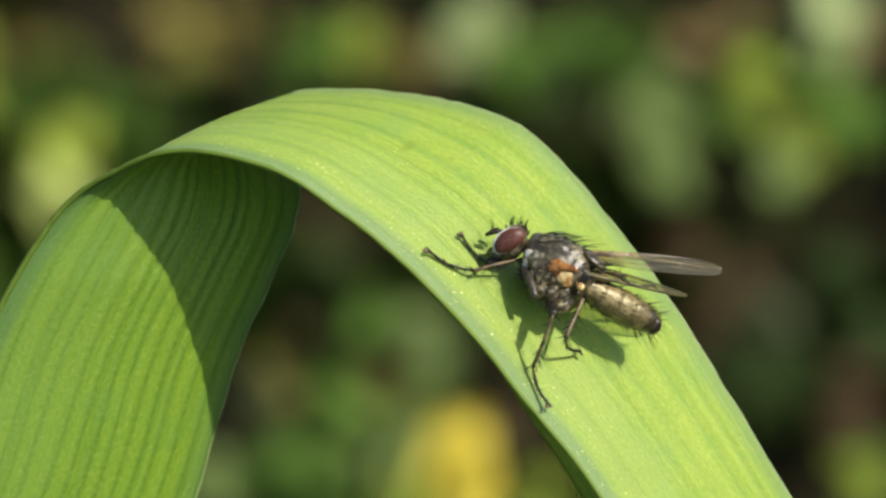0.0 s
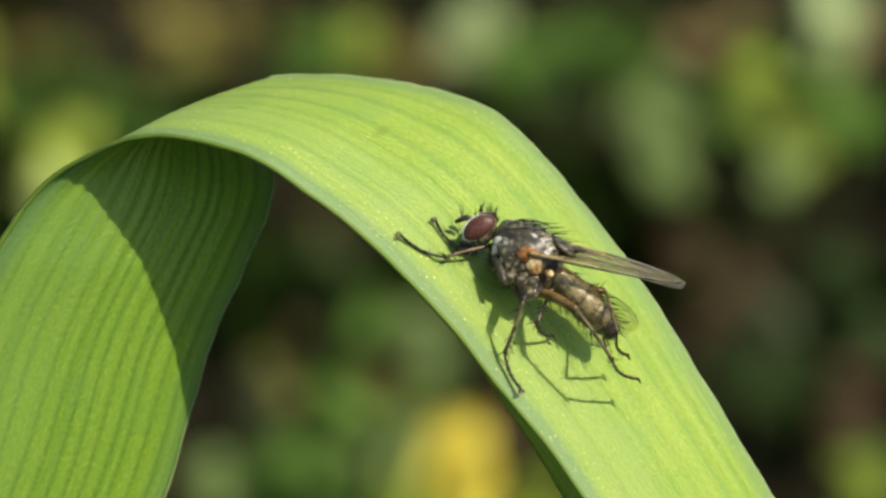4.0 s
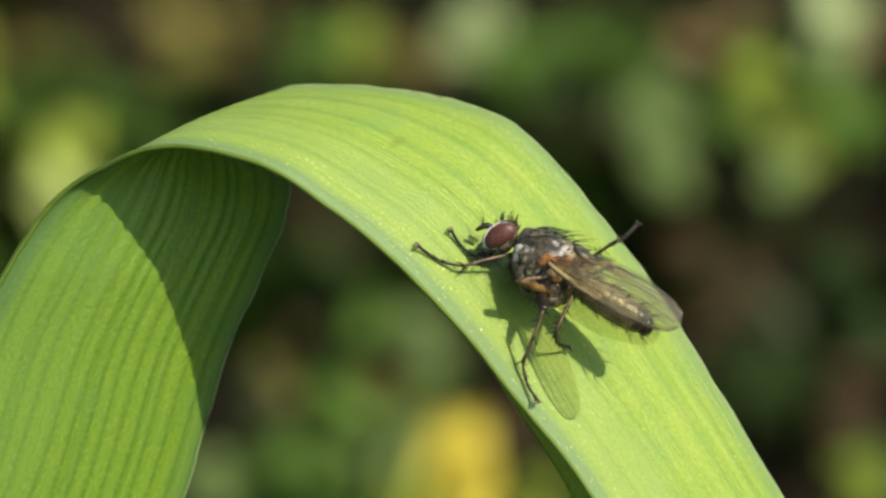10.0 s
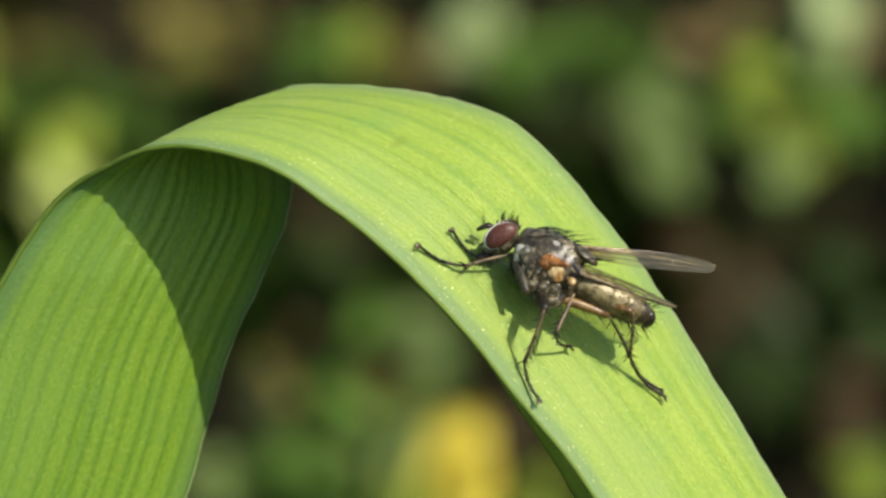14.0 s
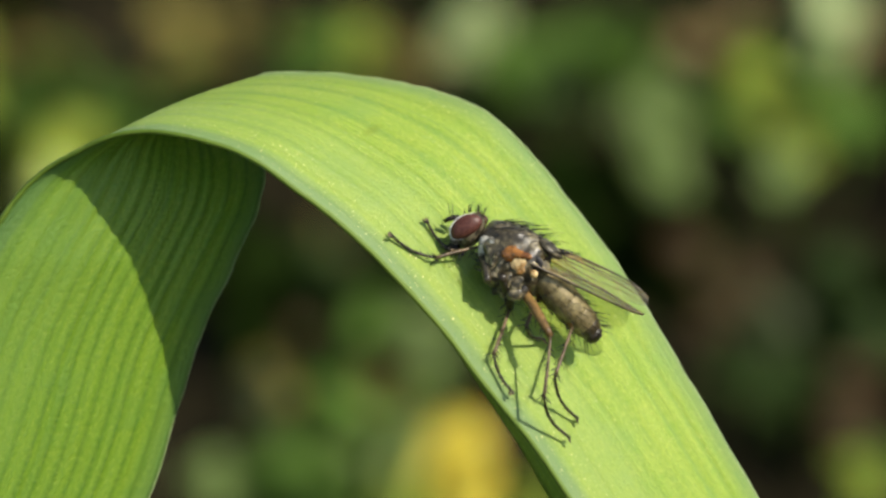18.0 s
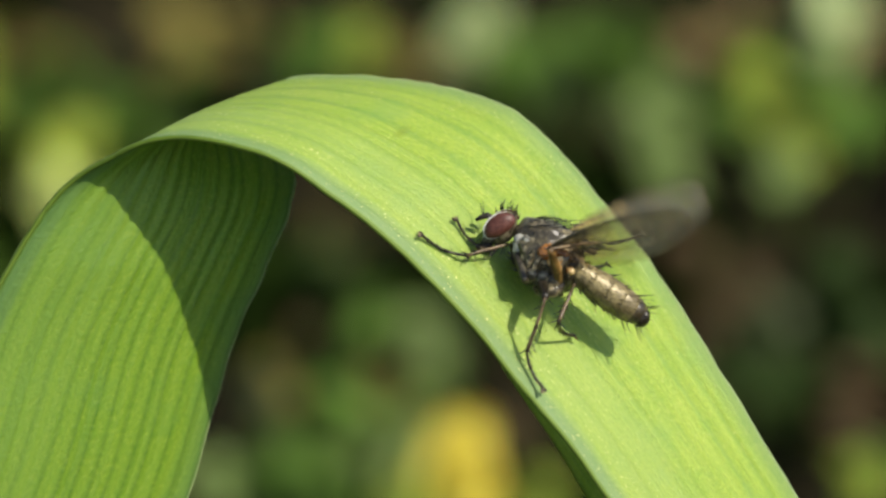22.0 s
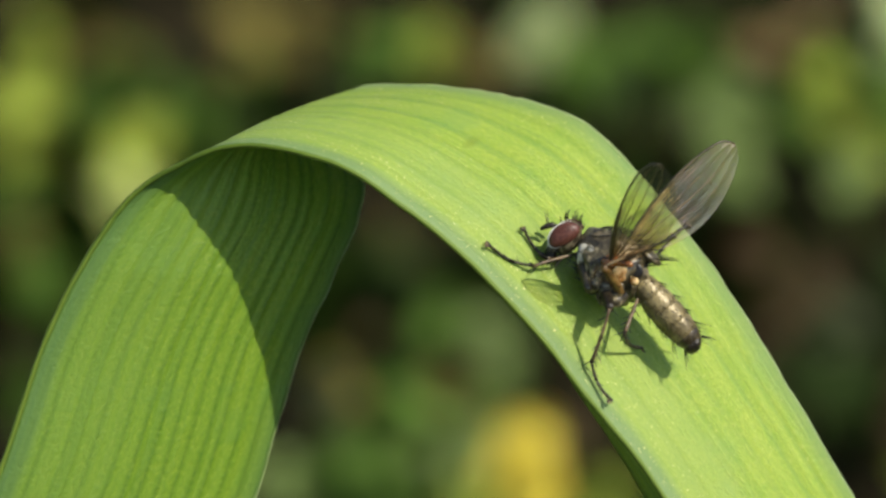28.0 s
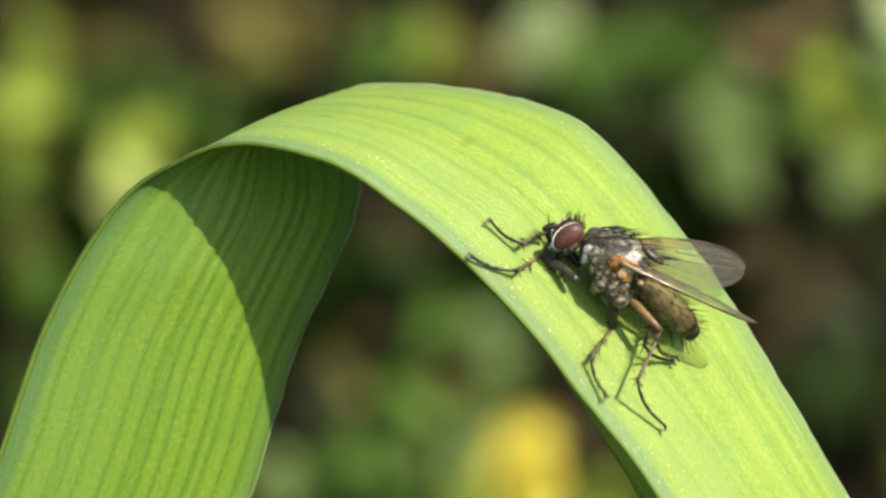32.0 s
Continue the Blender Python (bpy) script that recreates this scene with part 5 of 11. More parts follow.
    walk(legs["fore_far"][0], [(0, bone_end(HIPS["fore_far"], (71, -65, -36), FEMUR["fore_far"])), (0.5, bone_end(HIPS["fore_far"], (71, -64, -36), FEMUR["fore_far"])), (1, bone_end(HIPS["fore_far"], (72, -56, -33), FEMUR["fore_far"])), (1.5, bone_end(HIPS["fore_far"], (70, -58, -35), FEMUR["fore_far"])), (2, bone_end(HIPS["fore_far"], (70, -59, -34), FEMUR["fore_far"])), (2.5, bone_end(HIPS["fore_far"], (69, -60, -34), FEMUR["fore_far"])), (3, bone_end(HIPS["fore_far"], (70, -59, -34), FEMUR["fore_far"])), (3.5, bone_end(HIPS["fore_far"], (70, -59, -34), FEMUR["fore_far"])), (5.5, bone_end(HIPS["fore_far"], (71, -64, -36), FEMUR["fore_far"])), (6, bone_end(HIPS["fore_far"], (71, -65, -36), FEMUR["fore_far"])), (6.5, bone_end(HIPS["fore_far"], (71, -64, -36), FEMUR["fore_far"])), (7, bone_end(HIPS["fore_far"], (71, -64, -36), FEMUR["fore_far"])), (7.5, bone_end(HIPS["fore_far"], (71, -64, -36), FEMUR["fore_far"])), (8, bone_end(HIPS["fore_far"], (71, -65, -36), FEMUR["fore_far"])), (8.5, bone_end(HIPS["fore_far"], (70, -65, -36), FEMUR["fore_far"])), (9, bone_end(HIPS["fore_far"], (71, -65, -36), FEMUR["fore_far"])), (9.5, bone_end(HIPS["fore_far"], (71, -64, -36), FEMUR["fore_far"])), (10, bone_end(HIPS["fore_far"], (71, -64, -37), FEMUR["fore_far"])), (10.5, bone_end(HIPS["fore_far"], (71, -64, -36), FEMUR["fore_far"])), (11, bone_end(HIPS["fore_far"], (71, -64, -36), FEMUR["fore_far"])), (11.5, bone_end(HIPS["fore_far"], (71, -64, -37), FEMUR["fore_far"])), (12, bone_end(HIPS["fore_far"], (71, -64, -37), FEMUR["fore_far"])), (12.5, bone_end(HIPS["fore_far"], (71, -64, -36), FEMUR["fore_far"])), (13, bone_end(HIPS["fore_far"], (71, -64, -37), FEMUR["fore_far"])), (13.5, bone_end(HIPS["fore_far"], (71, -64, -37), FEMUR["fore_far"])), (14, bone_end(HIPS["fore_far"], (71, -64, -36), FEMUR["fore_far"])), (14.5, bone_end(HIPS["fore_far"], (71, -64, -36), FEMUR["fore_far"])), (16.5, bone_end(HIPS["fore_far"], (70, -65, -37), FEMUR["fore_far"])), (17, bone_end(HIPS["fore_far"], (70, -65, -37), FEMUR["fore_far"])), (17.5, bone_end(HIPS["fore_far"], (71, -64, -37), FEMUR["fore_far"])), (18, bone_end(HIPS["fore_far"], (74, -62, -34), FEMUR["fore_far"])), (18.5, bone_end(HIPS["fore_far"], (73, -63, -35), FEMUR["fore_far"])), (19, bone_end(HIPS["fore_far"], (75, -62, -34), FEMUR["fore_far"])), (19.5, bone_end(HIPS["fore_far"], (75, -61, -35), FEMUR["fore_far"])), (20, bone_end(HIPS["fore_far"], (75, -62, -34), FEMUR["fore_far"])), (20.5, bone_end(HIPS["fore_far"], (69, -62, -35), FEMUR["fore_far"])), (21, bone_end(HIPS["fore_far"], (68, -60, -35), FEMUR["fore_far"])), (21.5, bone_end(HIPS["fore_far"], (70, -58, -35), FEMUR["fore_far"])), (22, bone_end(HIPS["fore_far"], (69, -59, -35), FEMUR["fore_far"])), (22.5, bone_end(HIPS["fore_far"], (69, -59, -35), FEMUR["fore_far"])), (23, bone_end(HIPS["fore_far"], (68, -60, -35), FEMUR["fore_far"])), (23.5, bone_end(HIPS["fore_far"], (68, -60, -35), FEMUR["fore_far"])), (24, bone_end(HIPS["fore_far"], (68, -60, -35), FEMUR["fore_far"])), (24.5, bone_end(HIPS["fore_far"], (68, -60, -35), FEMUR["fore_far"])), (25, bone_end(HIPS["fore_far"], (68, -60, -35), FEMUR["fore_far"])), (25.5, bone_end(HIPS["fore_far"], (67, -61, -35), FEMUR["fore_far"])), (27.5, bone_end(HIPS["fore_far"], (67, -61, -35), FEMUR["fore_far"])), (28, bone_end(HIPS["fore_far"], (68, -60, -35), FEMUR["fore_far"])), (28.5, bone_end(HIPS["fore_far"], (68, -60, -35), FEMUR["fore_far"])), (29, bone_end(HIPS["fore_far"], (68, -60, -35), FEMUR["fore_far"])), (29.5, bone_end(HIPS["fore_far"], (68, -60, -35), FEMUR["fore_far"])), (30, bone_end(HIPS["fore_far"], (68, -61, -35), FEMUR["fore_far"])), (30.5, bone_end(HIPS["fore_far"], (67, -61, -35), FEMUR["fore_far"])), (31, bone_end(HIPS["fore_far"], (68, -60, -35), FEMUR["fore_far"])), (31.3, bone_end(HIPS["fore_far"], (68, -60, -35), FEMUR["fore_far"])), (31.6, bone_end(HIPS["fore_far"], (65, -58, -35), FEMUR["fore_far"])), (32, bone_end(HIPS["fore_far"], (120, -43, -5), FEMUR["fore_far"]))])
    walk(legs["fore_far"][1], [(0, bone((71, -65, -36), (107, 16, -39))), (0.5, bone((71, -64, -36), (108, 16, -40))), (1, bone((72, -56, -33), (110, 23, -33))), (1.5, bone((70, -58, -35), (103, 23, -36))), (2, bone((70, -59, -34), (103, 23, -35))), (2.5, bone((69, -60, -34), (101, 22, -34))), (3, bone((70, -59, -34), (103, 22, -33))), (3.5, bone((70, -59, -34), (103, 22, -33))), (5.5, bone((71, -64, -36), (106, 16, -40))), (6, bone((71, -65, -36), (106, 16, -39))), (6.5, bone((71, -64, -36), (107, 16, -39))), (7, bone((71, -64, -36), (107, 16, -39))), (7.5, bone((71, -64, -36), (106, 16, -40))), (8, bone((71, -65, -36), (106, 16, -39))), (8.5, bone((70, -65, -36), (106, 16, -40))), (9, bone((71, -65, -36), (106, 16, -39))), (9.5, bone((71, -64, -36), (106, 16, -40))), (10, bone((71, -64, -37), (107, 16, -40))), (10.5, bone((71, -64, -36), (106, 16, -40))), (11, bone((71, -64, -36), (106, 16, -40))), (11.5, bone((71, -64, -37), (107, 16, -40))), (12, bone((71, -64, -37), (107, 16, -40))), (12.5, bone((71, -64, -36), (106, 16, -40))), (13, bone((71, -64, -37), (107, 16, -40))), (13.5, bone((71, -64, -37), (108, 16, -41))), (14, bone((71, -64, -36), (106, 16, -40))), (14.5, bone((71, -64, -36), (106, 16, -40))), (16.5, bone((70, -65, -37), (106, 16, -40))), (17, bone((70, -65, -37), (106, 16, -40))), (17.5, bone((71, -64, -37), (106, 16, -42))), (18, bone((74, -62, -34), (96, 23, -35))), (18.5, bone((73, -63, -35), (93, 22, -36))), (19, bone((75, -62, -34), (98, 23, -35))), (19.5, bone((75, -61, -35), (99, 24, -36))), (20, bone((75, -62, -34), (98, 23, -35))), (20.5, bone((69, -62, -35), (94, 22, -35))), (21, bone((68, -60, -35), (100, 23, -36))), (21.5, bone((70, -58, -35), (104, 23, -38))), (22, bone((69, -59, -35), (102, 23, -36))), (22.5, bone((69, -59, -35), (100, 23, -37))), (23, bone((68, -60, -35), (99, 23, -37))), (23.5, bone((68, -60, -35), (98, 22, -35))), (24, bone((68, -60, -35), (98, 23, -36))), (24.5, bone((68, -60, -35), (98, 23, -36))), (25, bone((68, -60, -35), (98, 23, -36))), (25.5, bone((67, -61, -35), (96, 22, -35))), (27.5, bone((67, -61, -35), (97, 22, -35))), (28, bone((68, -60, -35), (97, 22, -36))), (28.5, bone((68, -60, -35), (98, 23, -36))), (29, bone((68, -60, -35), (97, 22, -36))), (29.5, bone((68, -60, -35), (97, 22, -36))), (30, bone((68, -61, -35), (97, 22, -36))), (30.5, bone((67, -61, -35), (96, 22, -36))), (31, bone((68, -60, -35), (97, 22, -36))), (31.3, bone((68, -60, -35), (98, 23, -36))), (31.6, bone((65, -58, -35), (101, 22, -36))), (32, bone((120, -43, -5), (157, 32, -32)))])
    walk(legs["fore_far"][2], [(0, bone((107, 16, -39), (163, 12, -19))), (0.5, bone((108, 16, -40), (164, 13, -20))), (1, bone((110, 23, -33), (169, 11, -10))), (1.5, bone((103, 23, -36), (158, 11, -15))), (2, bone((103, 23, -35), (157, 11, -14))), (2.5, bone((101, 22, -34), (154, 11, -12))), (3, bone((103, 22, -33), (158, 11, -10))), (3.5, bone((103, 22, -33), (158, 11, -11))), (5.5, bone((106, 16, -40), (162, 13, -20))), (6, bone((106, 16, -39), (162, 12, -18))), (6.5, bone((107, 16, -39), (163, 12, -18))), (7, bone((107, 16, -39), (163, 12, -18))), (7.5, bone((106, 16, -40), (162, 13, -20))), (8, bone((106, 16, -39), (162, 12, -18))), (8.5, bone((106, 16, -40), (161, 12, -19))), (9, bone((106, 16, -39), (162, 12, -18))), (9.5, bone((106, 16, -40), (162, 13, -20))), (10, bone((107, 16, -40), (164, 13, -20))), (10.5, bone((106, 16, -40), (162, 13, -20))), (11, bone((106, 16, -40), (162, 13, -20))), (11.5, bone((107, 16, -40), (164, 13, -21))), (12, bone((107, 16, -40), (164, 13, -20))), (12.5, bone((106, 16, -40), (162, 13, -20))), (13, bone((107, 16, -40), (164, 13, -20))), (13.5, bone((108, 16, -41), (165, 13, -21))), (14, bone((106, 16, -40), (162, 13, -20))), (14.5, bone((106, 16, -40), (162, 13, -20))), (16.5, bone((106, 16, -40), (162, 13, -21))), (17, bone((106, 16, -40), (162, 13, -20))), (17.5, bone((106, 16, -42), (162, 13, -23))), (18, bone((96, 23, -35), (149, 17, -14))), (18.5, bone((93, 22, -36), (144, 16, -15))), (19, bone((98, 23, -35), (151, 17, -14))), (19.5, bone((99, 24, -36), (154, 18, -15))), (20, bone((98, 23, -35), (152, 17, -13))), (20.5, bone((94, 22, -35), (143, 12, -14))), (21, bone((100, 23, -36), (152, 11, -16))), (21.5, bone((104, 23, -38), (160, 12, -18))), (22, bone((102, 23, -36), (156, 11, -15))), (22.5, bone((100, 23, -37), (152, 11, -17))), (23, bone((99, 23, -37), (151, 11, -17))), (23.5, bone((98, 22, -35), (149, 11, -14))), (24, bone((98, 23, -36), (149, 11, -16))), (24.5, bone((98, 23, -36), (150, 11, -16))), (25, bone((98, 23, -36), (149, 11, -16))), (25.5, bone((96, 22, -35), (146, 10, -14))), (27.5, bone((97, 22, -35), (147, 10, -14))), (28, bone((97, 22, -36), (148, 11, -15))), (28.5, bone((98, 23, -36), (150, 11, -16))), (29, bone((97, 22, -36), (148, 11, -15))), (29.5, bone((97, 22, -36), (149, 11, -15))), (30, bone((97, 22, -36), (147, 10, -15))), (30.5, bone((96, 22, -36), (145, 11, -16))), (31, bone((97, 22, -36), (148, 11, -15))), (31.3, bone((98, 23, -36), (149, 11, -16))), (31.6, bone((101, 22, -36), (153, 7, -16))), (32, bone((157, 32, -32), (250, 27, -15)))])
    walk(legs["mid_near"][0], [(0, bone_end(HIPS["mid_near"], (-41, 93, -54), FEMUR["mid_near"])), (0.5, bone_end(HIPS["mid_near"], (-41, 93, -54), FEMUR["mid_near"])), (1, bone_end(HIPS["mid_near"], (-40, 97, -47), FEMUR["mid_near"])), (1.5, bone_end(HIPS["mid_near"], (-42, 95, -50), FEMUR["mid_near"])), (2, bone_end(HIPS["mid_near"], (-42, 96, -49), FEMUR["mid_near"])), (2.5, bone_end(HIPS["mid_near"], (-43, 96, -48), FEMUR["mid_near"])), (3, bone_end(HIPS["mid_near"], (-42, 96, -47), FEMUR["mid_near"])), (3.5, bone_end(HIPS["mid_near"], (-42, 96, -48), FEMUR["mid_near"])), (5.5, bone_end(HIPS["mid_near"], (-41, 93, -54), FEMUR["mid_near"])), (6, bone_end(HIPS["mid_near"], (-41, 94, -53), FEMUR["mid_near"])), (6.5, bone_end(HIPS["mid_near"], (-41, 94, -54), FEMUR["mid_near"])), (7, bone_end(HIPS["mid_near"], (-41, 94, -54), FEMUR["mid_near"])), (7.5, bone_end(HIPS["mid_near"], (-41, 93, -54), FEMUR["mid_near"])), (8, bone_end(HIPS["mid_near"], (-41, 94, -53), FEMUR["mid_near"])), (8.5, bone_end(HIPS["mid_near"], (-41, 93, -54), FEMUR["mid_near"])), (9, bone_end(HIPS["mid_near"], (-41, 94, -53), FEMUR["mid_near"])), (9.5, bone_end(HIPS["mid_near"], (-41, 93, -54), FEMUR["mid_near"])), (10, bone_end(HIPS["mid_near"], (-41, 93, -55), FEMUR["mid_near"])), (10.5, bone_end(HIPS["mid_near"], (-41, 93, -54), FEMUR["mid_near"])), (11, bone_end(HIPS["mid_near"], (-41, 93, -55), FEMUR["mid_near"])), (11.5, bone_end(HIPS["mid_near"], (-41, 93, -55), FEMUR["mid_near"])), (12, bone_end(HIPS["mid_near"], (-41, 93, -55), FEMUR["mid_near"])), (12.5, bone_end(HIPS["mid_near"], (-41, 93, -54), FEMUR["mid_near"])), (13, bone_end(HIPS["mid_near"], (-41, 93, -55), FEMUR["mid_near"])), (13.5, bone_end(HIPS["mid_near"], (-41, 93, -55), FEMUR["mid_near"])), (14, bone_end(HIPS["mid_near"], (-41, 93, -54), FEMUR["mid_near"])), (14.5, bone_end(HIPS["mid_near"], (-41, 93, -55), FEMUR["mid_near"])), (16.5, bone_end(HIPS["mid_near"], (-41, 93, -55), FEMUR["mid_near"])), (17, bone_end(HIPS["mid_near"], (-41, 93, -55), FEMUR["mid_near"])), (17.5, bone_end(HIPS["mid_near"], (-41, 93, -56), FEMUR["mid_near"])), (17.6, bone_end(HIPS["mid_near"], (-52, 79, -74), FEMUR["mid_near"])), (17.7, bone_end(HIPS["mid_near"], (-57, 58, -86), FEMUR["mid_near"])), (17.8, bone_end(HIPS["mid_near"], (-57, 34, -91), FEMUR["mid_near"])), (17.9, bone_end(HIPS["mid_near"], (-51, 10, -88), FEMUR["mid_near"])), (18, bone_end(HIPS["mid_near"], (-40, -9, -78), FEMUR["mid_near"])), (18.5, bone_end(HIPS["mid_near"], (-42, -8, -78), FEMUR["mid_near"])), (19, bone_end(HIPS["mid_near"], (-40, -8, -78), FEMUR["mid_near"])), (19.5, bone_end(HIPS["mid_near"], (-39, -8, -78), FEMUR["mid_near"])), (20, bone_end(HIPS["mid_near"], (-39, -9, -78), FEMUR["mid_near"])), (20.1, bone_end(HIPS["mid_near"], (-53, 9, -86), FEMUR["mid_near"])), (20.2, bone_end(HIPS["mid_near"], (-62, 32, -86), FEMUR["mid_near"])), (20.3, bone_end(HIPS["mid_near"], (-65, 55, -80), FEMUR["mid_near"])), (20.4, bone_end(HIPS["mid_near"], (-60, 76, -67), FEMUR["mid_near"])), (20.5, bone_end(HIPS["mid_near"], (-49, 90, -50), FEMUR["mid_near"])), (21, bone_end(HIPS["mid_near"], (-43, 95, -50), FEMUR["mid_near"])), (21.5, bone_end(HIPS["mid_near"], (-42, 93, -54), FEMUR["mid_near"])), (22, bone_end(HIPS["mid_near"], (-42, 95, -50), FEMUR["mid_near"])), (22.5, bone_end(HIPS["mid_near"], (-43, 95, -51), FEMUR["mid_near"])), (23, bone_end(HIPS["mid_near"], (-43, 95, -51), FEMUR["mid_near"])), (23.5, bone_end(HIPS["mid_near"], (-44, 95, -50), FEMUR["mid_near"])), (24, bone_end(HIPS["mid_near"], (-44, 95, -51), FEMUR["mid_near"])), (24.5, bone_end(HIPS["mid_near"], (-44, 95, -51), FEMUR["mid_near"])), (25, bone_end(HIPS["mid_near"], (-44, 95, -50), FEMUR["mid_near"])), (25.5, bone_end(HIPS["mid_near"], (-45, 95, -50), FEMUR["mid_near"])), (27.5, bone_end(HIPS["mid_near"], (-44, 95, -50), FEMUR["mid_near"])), (28, bone_end(HIPS["mid_near"], (-44, 95, -50), FEMUR["mid_near"])), (28.5, bone_end(HIPS["mid_near"], (-44, 95, -51), FEMUR["mid_near"])), (29, bone_end(HIPS["mid_near"], (-44, 95, -50), FEMUR["mid_near"])), (29.5, bone_end(HIPS["mid_near"], (-44, 95, -50), FEMUR["mid_near"])), (30, bone_end(HIPS["mid_near"], (-44, 95, -50), FEMUR["mid_near"])), (30.5, bone_end(HIPS["mid_near"], (-45, 94, -51), FEMUR["mid_near"])), (31, bone_end(HIPS["mid_near"], (-44, 95, -50), FEMUR["mid_near"])), (31.3, bone_end(HIPS["mid_near"], (-44, 95, -51), FEMUR["mid_near"])), (31.6, bone_end(HIPS["mid_near"], (-37, 101, -50), FEMUR["mid_near"])), (31.68, bone_end(HIPS["mid_near"], (-49, 92, -69), FEMUR["mid_near"])), (31.76, bone_end(HIPS["mid_near"], (-58, 76, -85), FEMUR["mid_near"])), (31.84, bone_end(HIPS["mid_near"], (-63, 54, -96), FEMUR["mid_near"])), (31.92, bone_end(HIPS["mid_near"], (-62, 29, -101), FEMUR["mid_near"])), (32, bone_end(HIPS["mid_near"], (-56, 4, -98), FEMUR["mid_near"]))])
    walk(legs["mid_near"][1], [(0, bone((-41, 93, -54), (-49, 72, -155))), (0.5, bone((-41, 93, -54), (-48, 72, -156))), (1, bone((-40, 97, -47), (-46, 78, -148))), (1.5, bone((-42, 95, -50), (-53, 78, -152))), (2, bone((-42, 96, -49), (-53, 77, -151))), (2.5, bone((-43, 96, -48), (-55, 77, -150))), (3, bone((-42, 96, -47), (-52, 77, -149))), (3.5, bone((-42, 96, -48), (-53, 77, -149))), (5.5, bone((-41, 93, -54), (-50, 72, -156))), (6, bone((-41, 94, -53), (-50, 72, -155))), (6.5, bone((-41, 94, -54), (-49, 72, -155))), (7, bone((-41, 94, -54), (-49, 72, -155))), (7.5, bone((-41, 93, -54), (-50, 72, -156))), (8, bone((-41, 94, -53), (-50, 72, -155))), (8.5, bone((-41, 93, -54), (-50, 72, -156))), (9, bone((-41, 94, -53), (-50, 72, -155))), (9.5, bone((-41, 93, -54), (-50, 72, -156))), (10, bone((-41, 93, -55), (-49, 72, -156))), (10.5, bone((-41, 93, -54), (-50, 72, -156))), (11, bone((-41, 93, -55), (-50, 72, -156))), (11.5, bone((-41, 93, -55), (-49, 72, -156))), (12, bone((-41, 93, -55), (-49, 72, -156))), (12.5, bone((-41, 93, -54), (-50, 72, -156))), (13, bone((-41, 93, -55), (-49, 72, -156))), (13.5, bone((-41, 93, -55), (-48, 72, -157))), (14, bone((-41, 93, -54), (-50, 72, -156))), (14.5, bone((-41, 93, -55), (-50, 72, -156))), (16.5, bone((-41, 93, -55), (-50, 72, -156))), (17, bone((-41, 93, -55), (-50, 72, -156))), (17.5, bone((-41, 93, -56), (-50, 72, -158))), (17.6, bone((-52, 79, -74), (-65, 78, -177))), (17.7, bone((-57, 58, -86), (-74, 77, -187))), (17.8, bone((-57, 34, -91), (-77, 71, -187))), (17.9, bone((-51, 10, -88), (-73, 65, -174))), (18, bone((-40, -9, -78), (-64, 61, -151))), (18.5, bone((-42, -8, -78), (-68, 61, -151))), (19, bone((-40, -8, -78), (-63, 61, -151))), (19.5, bone((-39, -8, -78), (-62, 62, -152))), (20, bone((-39, -9, -78), (-63, 61, -151))), (20.1, bone((-53, 9, -86), (-77, 64, -171))), (20.2, bone((-62, 32, -86), (-85, 70, -180))), (20.3, bone((-65, 55, -80), (-86, 75, -180))), (20.4, bone((-60, 76, -67), (-78, 76, -169))), (20.5, bone((-49, 90, -50), (-64, 71, -151))), (21, bone((-43, 95, -50), (-56, 77, -152))), (21.5, bone((-42, 93, -54), (-51, 72, -155))), (22, bone((-42, 95, -50), (-54, 78, -152))), (22.5, bone((-43, 95, -51), (-56, 77, -153))), (23, bone((-43, 95, -51), (-57, 77, -153))), (23.5, bone((-44, 95, -50), (-58, 77, -151))), (24, bone((-44, 95, -51), (-58, 77, -152))), (24.5, bone((-44, 95, -51), (-57, 78, -152))), (25, bone((-44, 95, -50), (-58, 77, -152))), (25.5, bone((-45, 95, -50), (-60, 77, -151))), (27.5, bone((-44, 95, -50), (-59, 77, -151))), (28, bone((-44, 95, -50), (-58, 77, -152))), (28.5, bone((-44, 95, -51), (-58, 77, -152))), (29, bone((-44, 95, -50), (-58, 77, -152))), (29.5, bone((-44, 95, -50), (-58, 77, -152))), (30, bone((-44, 95, -50), (-59, 77, -152))), (30.5, bone((-45, 94, -51), (-60, 77, -152))), (31, bone((-44, 95, -50), (-58, 77, -152))), (31.3, bone((-44, 95, -51), (-58, 77, -152))), (31.6, bone((-37, 101, -50), (-51, 86, -152))), (31.68, bone((-49, 92, -69), (-56, 103, -172))), (31.76, bone((-58, 76, -85), (-58, 111, -183))), (31.84, bone((-63, 54, -96), (-55, 111, -183))), (31.92, bone((-62, 29, -101), (-47, 105, -170))), (32, bone((-56, 4, -98), (-35, 94, -146)))])
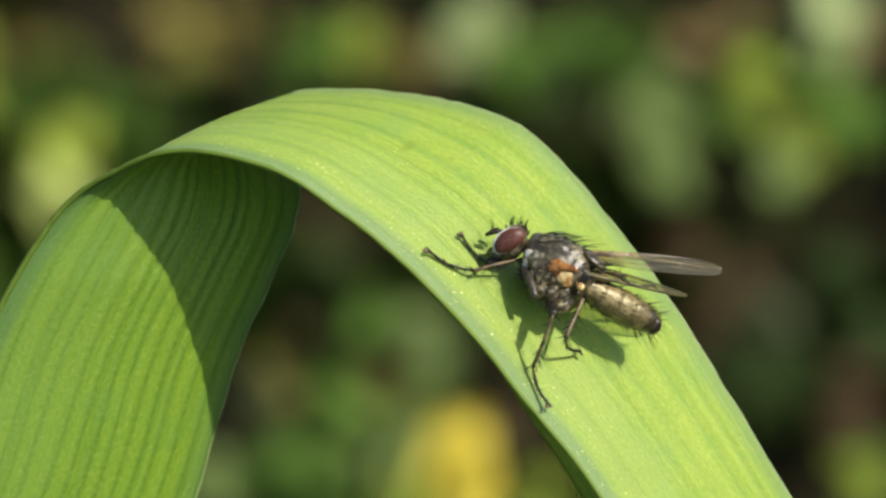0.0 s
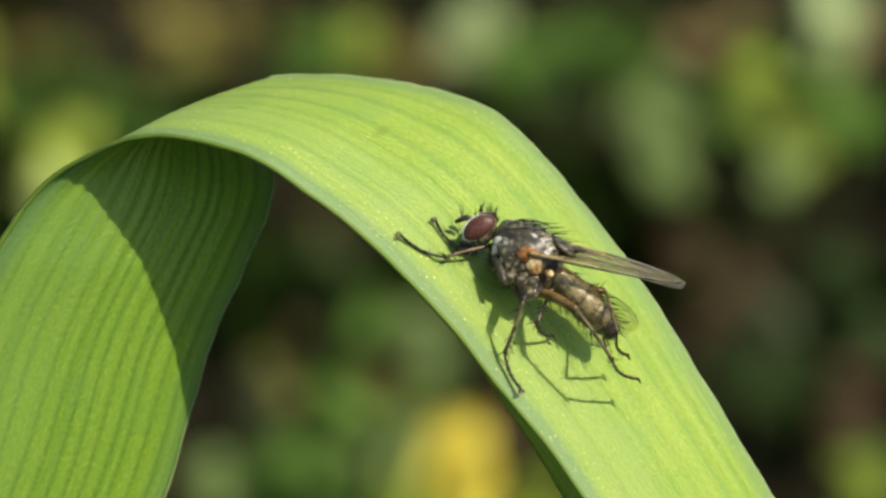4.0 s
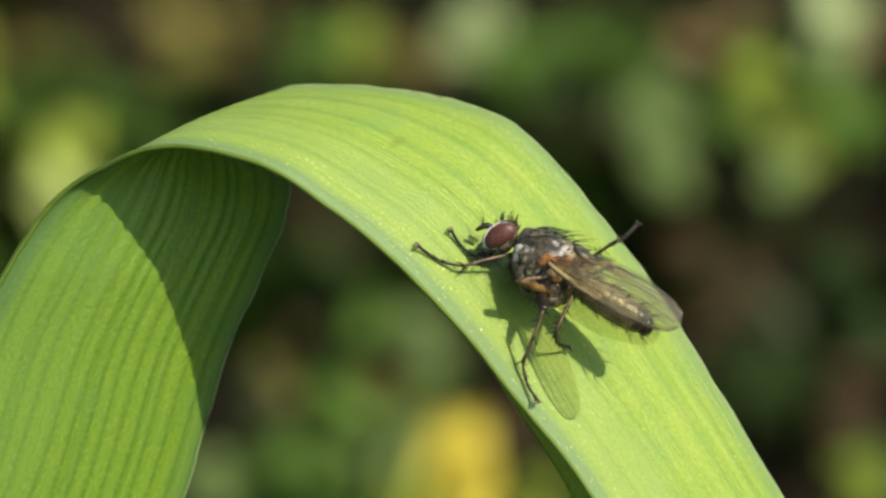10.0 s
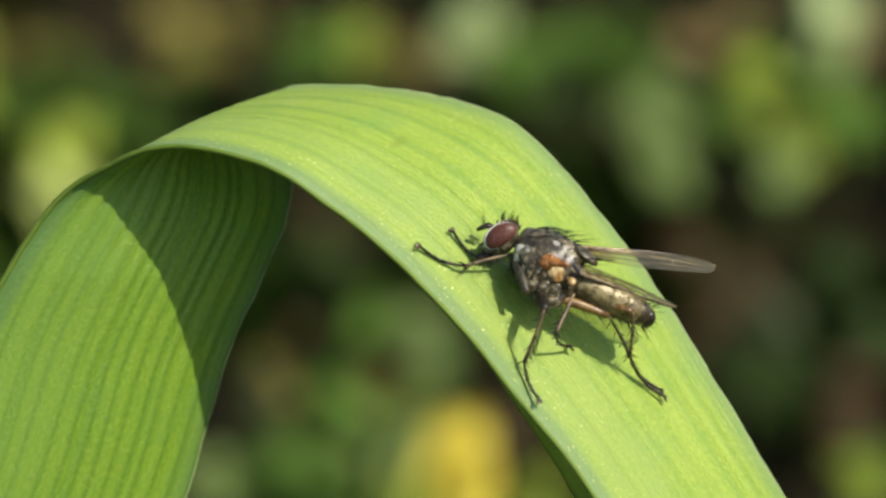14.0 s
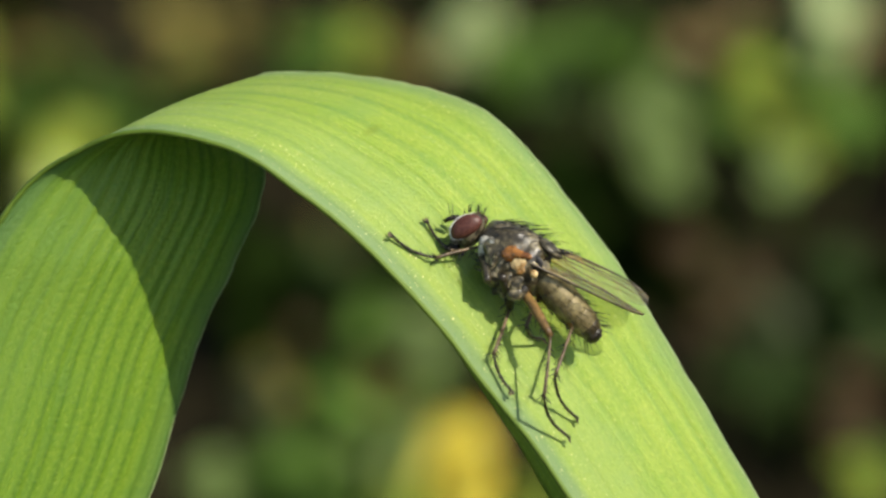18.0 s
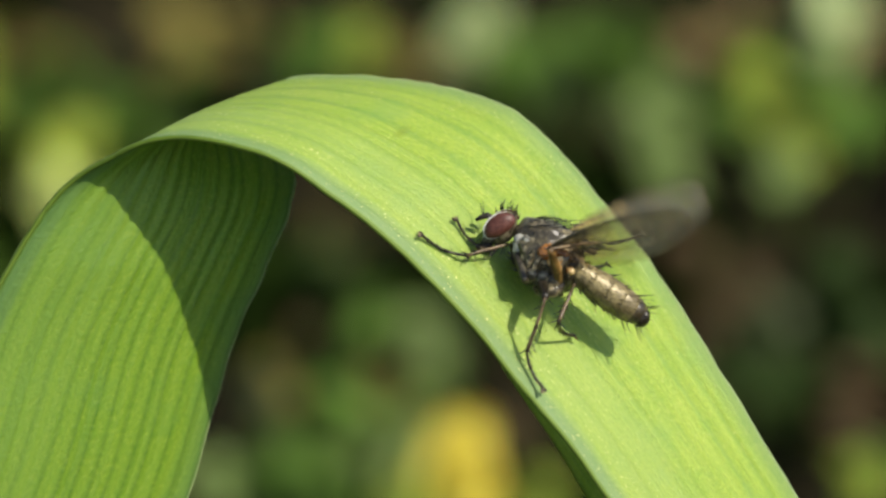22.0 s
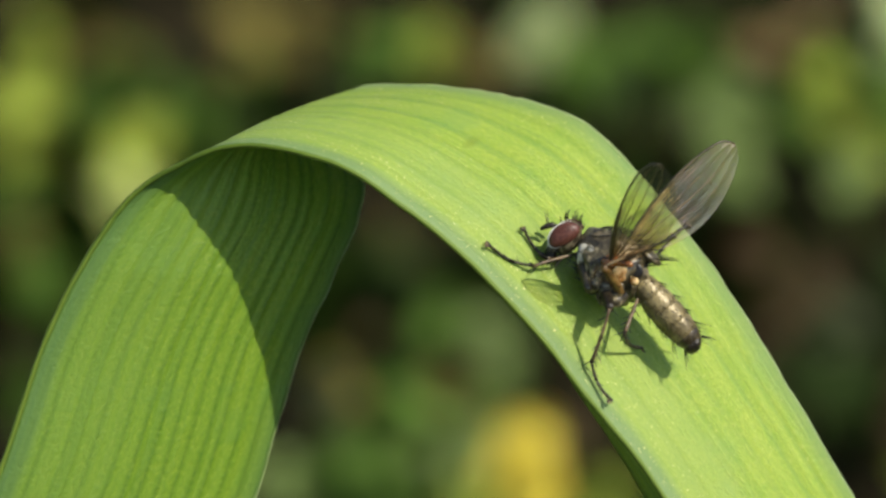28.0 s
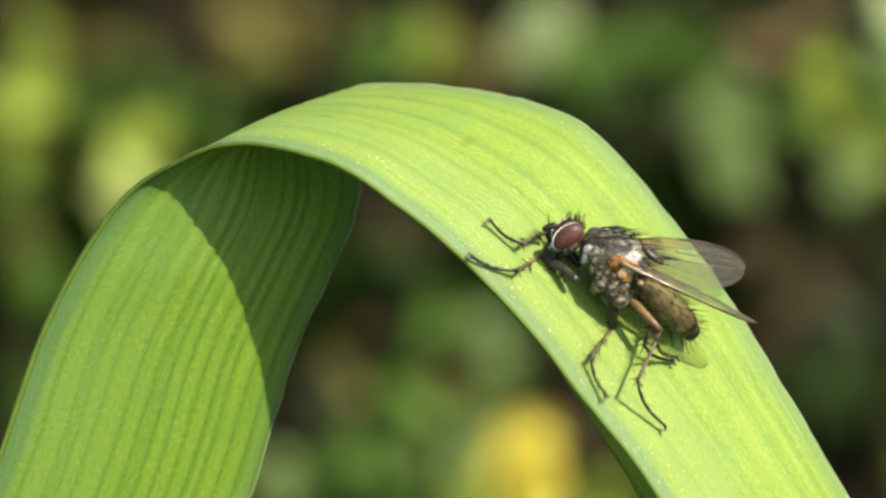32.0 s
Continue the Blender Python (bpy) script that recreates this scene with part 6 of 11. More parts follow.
    walk(legs["mid_near"][2], [(0, bone((-49, 72, -155), (-101, 87, -196))), (0.5, bone((-48, 72, -156), (-99, 87, -197))), (1, bone((-46, 78, -148), (-95, 86, -187))), (1.5, bone((-53, 78, -152), (-105, 86, -193))), (2, bone((-53, 77, -151), (-106, 86, -191))), (2.5, bone((-55, 77, -150), (-109, 85, -189))), (3, bone((-52, 77, -149), (-105, 85, -187))), (3.5, bone((-53, 77, -149), (-105, 85, -188))), (5.5, bone((-50, 72, -156), (-101, 87, -197))), (6, bone((-50, 72, -155), (-101, 87, -195))), (6.5, bone((-49, 72, -155), (-100, 87, -196))), (7, bone((-49, 72, -155), (-100, 87, -196))), (7.5, bone((-50, 72, -156), (-101, 87, -197))), (8, bone((-50, 72, -155), (-101, 87, -195))), (8.5, bone((-50, 72, -156), (-102, 87, -197))), (9, bone((-50, 72, -155), (-101, 87, -195))), (9.5, bone((-50, 72, -156), (-101, 87, -197))), (10, bone((-49, 72, -156), (-99, 87, -198))), (10.5, bone((-50, 72, -156), (-101, 87, -197))), (11, bone((-50, 72, -156), (-101, 87, -197))), (11.5, bone((-49, 72, -156), (-99, 87, -198))), (12, bone((-49, 72, -156), (-99, 87, -198))), (12.5, bone((-50, 72, -156), (-101, 87, -197))), (13, bone((-49, 72, -156), (-99, 87, -198))), (13.5, bone((-48, 72, -157), (-98, 87, -199))), (14, bone((-50, 72, -156), (-101, 87, -197))), (14.5, bone((-50, 72, -156), (-101, 87, -197))), (16.5, bone((-50, 72, -156), (-102, 87, -198))), (17, bone((-50, 72, -156), (-102, 87, -198))), (17.5, bone((-50, 72, -158), (-101, 87, -200))), (17.6, bone((-65, 78, -177), (-117, 90, -219))), (17.7, bone((-74, 77, -187), (-128, 86, -229))), (17.8, bone((-77, 71, -187), (-132, 78, -228))), (17.9, bone((-73, 65, -174), (-129, 70, -215))), (18, bone((-64, 61, -151), (-121, 63, -191))), (18.5, bone((-68, 61, -151), (-126, 62, -192))), (19, bone((-63, 61, -151), (-118, 64, -192))), (19.5, bone((-62, 62, -152), (-116, 64, -192))), (20, bone((-63, 61, -151), (-117, 64, -190))), (20.1, bone((-77, 64, -171), (-132, 67, -210))), (20.2, bone((-85, 70, -180), (-141, 73, -220))), (20.3, bone((-86, 75, -180), (-142, 79, -219))), (20.4, bone((-78, 76, -169), (-136, 81, -209))), (20.5, bone((-64, 71, -151), (-122, 76, -191))), (21, bone((-56, 77, -152), (-111, 85, -193))), (21.5, bone((-51, 72, -155), (-103, 87, -196))), (22, bone((-54, 78, -152), (-107, 86, -193))), (22.5, bone((-56, 77, -153), (-111, 86, -194))), (23, bone((-57, 77, -153), (-112, 86, -194))), (23.5, bone((-58, 77, -151), (-114, 85, -192))), (24, bone((-58, 77, -152), (-114, 85, -193))), (24.5, bone((-57, 78, -152), (-113, 85, -193))), (25, bone((-58, 77, -152), (-114, 85, -193))), (25.5, bone((-60, 77, -151), (-117, 85, -191))), (27.5, bone((-59, 77, -151), (-116, 85, -191))), (28, bone((-58, 77, -152), (-115, 85, -192))), (28.5, bone((-58, 77, -152), (-113, 85, -193))), (29, bone((-58, 77, -152), (-115, 85, -193))), (29.5, bone((-58, 77, -152), (-115, 85, -193))), (30, bone((-59, 77, -152), (-116, 85, -192))), (30.5, bone((-60, 77, -152), (-118, 85, -193))), (31, bone((-58, 77, -152), (-115, 85, -193))), (31.3, bone((-58, 77, -152), (-114, 85, -193))), (31.6, bone((-51, 86, -152), (-105, 97, -193))), (31.68, bone((-56, 103, -172), (-109, 115, -214))), (31.76, bone((-58, 111, -183), (-110, 124, -225))), (31.84, bone((-55, 111, -183), (-106, 126, -225))), (31.92, bone((-47, 105, -170), (-98, 121, -212))), (32, bone((-35, 94, -146), (-85, 111, -188)))])
    walk(legs["mid_far"][0], [(0, bone_end(HIPS["mid_far"], (-68, -4, -1), FEMUR["mid_far"])), (0.5, bone_end(HIPS["mid_far"], (-68, -3, -2), FEMUR["mid_far"])), (1, bone_end(HIPS["mid_far"], (-67, -8, 1), FEMUR["mid_far"])), (1.5, bone_end(HIPS["mid_far"], (-69, -6, 0), FEMUR["mid_far"])), (2, bone_end(HIPS["mid_far"], (-69, -7, 0), FEMUR["mid_far"])), (2.5, bone_end(HIPS["mid_far"], (-69, -8, 0), FEMUR["mid_far"])), (3, bone_end(HIPS["mid_far"], (-68, -9, 1), FEMUR["mid_far"])), (3.5, bone_end(HIPS["mid_far"], (-69, -9, 1), FEMUR["mid_far"])), (4.5, bone_end(HIPS["mid_far"], (-69, -6, -0), FEMUR["mid_far"])), (5.5, bone_end(HIPS["mid_far"], (-68, -3, -2), FEMUR["mid_far"])), (6, bone_end(HIPS["mid_far"], (-68, -4, -1), FEMUR["mid_far"])), (6.5, bone_end(HIPS["mid_far"], (-68, -4, -1), FEMUR["mid_far"])), (7, bone_end(HIPS["mid_far"], (-68, -4, -1), FEMUR["mid_far"])), (7.5, bone_end(HIPS["mid_far"], (-68, -3, -2), FEMUR["mid_far"])), (8, bone_end(HIPS["mid_far"], (-68, -4, -1), FEMUR["mid_far"])), (8.5, bone_end(HIPS["mid_far"], (-68, -4, -1), FEMUR["mid_far"])), (9, bone_end(HIPS["mid_far"], (-68, -4, -1), FEMUR["mid_far"])), (9.5, bone_end(HIPS["mid_far"], (-68, -3, -2), FEMUR["mid_far"])), (10, bone_end(HIPS["mid_far"], (-68, -3, -2), FEMUR["mid_far"])), (10.5, bone_end(HIPS["mid_far"], (-68, -3, -2), FEMUR["mid_far"])), (11, bone_end(HIPS["mid_far"], (-68, -3, -2), FEMUR["mid_far"])), (11.5, bone_end(HIPS["mid_far"], (-68, -3, -2), FEMUR["mid_far"])), (12, bone_end(HIPS["mid_far"], (-68, -3, -2), FEMUR["mid_far"])), (12.5, bone_end(HIPS["mid_far"], (-68, -3, -2), FEMUR["mid_far"])), (13, bone_end(HIPS["mid_far"], (-68, -3, -2), FEMUR["mid_far"])), (13.5, bone_end(HIPS["mid_far"], (-68, -2, -2), FEMUR["mid_far"])), (14, bone_end(HIPS["mid_far"], (-68, -3, -2), FEMUR["mid_far"])), (14.5, bone_end(HIPS["mid_far"], (-68, -3, -2), FEMUR["mid_far"])), (16.5, bone_end(HIPS["mid_far"], (-68, -3, -2), FEMUR["mid_far"])), (17, bone_end(HIPS["mid_far"], (-68, -3, -2), FEMUR["mid_far"])), (17.5, bone_end(HIPS["mid_far"], (-68, -2, -3), FEMUR["mid_far"])), (17.667, bone_end(HIPS["mid_far"], (-72, -20, -6), FEMUR["mid_far"])), (17.833, bone_end(HIPS["mid_far"], (-71, -35, -12), FEMUR["mid_far"])), (18, bone_end(HIPS["mid_far"], (-66, -47, -21), FEMUR["mid_far"])), (18.5, bone_end(HIPS["mid_far"], (-68, -48, -22), FEMUR["mid_far"])), (19, bone_end(HIPS["mid_far"], (-66, -46, -21), FEMUR["mid_far"])), (19.5, bone_end(HIPS["mid_far"], (-66, -46, -21), FEMUR["mid_far"])), (20, bone_end(HIPS["mid_far"], (-66, -47, -21), FEMUR["mid_far"])), (20.25, bone_end(HIPS["mid_far"], (-71, -34, -9), FEMUR["mid_far"])), (20.5, bone_end(HIPS["mid_far"], (-70, -15, 0), FEMUR["mid_far"])), (21, bone_end(HIPS["mid_far"], (-70, -7, 0), FEMUR["mid_far"])), (21.5, bone_end(HIPS["mid_far"], (-69, -4, -1), FEMUR["mid_far"])), (22, bone_end(HIPS["mid_far"], (-69, -6, 0), FEMUR["mid_far"])), (22.5, bone_end(HIPS["mid_far"], (-70, -6, -1), FEMUR["mid_far"])), (23, bone_end(HIPS["mid_far"], (-70, -6, -1), FEMUR["mid_far"])), (23.5, bone_end(HIPS["mid_far"], (-70, -8, 0), FEMUR["mid_far"])), (24, bone_end(HIPS["mid_far"], (-70, -7, 0), FEMUR["mid_far"])), (24.5, bone_end(HIPS["mid_far"], (-70, -7, -1), FEMUR["mid_far"])), (25, bone_end(HIPS["mid_far"], (-70, -7, 0), FEMUR["mid_far"])), (25.5, bone_end(HIPS["mid_far"], (-70, -8, 0), FEMUR["mid_far"])), (27.5, bone_end(HIPS["mid_far"], (-70, -8, 0), FEMUR["mid_far"])), (28, bone_end(HIPS["mid_far"], (-70, -7, 0), FEMUR["mid_far"])), (28.5, bone_end(HIPS["mid_far"], (-70, -7, 0), FEMUR["mid_far"])), (29, bone_end(HIPS["mid_far"], (-70, -7, 0), FEMUR["mid_far"])), (29.5, bone_end(HIPS["mid_far"], (-70, -7, 0), FEMUR["mid_far"])), (30, bone_end(HIPS["mid_far"], (-70, -8, 0), FEMUR["mid_far"])), (30.5, bone_end(HIPS["mid_far"], (-71, -7, 0), FEMUR["mid_far"])), (31, bone_end(HIPS["mid_far"], (-70, -7, 0), FEMUR["mid_far"])), (31.3, bone_end(HIPS["mid_far"], (-70, -7, 0), FEMUR["mid_far"])), (31.6, bone_end(HIPS["mid_far"], (-70, 2, -1), FEMUR["mid_far"])), (31.733, bone_end(HIPS["mid_far"], (-92, -13, -7), FEMUR["mid_far"])), (31.867, bone_end(HIPS["mid_far"], (-108, -34, -23), FEMUR["mid_far"])), (32, bone_end(HIPS["mid_far"], (-111, -59, -45), FEMUR["mid_far"]))])
    walk(legs["mid_far"][1], [(0, bone((-68, -4, -1), (-76, 55, -87))), (0.5, bone((-68, -3, -2), (-74, 55, -88))), (1, bone((-67, -8, 1), (-72, 56, -81))), (1.5, bone((-69, -6, 0), (-78, 53, -85))), (2, bone((-69, -7, 0), (-79, 53, -84))), (2.5, bone((-69, -8, 0), (-81, 52, -83))), (3, bone((-68, -9, 1), (-78, 53, -82))), (3.5, bone((-69, -9, 1), (-78, 53, -82))), (4.5, bone((-69, -6, -0), (-77, 54, -85))), (5.5, bone((-68, -3, -2), (-76, 55, -88))), (6, bone((-68, -4, -1), (-76, 55, -86))), (6.5, bone((-68, -4, -1), (-75, 55, -87))), (7, bone((-68, -4, -1), (-75, 55, -87))), (7.5, bone((-68, -3, -2), (-75, 55, -88))), (8, bone((-68, -4, -1), (-76, 55, -86))), (8.5, bone((-68, -4, -1), (-76, 54, -87))), (9, bone((-68, -4, -1), (-76, 55, -86))), (9.5, bone((-68, -3, -2), (-75, 55, -88))), (10, bone((-68, -3, -2), (-75, 55, -88))), (10.5, bone((-68, -3, -2), (-75, 55, -88))), (11, bone((-68, -3, -2), (-76, 55, -88))), (11.5, bone((-68, -3, -2), (-75, 55, -88))), (12, bone((-68, -3, -2), (-75, 55, -88))), (12.5, bone((-68, -3, -2), (-75, 55, -88))), (13, bone((-68, -3, -2), (-75, 55, -88))), (13.5, bone((-68, -2, -2), (-74, 56, -88))), (14, bone((-68, -3, -2), (-75, 55, -88))), (14.5, bone((-68, -3, -2), (-76, 55, -88))), (16.5, bone((-68, -3, -2), (-76, 55, -88))), (17, bone((-68, -3, -2), (-76, 55, -88))), (17.5, bone((-68, -2, -3), (-76, 55, -90))), (17.667, bone((-72, -20, -6), (-84, 46, -86))), (17.833, bone((-71, -35, -12), (-88, 38, -84))), (18, bone((-66, -47, -21), (-87, 33, -84))), (18.5, bone((-68, -48, -22), (-90, 31, -85))), (19, bone((-66, -46, -21), (-86, 34, -85))), (19.5, bone((-66, -46, -21), (-85, 34, -85))), (20, bone((-66, -47, -21), (-85, 34, -84))), (20.25, bone((-71, -34, -9), (-90, 36, -84))), (20.5, bone((-70, -15, 0), (-89, 42, -85))), (21, bone((-70, -7, 0), (-82, 52, -85))), (21.5, bone((-69, -4, -1), (-77, 54, -87))), (22, bone((-69, -6, 0), (-79, 53, -85))), (22.5, bone((-70, -6, -1), (-82, 52, -86))), (23, bone((-70, -6, -1), (-82, 52, -86))), (23.5, bone((-70, -8, 0), (-83, 51, -85))), (24, bone((-70, -7, 0), (-84, 51, -86))), (24.5, bone((-70, -7, -1), (-83, 51, -86))), (25, bone((-70, -7, 0), (-84, 51, -86))), (25.5, bone((-70, -8, 0), (-85, 50, -85))), (27.5, bone((-70, -8, 0), (-85, 50, -85))), (28, bone((-70, -7, 0), (-84, 51, -85))), (28.5, bone((-70, -7, 0), (-83, 51, -86))), (29, bone((-70, -7, 0), (-84, 51, -85))), (29.5, bone((-70, -7, 0), (-84, 51, -85))), (30, bone((-70, -8, 0), (-85, 51, -85))), (30.5, bone((-71, -7, 0), (-86, 50, -86))), (31, bone((-70, -7, 0), (-84, 51, -85))), (31.3, bone((-70, -7, 0), (-83, 51, -86))), (31.6, bone((-70, 2, -1), (-78, 62, -85))), (31.733, bone((-92, -13, -7), (-100, 59, -82))), (31.867, bone((-108, -34, -23), (-115, 47, -87))), (32, bone((-111, -59, -45), (-117, 31, -97)))])
    walk(legs["mid_far"][2], [(0, bone((-76, 55, -87), (-106, -16, -107))), (0.5, bone((-74, 55, -88), (-104, -16, -108))), (1, bone((-72, 56, -81), (-100, -17, -98))), (1.5, bone((-78, 53, -85), (-111, -17, -104))), (2, bone((-79, 53, -84), (-111, -18, -102))), (2.5, bone((-81, 52, -83), (-115, -18, -101))), (3, bone((-78, 53, -82), (-110, -18, -98))), (3.5, bone((-78, 53, -82), (-111, -18, -99))), (4.5, bone((-77, 54, -85), (-109, -17, -103))), (5.5, bone((-76, 55, -88), (-106, -16, -108))), (6, bone((-76, 55, -86), (-107, -17, -106))), (6.5, bone((-75, 55, -87), (-105, -16, -107))), (7, bone((-75, 55, -87), (-105, -16, -107))), (7.5, bone((-75, 55, -88), (-106, -16, -108))), (8, bone((-76, 55, -86), (-107, -17, -106))), (8.5, bone((-76, 54, -87), (-107, -16, -108))), (9, bone((-76, 55, -86), (-107, -17, -106))), (9.5, bone((-75, 55, -88), (-106, -16, -108))), (10, bone((-75, 55, -88), (-105, -16, -109))), (10.5, bone((-75, 55, -88), (-106, -16, -108))), (11, bone((-76, 55, -88), (-106, -16, -108))), (11.5, bone((-75, 55, -88), (-105, -16, -109))), (12, bone((-75, 55, -88), (-105, -16, -109))), (12.5, bone((-75, 55, -88), (-106, -16, -108))), (13, bone((-75, 55, -88), (-105, -16, -109))), (13.5, bone((-74, 56, -88), (-103, -16, -110))), (14, bone((-75, 55, -88), (-106, -16, -108))), (14.5, bone((-76, 55, -88), (-106, -16, -108))), (16.5, bone((-76, 55, -88), (-107, -16, -109))), (17, bone((-76, 55, -88), (-107, -16, -109))), (17.5, bone((-76, 55, -90), (-106, -16, -111))), (17.667, bone((-84, 46, -86), (-114, -26, -106))), (17.833, bone((-88, 38, -84), (-117, -34, -103))), (18, bone((-87, 33, -84), (-115, -40, -102))), (18.5, bone((-90, 31, -85), (-120, -41, -103))), (19, bone((-86, 34, -85), (-113, -40, -103))), (19.5, bone((-85, 34, -85), (-110, -39, -103))), (20, bone((-85, 34, -84), (-112, -40, -101))), (20.25, bone((-90, 36, -84), (-121, -36, -101))), (20.5, bone((-89, 42, -85), (-124, -27, -102))), (21, bone((-82, 52, -85), (-116, -18, -104))), (21.5, bone((-77, 54, -87), (-109, -17, -107))), (22, bone((-79, 53, -85), (-112, -17, -104))), (22.5, bone((-82, 52, -86), (-116, -18, -105))), (23, bone((-82, 52, -86), (-117, -18, -105))), (23.5, bone((-83, 51, -85), (-119, -18, -103))), (24, bone((-84, 51, -86), (-120, -18, -104))), (24.5, bone((-83, 51, -86), (-118, -18, -105))), (25, bone((-84, 51, -86), (-120, -18, -104))), (25.5, bone((-85, 50, -85), (-122, -19, -103))), (27.5, bone((-85, 50, -85), (-121, -18, -103))), (28, bone((-84, 51, -85), (-120, -18, -104))), (28.5, bone((-83, 51, -86), (-119, -18, -104))), (29, bone((-84, 51, -85), (-120, -18, -104))), (29.5, bone((-84, 51, -85), (-120, -18, -104))), (30, bone((-85, 51, -85), (-121, -18, -103))), (30.5, bone((-86, 50, -86), (-123, -18, -104))), (31, bone((-84, 51, -85), (-120, -18, -104))), (31.3, bone((-83, 51, -86), (-119, -18, -104))), (31.6, bone((-78, 62, -85), (-116, -6, -104))), (31.733, bone((-100, 59, -82), (-148, -3, -98))), (31.867, bone((-115, 47, -87), (-172, -8, -99))), (32, bone((-117, 31, -97), (-182, -15, -105)))])
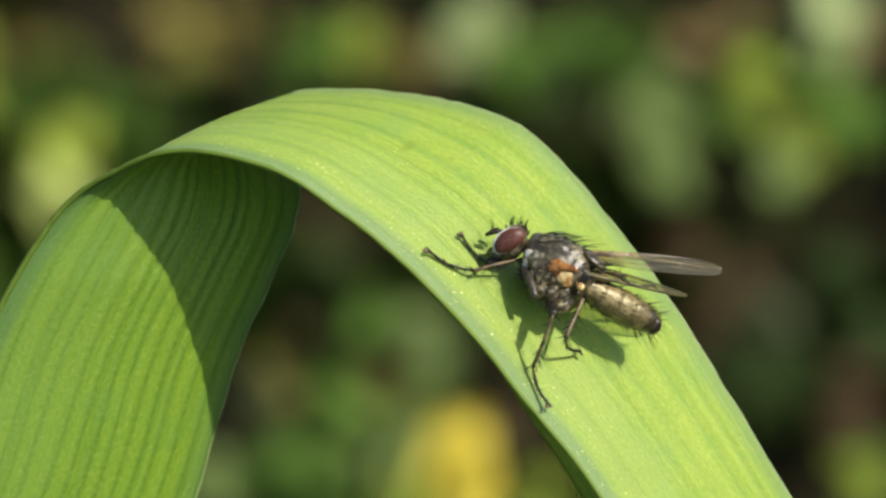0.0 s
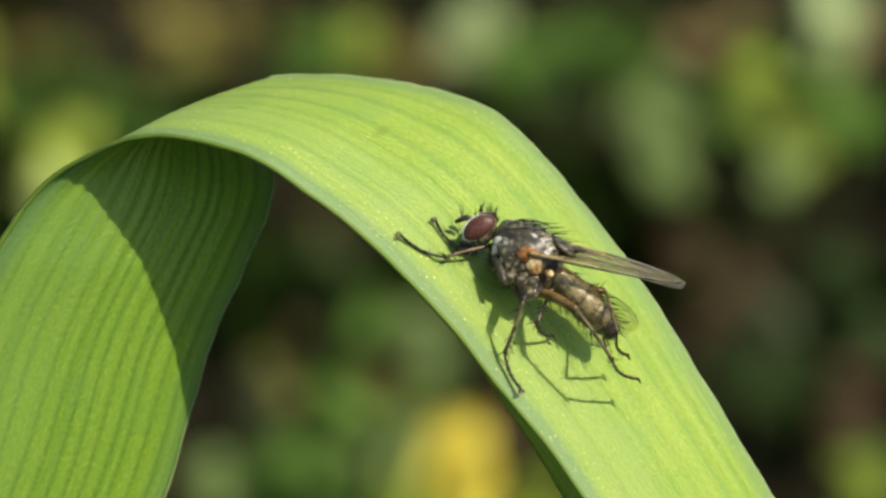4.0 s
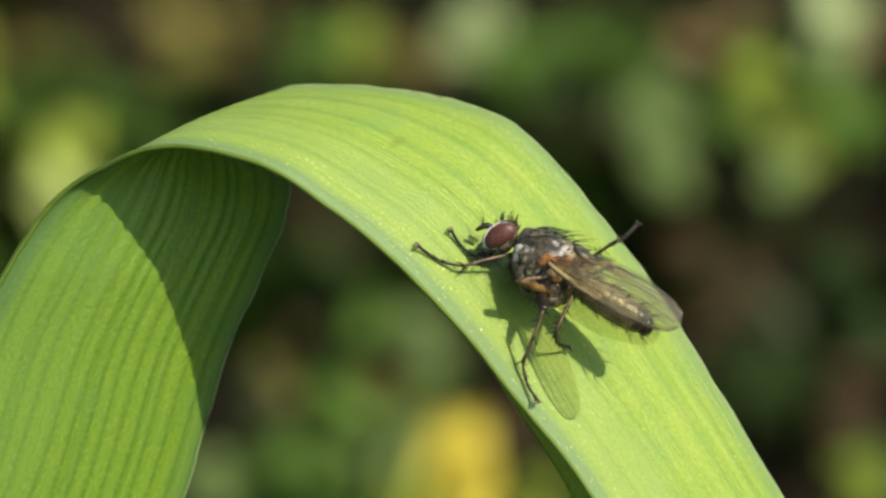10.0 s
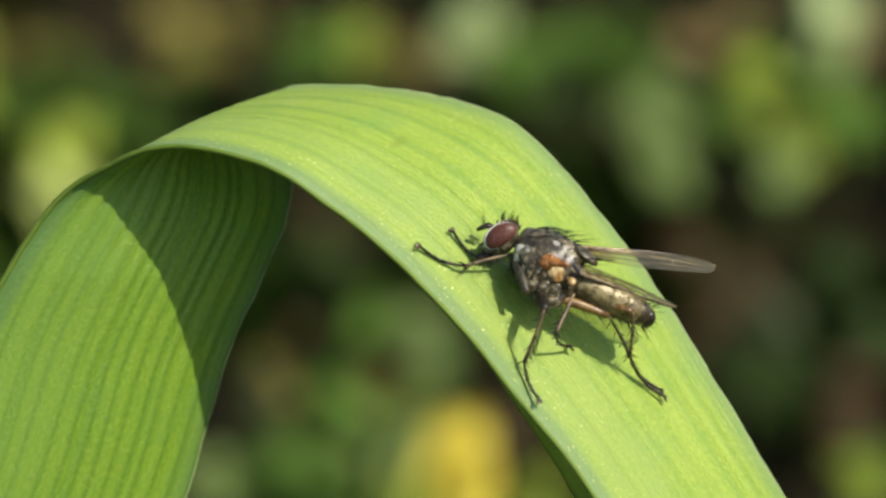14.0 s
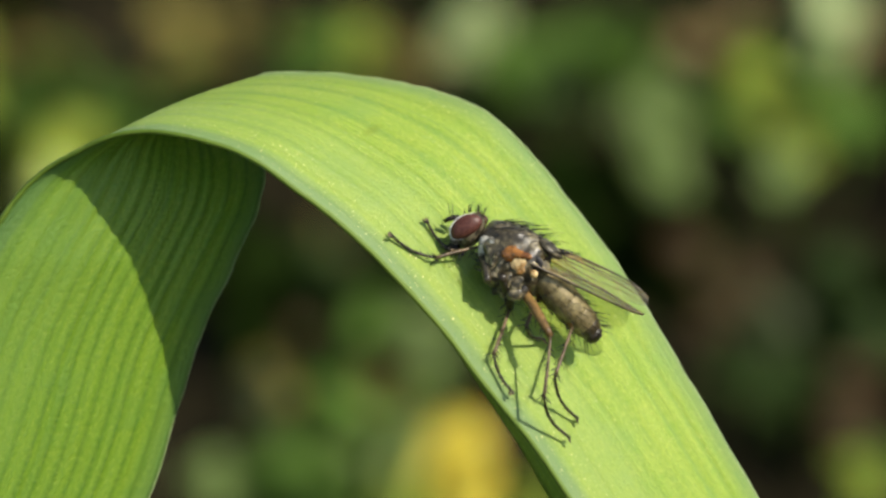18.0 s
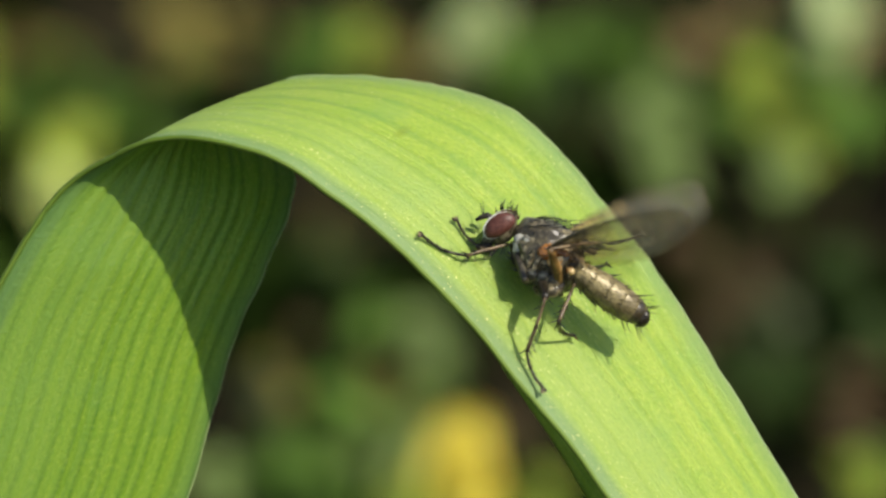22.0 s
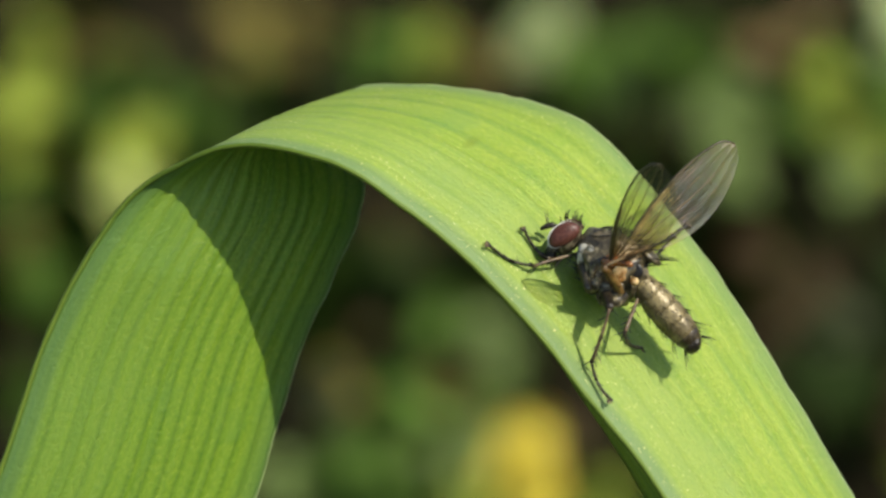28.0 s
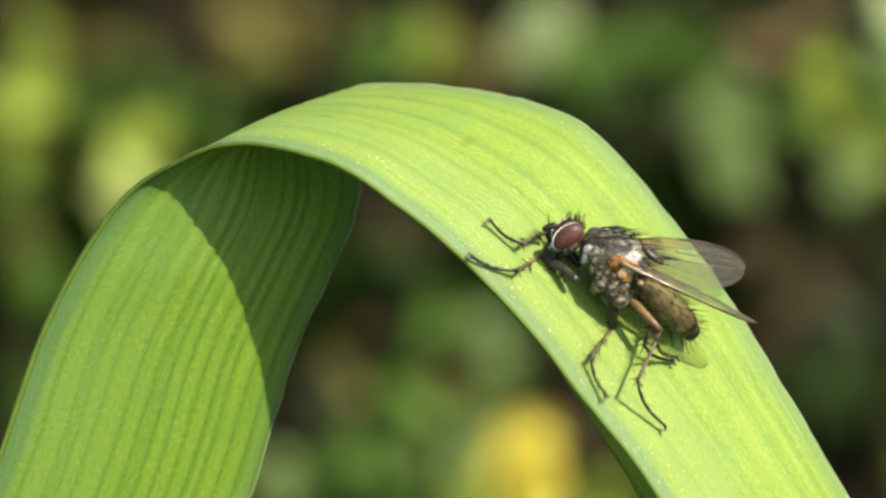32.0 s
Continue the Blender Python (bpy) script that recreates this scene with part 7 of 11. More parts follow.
    walk(legs["hind_near"][0], [(0, bone_end(HIPS["hind_near"], (-47, -81, 12), FEMUR["hind_near"])), (0.5, bone_end(HIPS["hind_near"], (-47, -81, 12), FEMUR["hind_near"])), (0.583, bone_end(HIPS["hind_near"], (-71, -62, 36), FEMUR["hind_near"])), (0.667, bone_end(HIPS["hind_near"], (-93, -32, 51), FEMUR["hind_near"])), (0.75, bone_end(HIPS["hind_near"], (-109, 4, 54), FEMUR["hind_near"])), (0.833, bone_end(HIPS["hind_near"], (-117, 41, 45), FEMUR["hind_near"])), (0.917, bone_end(HIPS["hind_near"], (-118, 75, 24), FEMUR["hind_near"])), (1, bone_end(HIPS["hind_near"], (-109, 101, -4), FEMUR["hind_near"])), (1.167, bone_end(HIPS["hind_near"], (-125, 92, -16), FEMUR["hind_near"])), (1.333, bone_end(HIPS["hind_near"], (-138, 80, -28), FEMUR["hind_near"])), (1.5, bone_end(HIPS["hind_near"], (-147, 66, -41), FEMUR["hind_near"])), (1.6, bone_end(HIPS["hind_near"], (-130, 87, -20), FEMUR["hind_near"])), (1.7, bone_end(HIPS["hind_near"], (-105, 101, -1), FEMUR["hind_near"])), (1.8, bone_end(HIPS["hind_near"], (-75, 107, 14), FEMUR["hind_near"])), (1.9, bone_end(HIPS["hind_near"], (-43, 103, 24), FEMUR["hind_near"])), (2, bone_end(HIPS["hind_near"], (-11, 90, 28), FEMUR["hind_near"])), (2.25, bone_end(HIPS["hind_near"], (-8, 98, 15), FEMUR["hind_near"])), (2.5, bone_end(HIPS["hind_near"], (-5, 104, 1), FEMUR["hind_near"])), (2.75, bone_end(HIPS["hind_near"], (-8, 98, 15), FEMUR["hind_near"])), (3, bone_end(HIPS["hind_near"], (-11, 90, 28), FEMUR["hind_near"])), (3.125, bone_end(HIPS["hind_near"], (-36, 101, 25), FEMUR["hind_near"])), (3.25, bone_end(HIPS["hind_near"], (-61, 107, 18), FEMUR["hind_near"])), (3.375, bone_end(HIPS["hind_near"], (-86, 107, 7), FEMUR["hind_near"])), (3.5, bone_end(HIPS["hind_near"], (-109, 101, -6), FEMUR["hind_near"])), (3.833, bone_end(HIPS["hind_near"], (-124, 93, -17), FEMUR["hind_near"])), (4.167, bone_end(HIPS["hind_near"], (-137, 82, -29), FEMUR["hind_near"])), (4.5, bone_end(HIPS["hind_near"], (-146, 68, -42), FEMUR["hind_near"])), (4.833, bone_end(HIPS["hind_near"], (-152, 52, -54), FEMUR["hind_near"])), (5.167, bone_end(HIPS["hind_near"], (-154, 36, -65), FEMUR["hind_near"])), (5.5, bone_end(HIPS["hind_near"], (-153, 18, -76), FEMUR["hind_near"])), (5.667, bone_end(HIPS["hind_near"], (-155, 39, -58), FEMUR["hind_near"])), (5.833, bone_end(HIPS["hind_near"], (-151, 58, -39), FEMUR["hind_near"])), (6, bone_end(HIPS["hind_near"], (-140, 75, -20), FEMUR["hind_near"])), (6.5, bone_end(HIPS["hind_near"], (-126, 90, -13), FEMUR["hind_near"])), (6.6, bone_end(HIPS["hind_near"], (-106, 100, 1), FEMUR["hind_near"])), (6.7, bone_end(HIPS["hind_near"], (-84, 105, 13), FEMUR["hind_near"])), (6.8, bone_end(HIPS["hind_near"], (-59, 105, 21), FEMUR["hind_near"])), (6.9, bone_end(HIPS["hind_near"], (-34, 100, 26), FEMUR["hind_near"])), (7, bone_end(HIPS["hind_near"], (-10, 90, 28), FEMUR["hind_near"])), (7.5, bone_end(HIPS["hind_near"], (-10, 90, 28), FEMUR["hind_near"])), (7.75, bone_end(HIPS["hind_near"], (8, 96, 2), FEMUR["hind_near"])), (8, bone_end(HIPS["hind_near"], (21, 94, -28), FEMUR["hind_near"])), (8.1, bone_end(HIPS["hind_near"], (38, 61, -0), FEMUR["hind_near"])), (8.2, bone_end(HIPS["hind_near"], (39, 19, 21), FEMUR["hind_near"])), (8.3, bone_end(HIPS["hind_near"], (22, -24, 30), FEMUR["hind_near"])), (8.4, bone_end(HIPS["hind_near"], (-8, -59, 27), FEMUR["hind_near"])), (8.5, bone_end(HIPS["hind_near"], (-47, -81, 12), FEMUR["hind_near"])), (9, bone_end(HIPS["hind_near"], (-47, -81, 12), FEMUR["hind_near"])), (9.1, bone_end(HIPS["hind_near"], (-8, -59, 27), FEMUR["hind_near"])), (9.2, bone_end(HIPS["hind_near"], (22, -24, 30), FEMUR["hind_near"])), (9.3, bone_end(HIPS["hind_near"], (39, 19, 21), FEMUR["hind_near"])), (9.4, bone_end(HIPS["hind_near"], (38, 61, -0), FEMUR["hind_near"])), (9.5, bone_end(HIPS["hind_near"], (21, 94, -28), FEMUR["hind_near"])), (10, bone_end(HIPS["hind_near"], (21, 94, -28), FEMUR["hind_near"])), (10.5, bone_end(HIPS["hind_near"], (21, 94, -28), FEMUR["hind_near"])), (11, bone_end(HIPS["hind_near"], (21, 94, -28), FEMUR["hind_near"])), (11.1, bone_end(HIPS["hind_near"], (38, 61, -0), FEMUR["hind_near"])), (11.2, bone_end(HIPS["hind_near"], (39, 19, 21), FEMUR["hind_near"])), (11.3, bone_end(HIPS["hind_near"], (22, -24, 30), FEMUR["hind_near"])), (11.4, bone_end(HIPS["hind_near"], (-8, -59, 27), FEMUR["hind_near"])), (11.5, bone_end(HIPS["hind_near"], (-47, -81, 12), FEMUR["hind_near"])), (11.571, bone_end(HIPS["hind_near"], (-67, -61, 38), FEMUR["hind_near"])), (11.643, bone_end(HIPS["hind_near"], (-86, -30, 54), FEMUR["hind_near"])), (11.714, bone_end(HIPS["hind_near"], (-100, 6, 59), FEMUR["hind_near"])), (11.786, bone_end(HIPS["hind_near"], (-108, 43, 51), FEMUR["hind_near"])), (11.857, bone_end(HIPS["hind_near"], (-109, 77, 31), FEMUR["hind_near"])), (11.929, bone_end(HIPS["hind_near"], (-102, 102, 3), FEMUR["hind_near"])), (12, bone_end(HIPS["hind_near"], (-89, 117, -31), FEMUR["hind_near"])), (12.167, bone_end(HIPS["hind_near"], (-116, 103, -44), FEMUR["hind_near"])), (12.333, bone_end(HIPS["hind_near"], (-137, 80, -56), FEMUR["hind_near"])), (12.5, bone_end(HIPS["hind_near"], (-150, 52, -66), FEMUR["hind_near"])), (12.75, bone_end(HIPS["hind_near"], (-154, 40, -59), FEMUR["hind_near"])), (13, bone_end(HIPS["hind_near"], (-156, 28, -52), FEMUR["hind_near"])), (13.5, bone_end(HIPS["hind_near"], (-162, 16, -46), FEMUR["hind_near"])), (13.75, bone_end(HIPS["hind_near"], (-152, 4, -36), FEMUR["hind_near"])), (14, bone_end(HIPS["hind_near"], (-140, -6, -27), FEMUR["hind_near"])), (14.25, bone_end(HIPS["hind_near"], (-150, 24, -20), FEMUR["hind_near"])), (14.5, bone_end(HIPS["hind_near"], (-149, 58, -13), FEMUR["hind_near"])), (16.5, bone_end(HIPS["hind_near"], (-164, 51, -20), FEMUR["hind_near"])), (16.667, bone_end(HIPS["hind_near"], (-166, 31, -25), FEMUR["hind_near"])), (16.833, bone_end(HIPS["hind_near"], (-165, 12, -30), FEMUR["hind_near"])), (17, bone_end(HIPS["hind_near"], (-161, -6, -35), FEMUR["hind_near"])), (17.25, bone_end(HIPS["hind_near"], (-168, 6, -32), FEMUR["hind_near"])), (17.5, bone_end(HIPS["hind_near"], (-173, 20, -29), FEMUR["hind_near"])), (17.667, bone_end(HIPS["hind_near"], (-164, 34, -47), FEMUR["hind_near"])), (17.833, bone_end(HIPS["hind_near"], (-152, 45, -63), FEMUR["hind_near"])), (18, bone_end(HIPS["hind_near"], (-136, 53, -75), FEMUR["hind_near"])), (18.5, bone_end(HIPS["hind_near"], (-132, 55, -77), FEMUR["hind_near"])), (18.625, bone_end(HIPS["hind_near"], (-134, 68, -60), FEMUR["hind_near"])), (18.75, bone_end(HIPS["hind_near"], (-132, 80, -40), FEMUR["hind_near"])), (18.875, bone_end(HIPS["hind_near"], (-125, 89, -20), FEMUR["hind_near"])), (19, bone_end(HIPS["hind_near"], (-115, 94, 1), FEMUR["hind_near"])), (19.25, bone_end(HIPS["hind_near"], (-100, 110, -19), FEMUR["hind_near"])), (19.5, bone_end(HIPS["hind_near"], (-82, 119, -41), FEMUR["hind_near"])), (19.75, bone_end(HIPS["hind_near"], (-117, 101, -32), FEMUR["hind_near"])), (20, bone_end(HIPS["hind_near"], (-143, 72, -23), FEMUR["hind_near"])), (20.25, bone_end(HIPS["hind_near"], (-127, 90, -19), FEMUR["hind_near"])), (20.5, bone_end(HIPS["hind_near"], (-108, 105, -15), FEMUR["hind_near"])), (20.625, bone_end(HIPS["hind_near"], (-76, 118, -15), FEMUR["hind_near"])), (20.75, bone_end(HIPS["hind_near"], (-41, 121, -17), FEMUR["hind_near"])), (20.875, bone_end(HIPS["hind_near"], (-8, 112, -22), FEMUR["hind_near"])), (21, bone_end(HIPS["hind_near"], (21, 94, -28), FEMUR["hind_near"])), (21.5, bone_end(HIPS["hind_near"], (21, 94, -28), FEMUR["hind_near"])), (21.75, bone_end(HIPS["hind_near"], (8, 96, 2), FEMUR["hind_near"])), (22, bone_end(HIPS["hind_near"], (-11, 90, 28), FEMUR["hind_near"])), (22.125, bone_end(HIPS["hind_near"], (-41, 101, 24), FEMUR["hind_near"])), (22.25, bone_end(HIPS["hind_near"], (-71, 104, 14), FEMUR["hind_near"])), (22.375, bone_end(HIPS["hind_near"], (-99, 99, 0), FEMUR["hind_near"])), (22.5, bone_end(HIPS["hind_near"], (-122, 87, -17), FEMUR["hind_near"])), (22.75, bone_end(HIPS["hind_near"], (-130, 94, -18), FEMUR["hind_near"])), (23, bone_end(HIPS["hind_near"], (-139, 101, -19), FEMUR["hind_near"])), (23.25, bone_end(HIPS["hind_near"], (-127, 108, -28), FEMUR["hind_near"])), (23.5, bone_end(HIPS["hind_near"], (-115, 113, -37), FEMUR["hind_near"])), (23.6, bone_end(HIPS["hind_near"], (-146, 84, -25), FEMUR["hind_near"])), (23.7, bone_end(HIPS["hind_near"], (-164, 46, -15), FEMUR["hind_near"])), (23.8, bone_end(HIPS["hind_near"], (-167, 2, -8), FEMUR["hind_near"])), (23.9, bone_end(HIPS["hind_near"], (-154, -41, -5), FEMUR["hind_near"])), (24, bone_end(HIPS["hind_near"], (-126, -77, -7), FEMUR["hind_near"])), (24.167, bone_end(HIPS["hind_near"], (-142, -47, 2), FEMUR["hind_near"])), (24.333, bone_end(HIPS["hind_near"], (-149, -15, 7), FEMUR["hind_near"])), (24.5, bone_end(HIPS["hind_near"], (-147, 17, 8), FEMUR["hind_near"])), (24.667, bone_end(HIPS["hind_near"], (-151, 34, -9), FEMUR["hind_near"])), (24.833, bone_end(HIPS["hind_near"], (-150, 50, -27), FEMUR["hind_near"])), (25, bone_end(HIPS["hind_near"], (-144, 64, -45), FEMUR["hind_near"])), (25.1, bone_end(HIPS["hind_near"], (-155, 28, -24), FEMUR["hind_near"])), (25.2, bone_end(HIPS["hind_near"], (-149, -11, -4), FEMUR["hind_near"])), (25.3, bone_end(HIPS["hind_near"], (-126, -45, 9), FEMUR["hind_near"])), (25.4, bone_end(HIPS["hind_near"], (-90, -70, 15), FEMUR["hind_near"])), (25.5, bone_end(HIPS["hind_near"], (-47, -81, 12), FEMUR["hind_near"])), (25.682, bone_end(HIPS["hind_near"], (-39, -71, 26), FEMUR["hind_near"])), (25.864, bone_end(HIPS["hind_near"], (-32, -59, 38), FEMUR["hind_near"])), (26.045, bone_end(HIPS["hind_near"], (-25, -45, 48), FEMUR["hind_near"])), (26.227, bone_end(HIPS["hind_near"], (-20, -29, 55), FEMUR["hind_near"])), (26.409, bone_end(HIPS["hind_near"], (-15, -12, 60), FEMUR["hind_near"])), (26.591, bone_end(HIPS["hind_near"], (-11, 6, 62), FEMUR["hind_near"])), (26.773, bone_end(HIPS["hind_near"], (-8, 25, 60), FEMUR["hind_near"])), (26.955, bone_end(HIPS["hind_near"], (-7, 43, 56), FEMUR["hind_near"])), (27.136, bone_end(HIPS["hind_near"], (-7, 60, 49), FEMUR["hind_near"])), (27.318, bone_end(HIPS["hind_near"], (-8, 76, 40), FEMUR["hind_near"])), (27.5, bone_end(HIPS["hind_near"], (-11, 90, 28), FEMUR["hind_near"])), (28, bone_end(HIPS["hind_near"], (-1, 98, 9), FEMUR["hind_near"])), (28.5, bone_end(HIPS["hind_near"], (-11, 90, 28), FEMUR["hind_near"])), (28.571, bone_end(HIPS["hind_near"], (-11, 62, 60), FEMUR["hind_near"])), (28.643, bone_end(HIPS["hind_near"], (-17, 23, 81), FEMUR["hind_near"])), (28.714, bone_end(HIPS["hind_near"], (-30, -23, 88), FEMUR["hind_near"])), (28.786, bone_end(HIPS["hind_near"], (-47, -69, 75), FEMUR["hind_near"])), (28.857, bone_end(HIPS["hind_near"], (-68, -109, 44), FEMUR["hind_near"])), (28.929, bone_end(HIPS["hind_near"], (-88, -135, -3), FEMUR["hind_near"])), (29, bone_end(HIPS["hind_near"], (-106, -141, -60), FEMUR["hind_near"])), (29.1, bone_end(HIPS["hind_near"], (-150, -94, -55), FEMUR["hind_near"])), (29.2, bone_end(HIPS["hind_near"], (-169, -40, -49), FEMUR["hind_near"])), (29.3, bone_end(HIPS["hind_near"], (-163, 10, -42), FEMUR["hind_near"])), (29.4, bone_end(HIPS["hind_near"], (-139, 46, -36), FEMUR["hind_near"])), (29.5, bone_end(HIPS["hind_near"], (-107, 65, -33), FEMUR["hind_near"])), (29.75, bone_end(HIPS["hind_near"], (-129, 75, -52), FEMUR["hind_near"])), (30, bone_end(HIPS["hind_near"], (-148, 78, -79), FEMUR["hind_near"])), (30.167, bone_end(HIPS["hind_near"], (-164, 55, -66), FEMUR["hind_near"])), (30.333, bone_end(HIPS["hind_near"], (-173, 30, -51), FEMUR["hind_near"])), (30.5, bone_end(HIPS["hind_near"], (-174, 4, -35), FEMUR["hind_near"])), (30.75, bone_end(HIPS["hind_near"], (-174, 46, -39), FEMUR["hind_near"])), (31, bone_end(HIPS["hind_near"], (-159, 87, -44), FEMUR["hind_near"])), (31.15, bone_end(HIPS["hind_near"], (-167, 69, -29), FEMUR["hind_near"])), (31.3, bone_end(HIPS["hind_near"], (-170, 50, -14), FEMUR["hind_near"])), (31.44, bone_end(HIPS["hind_near"], (-163, 50, -26), FEMUR["hind_near"])), (31.58, bone_end(HIPS["hind_near"], (-156, 50, -36), FEMUR["hind_near"])), (31.72, bone_end(HIPS["hind_near"], (-147, 48, -45), FEMUR["hind_near"])), (31.86, bone_end(HIPS["hind_near"], (-138, 47, -52), FEMUR["hind_near"])), (32, bone_end(HIPS["hind_near"], (-129, 45, -58), FEMUR["hind_near"]))])
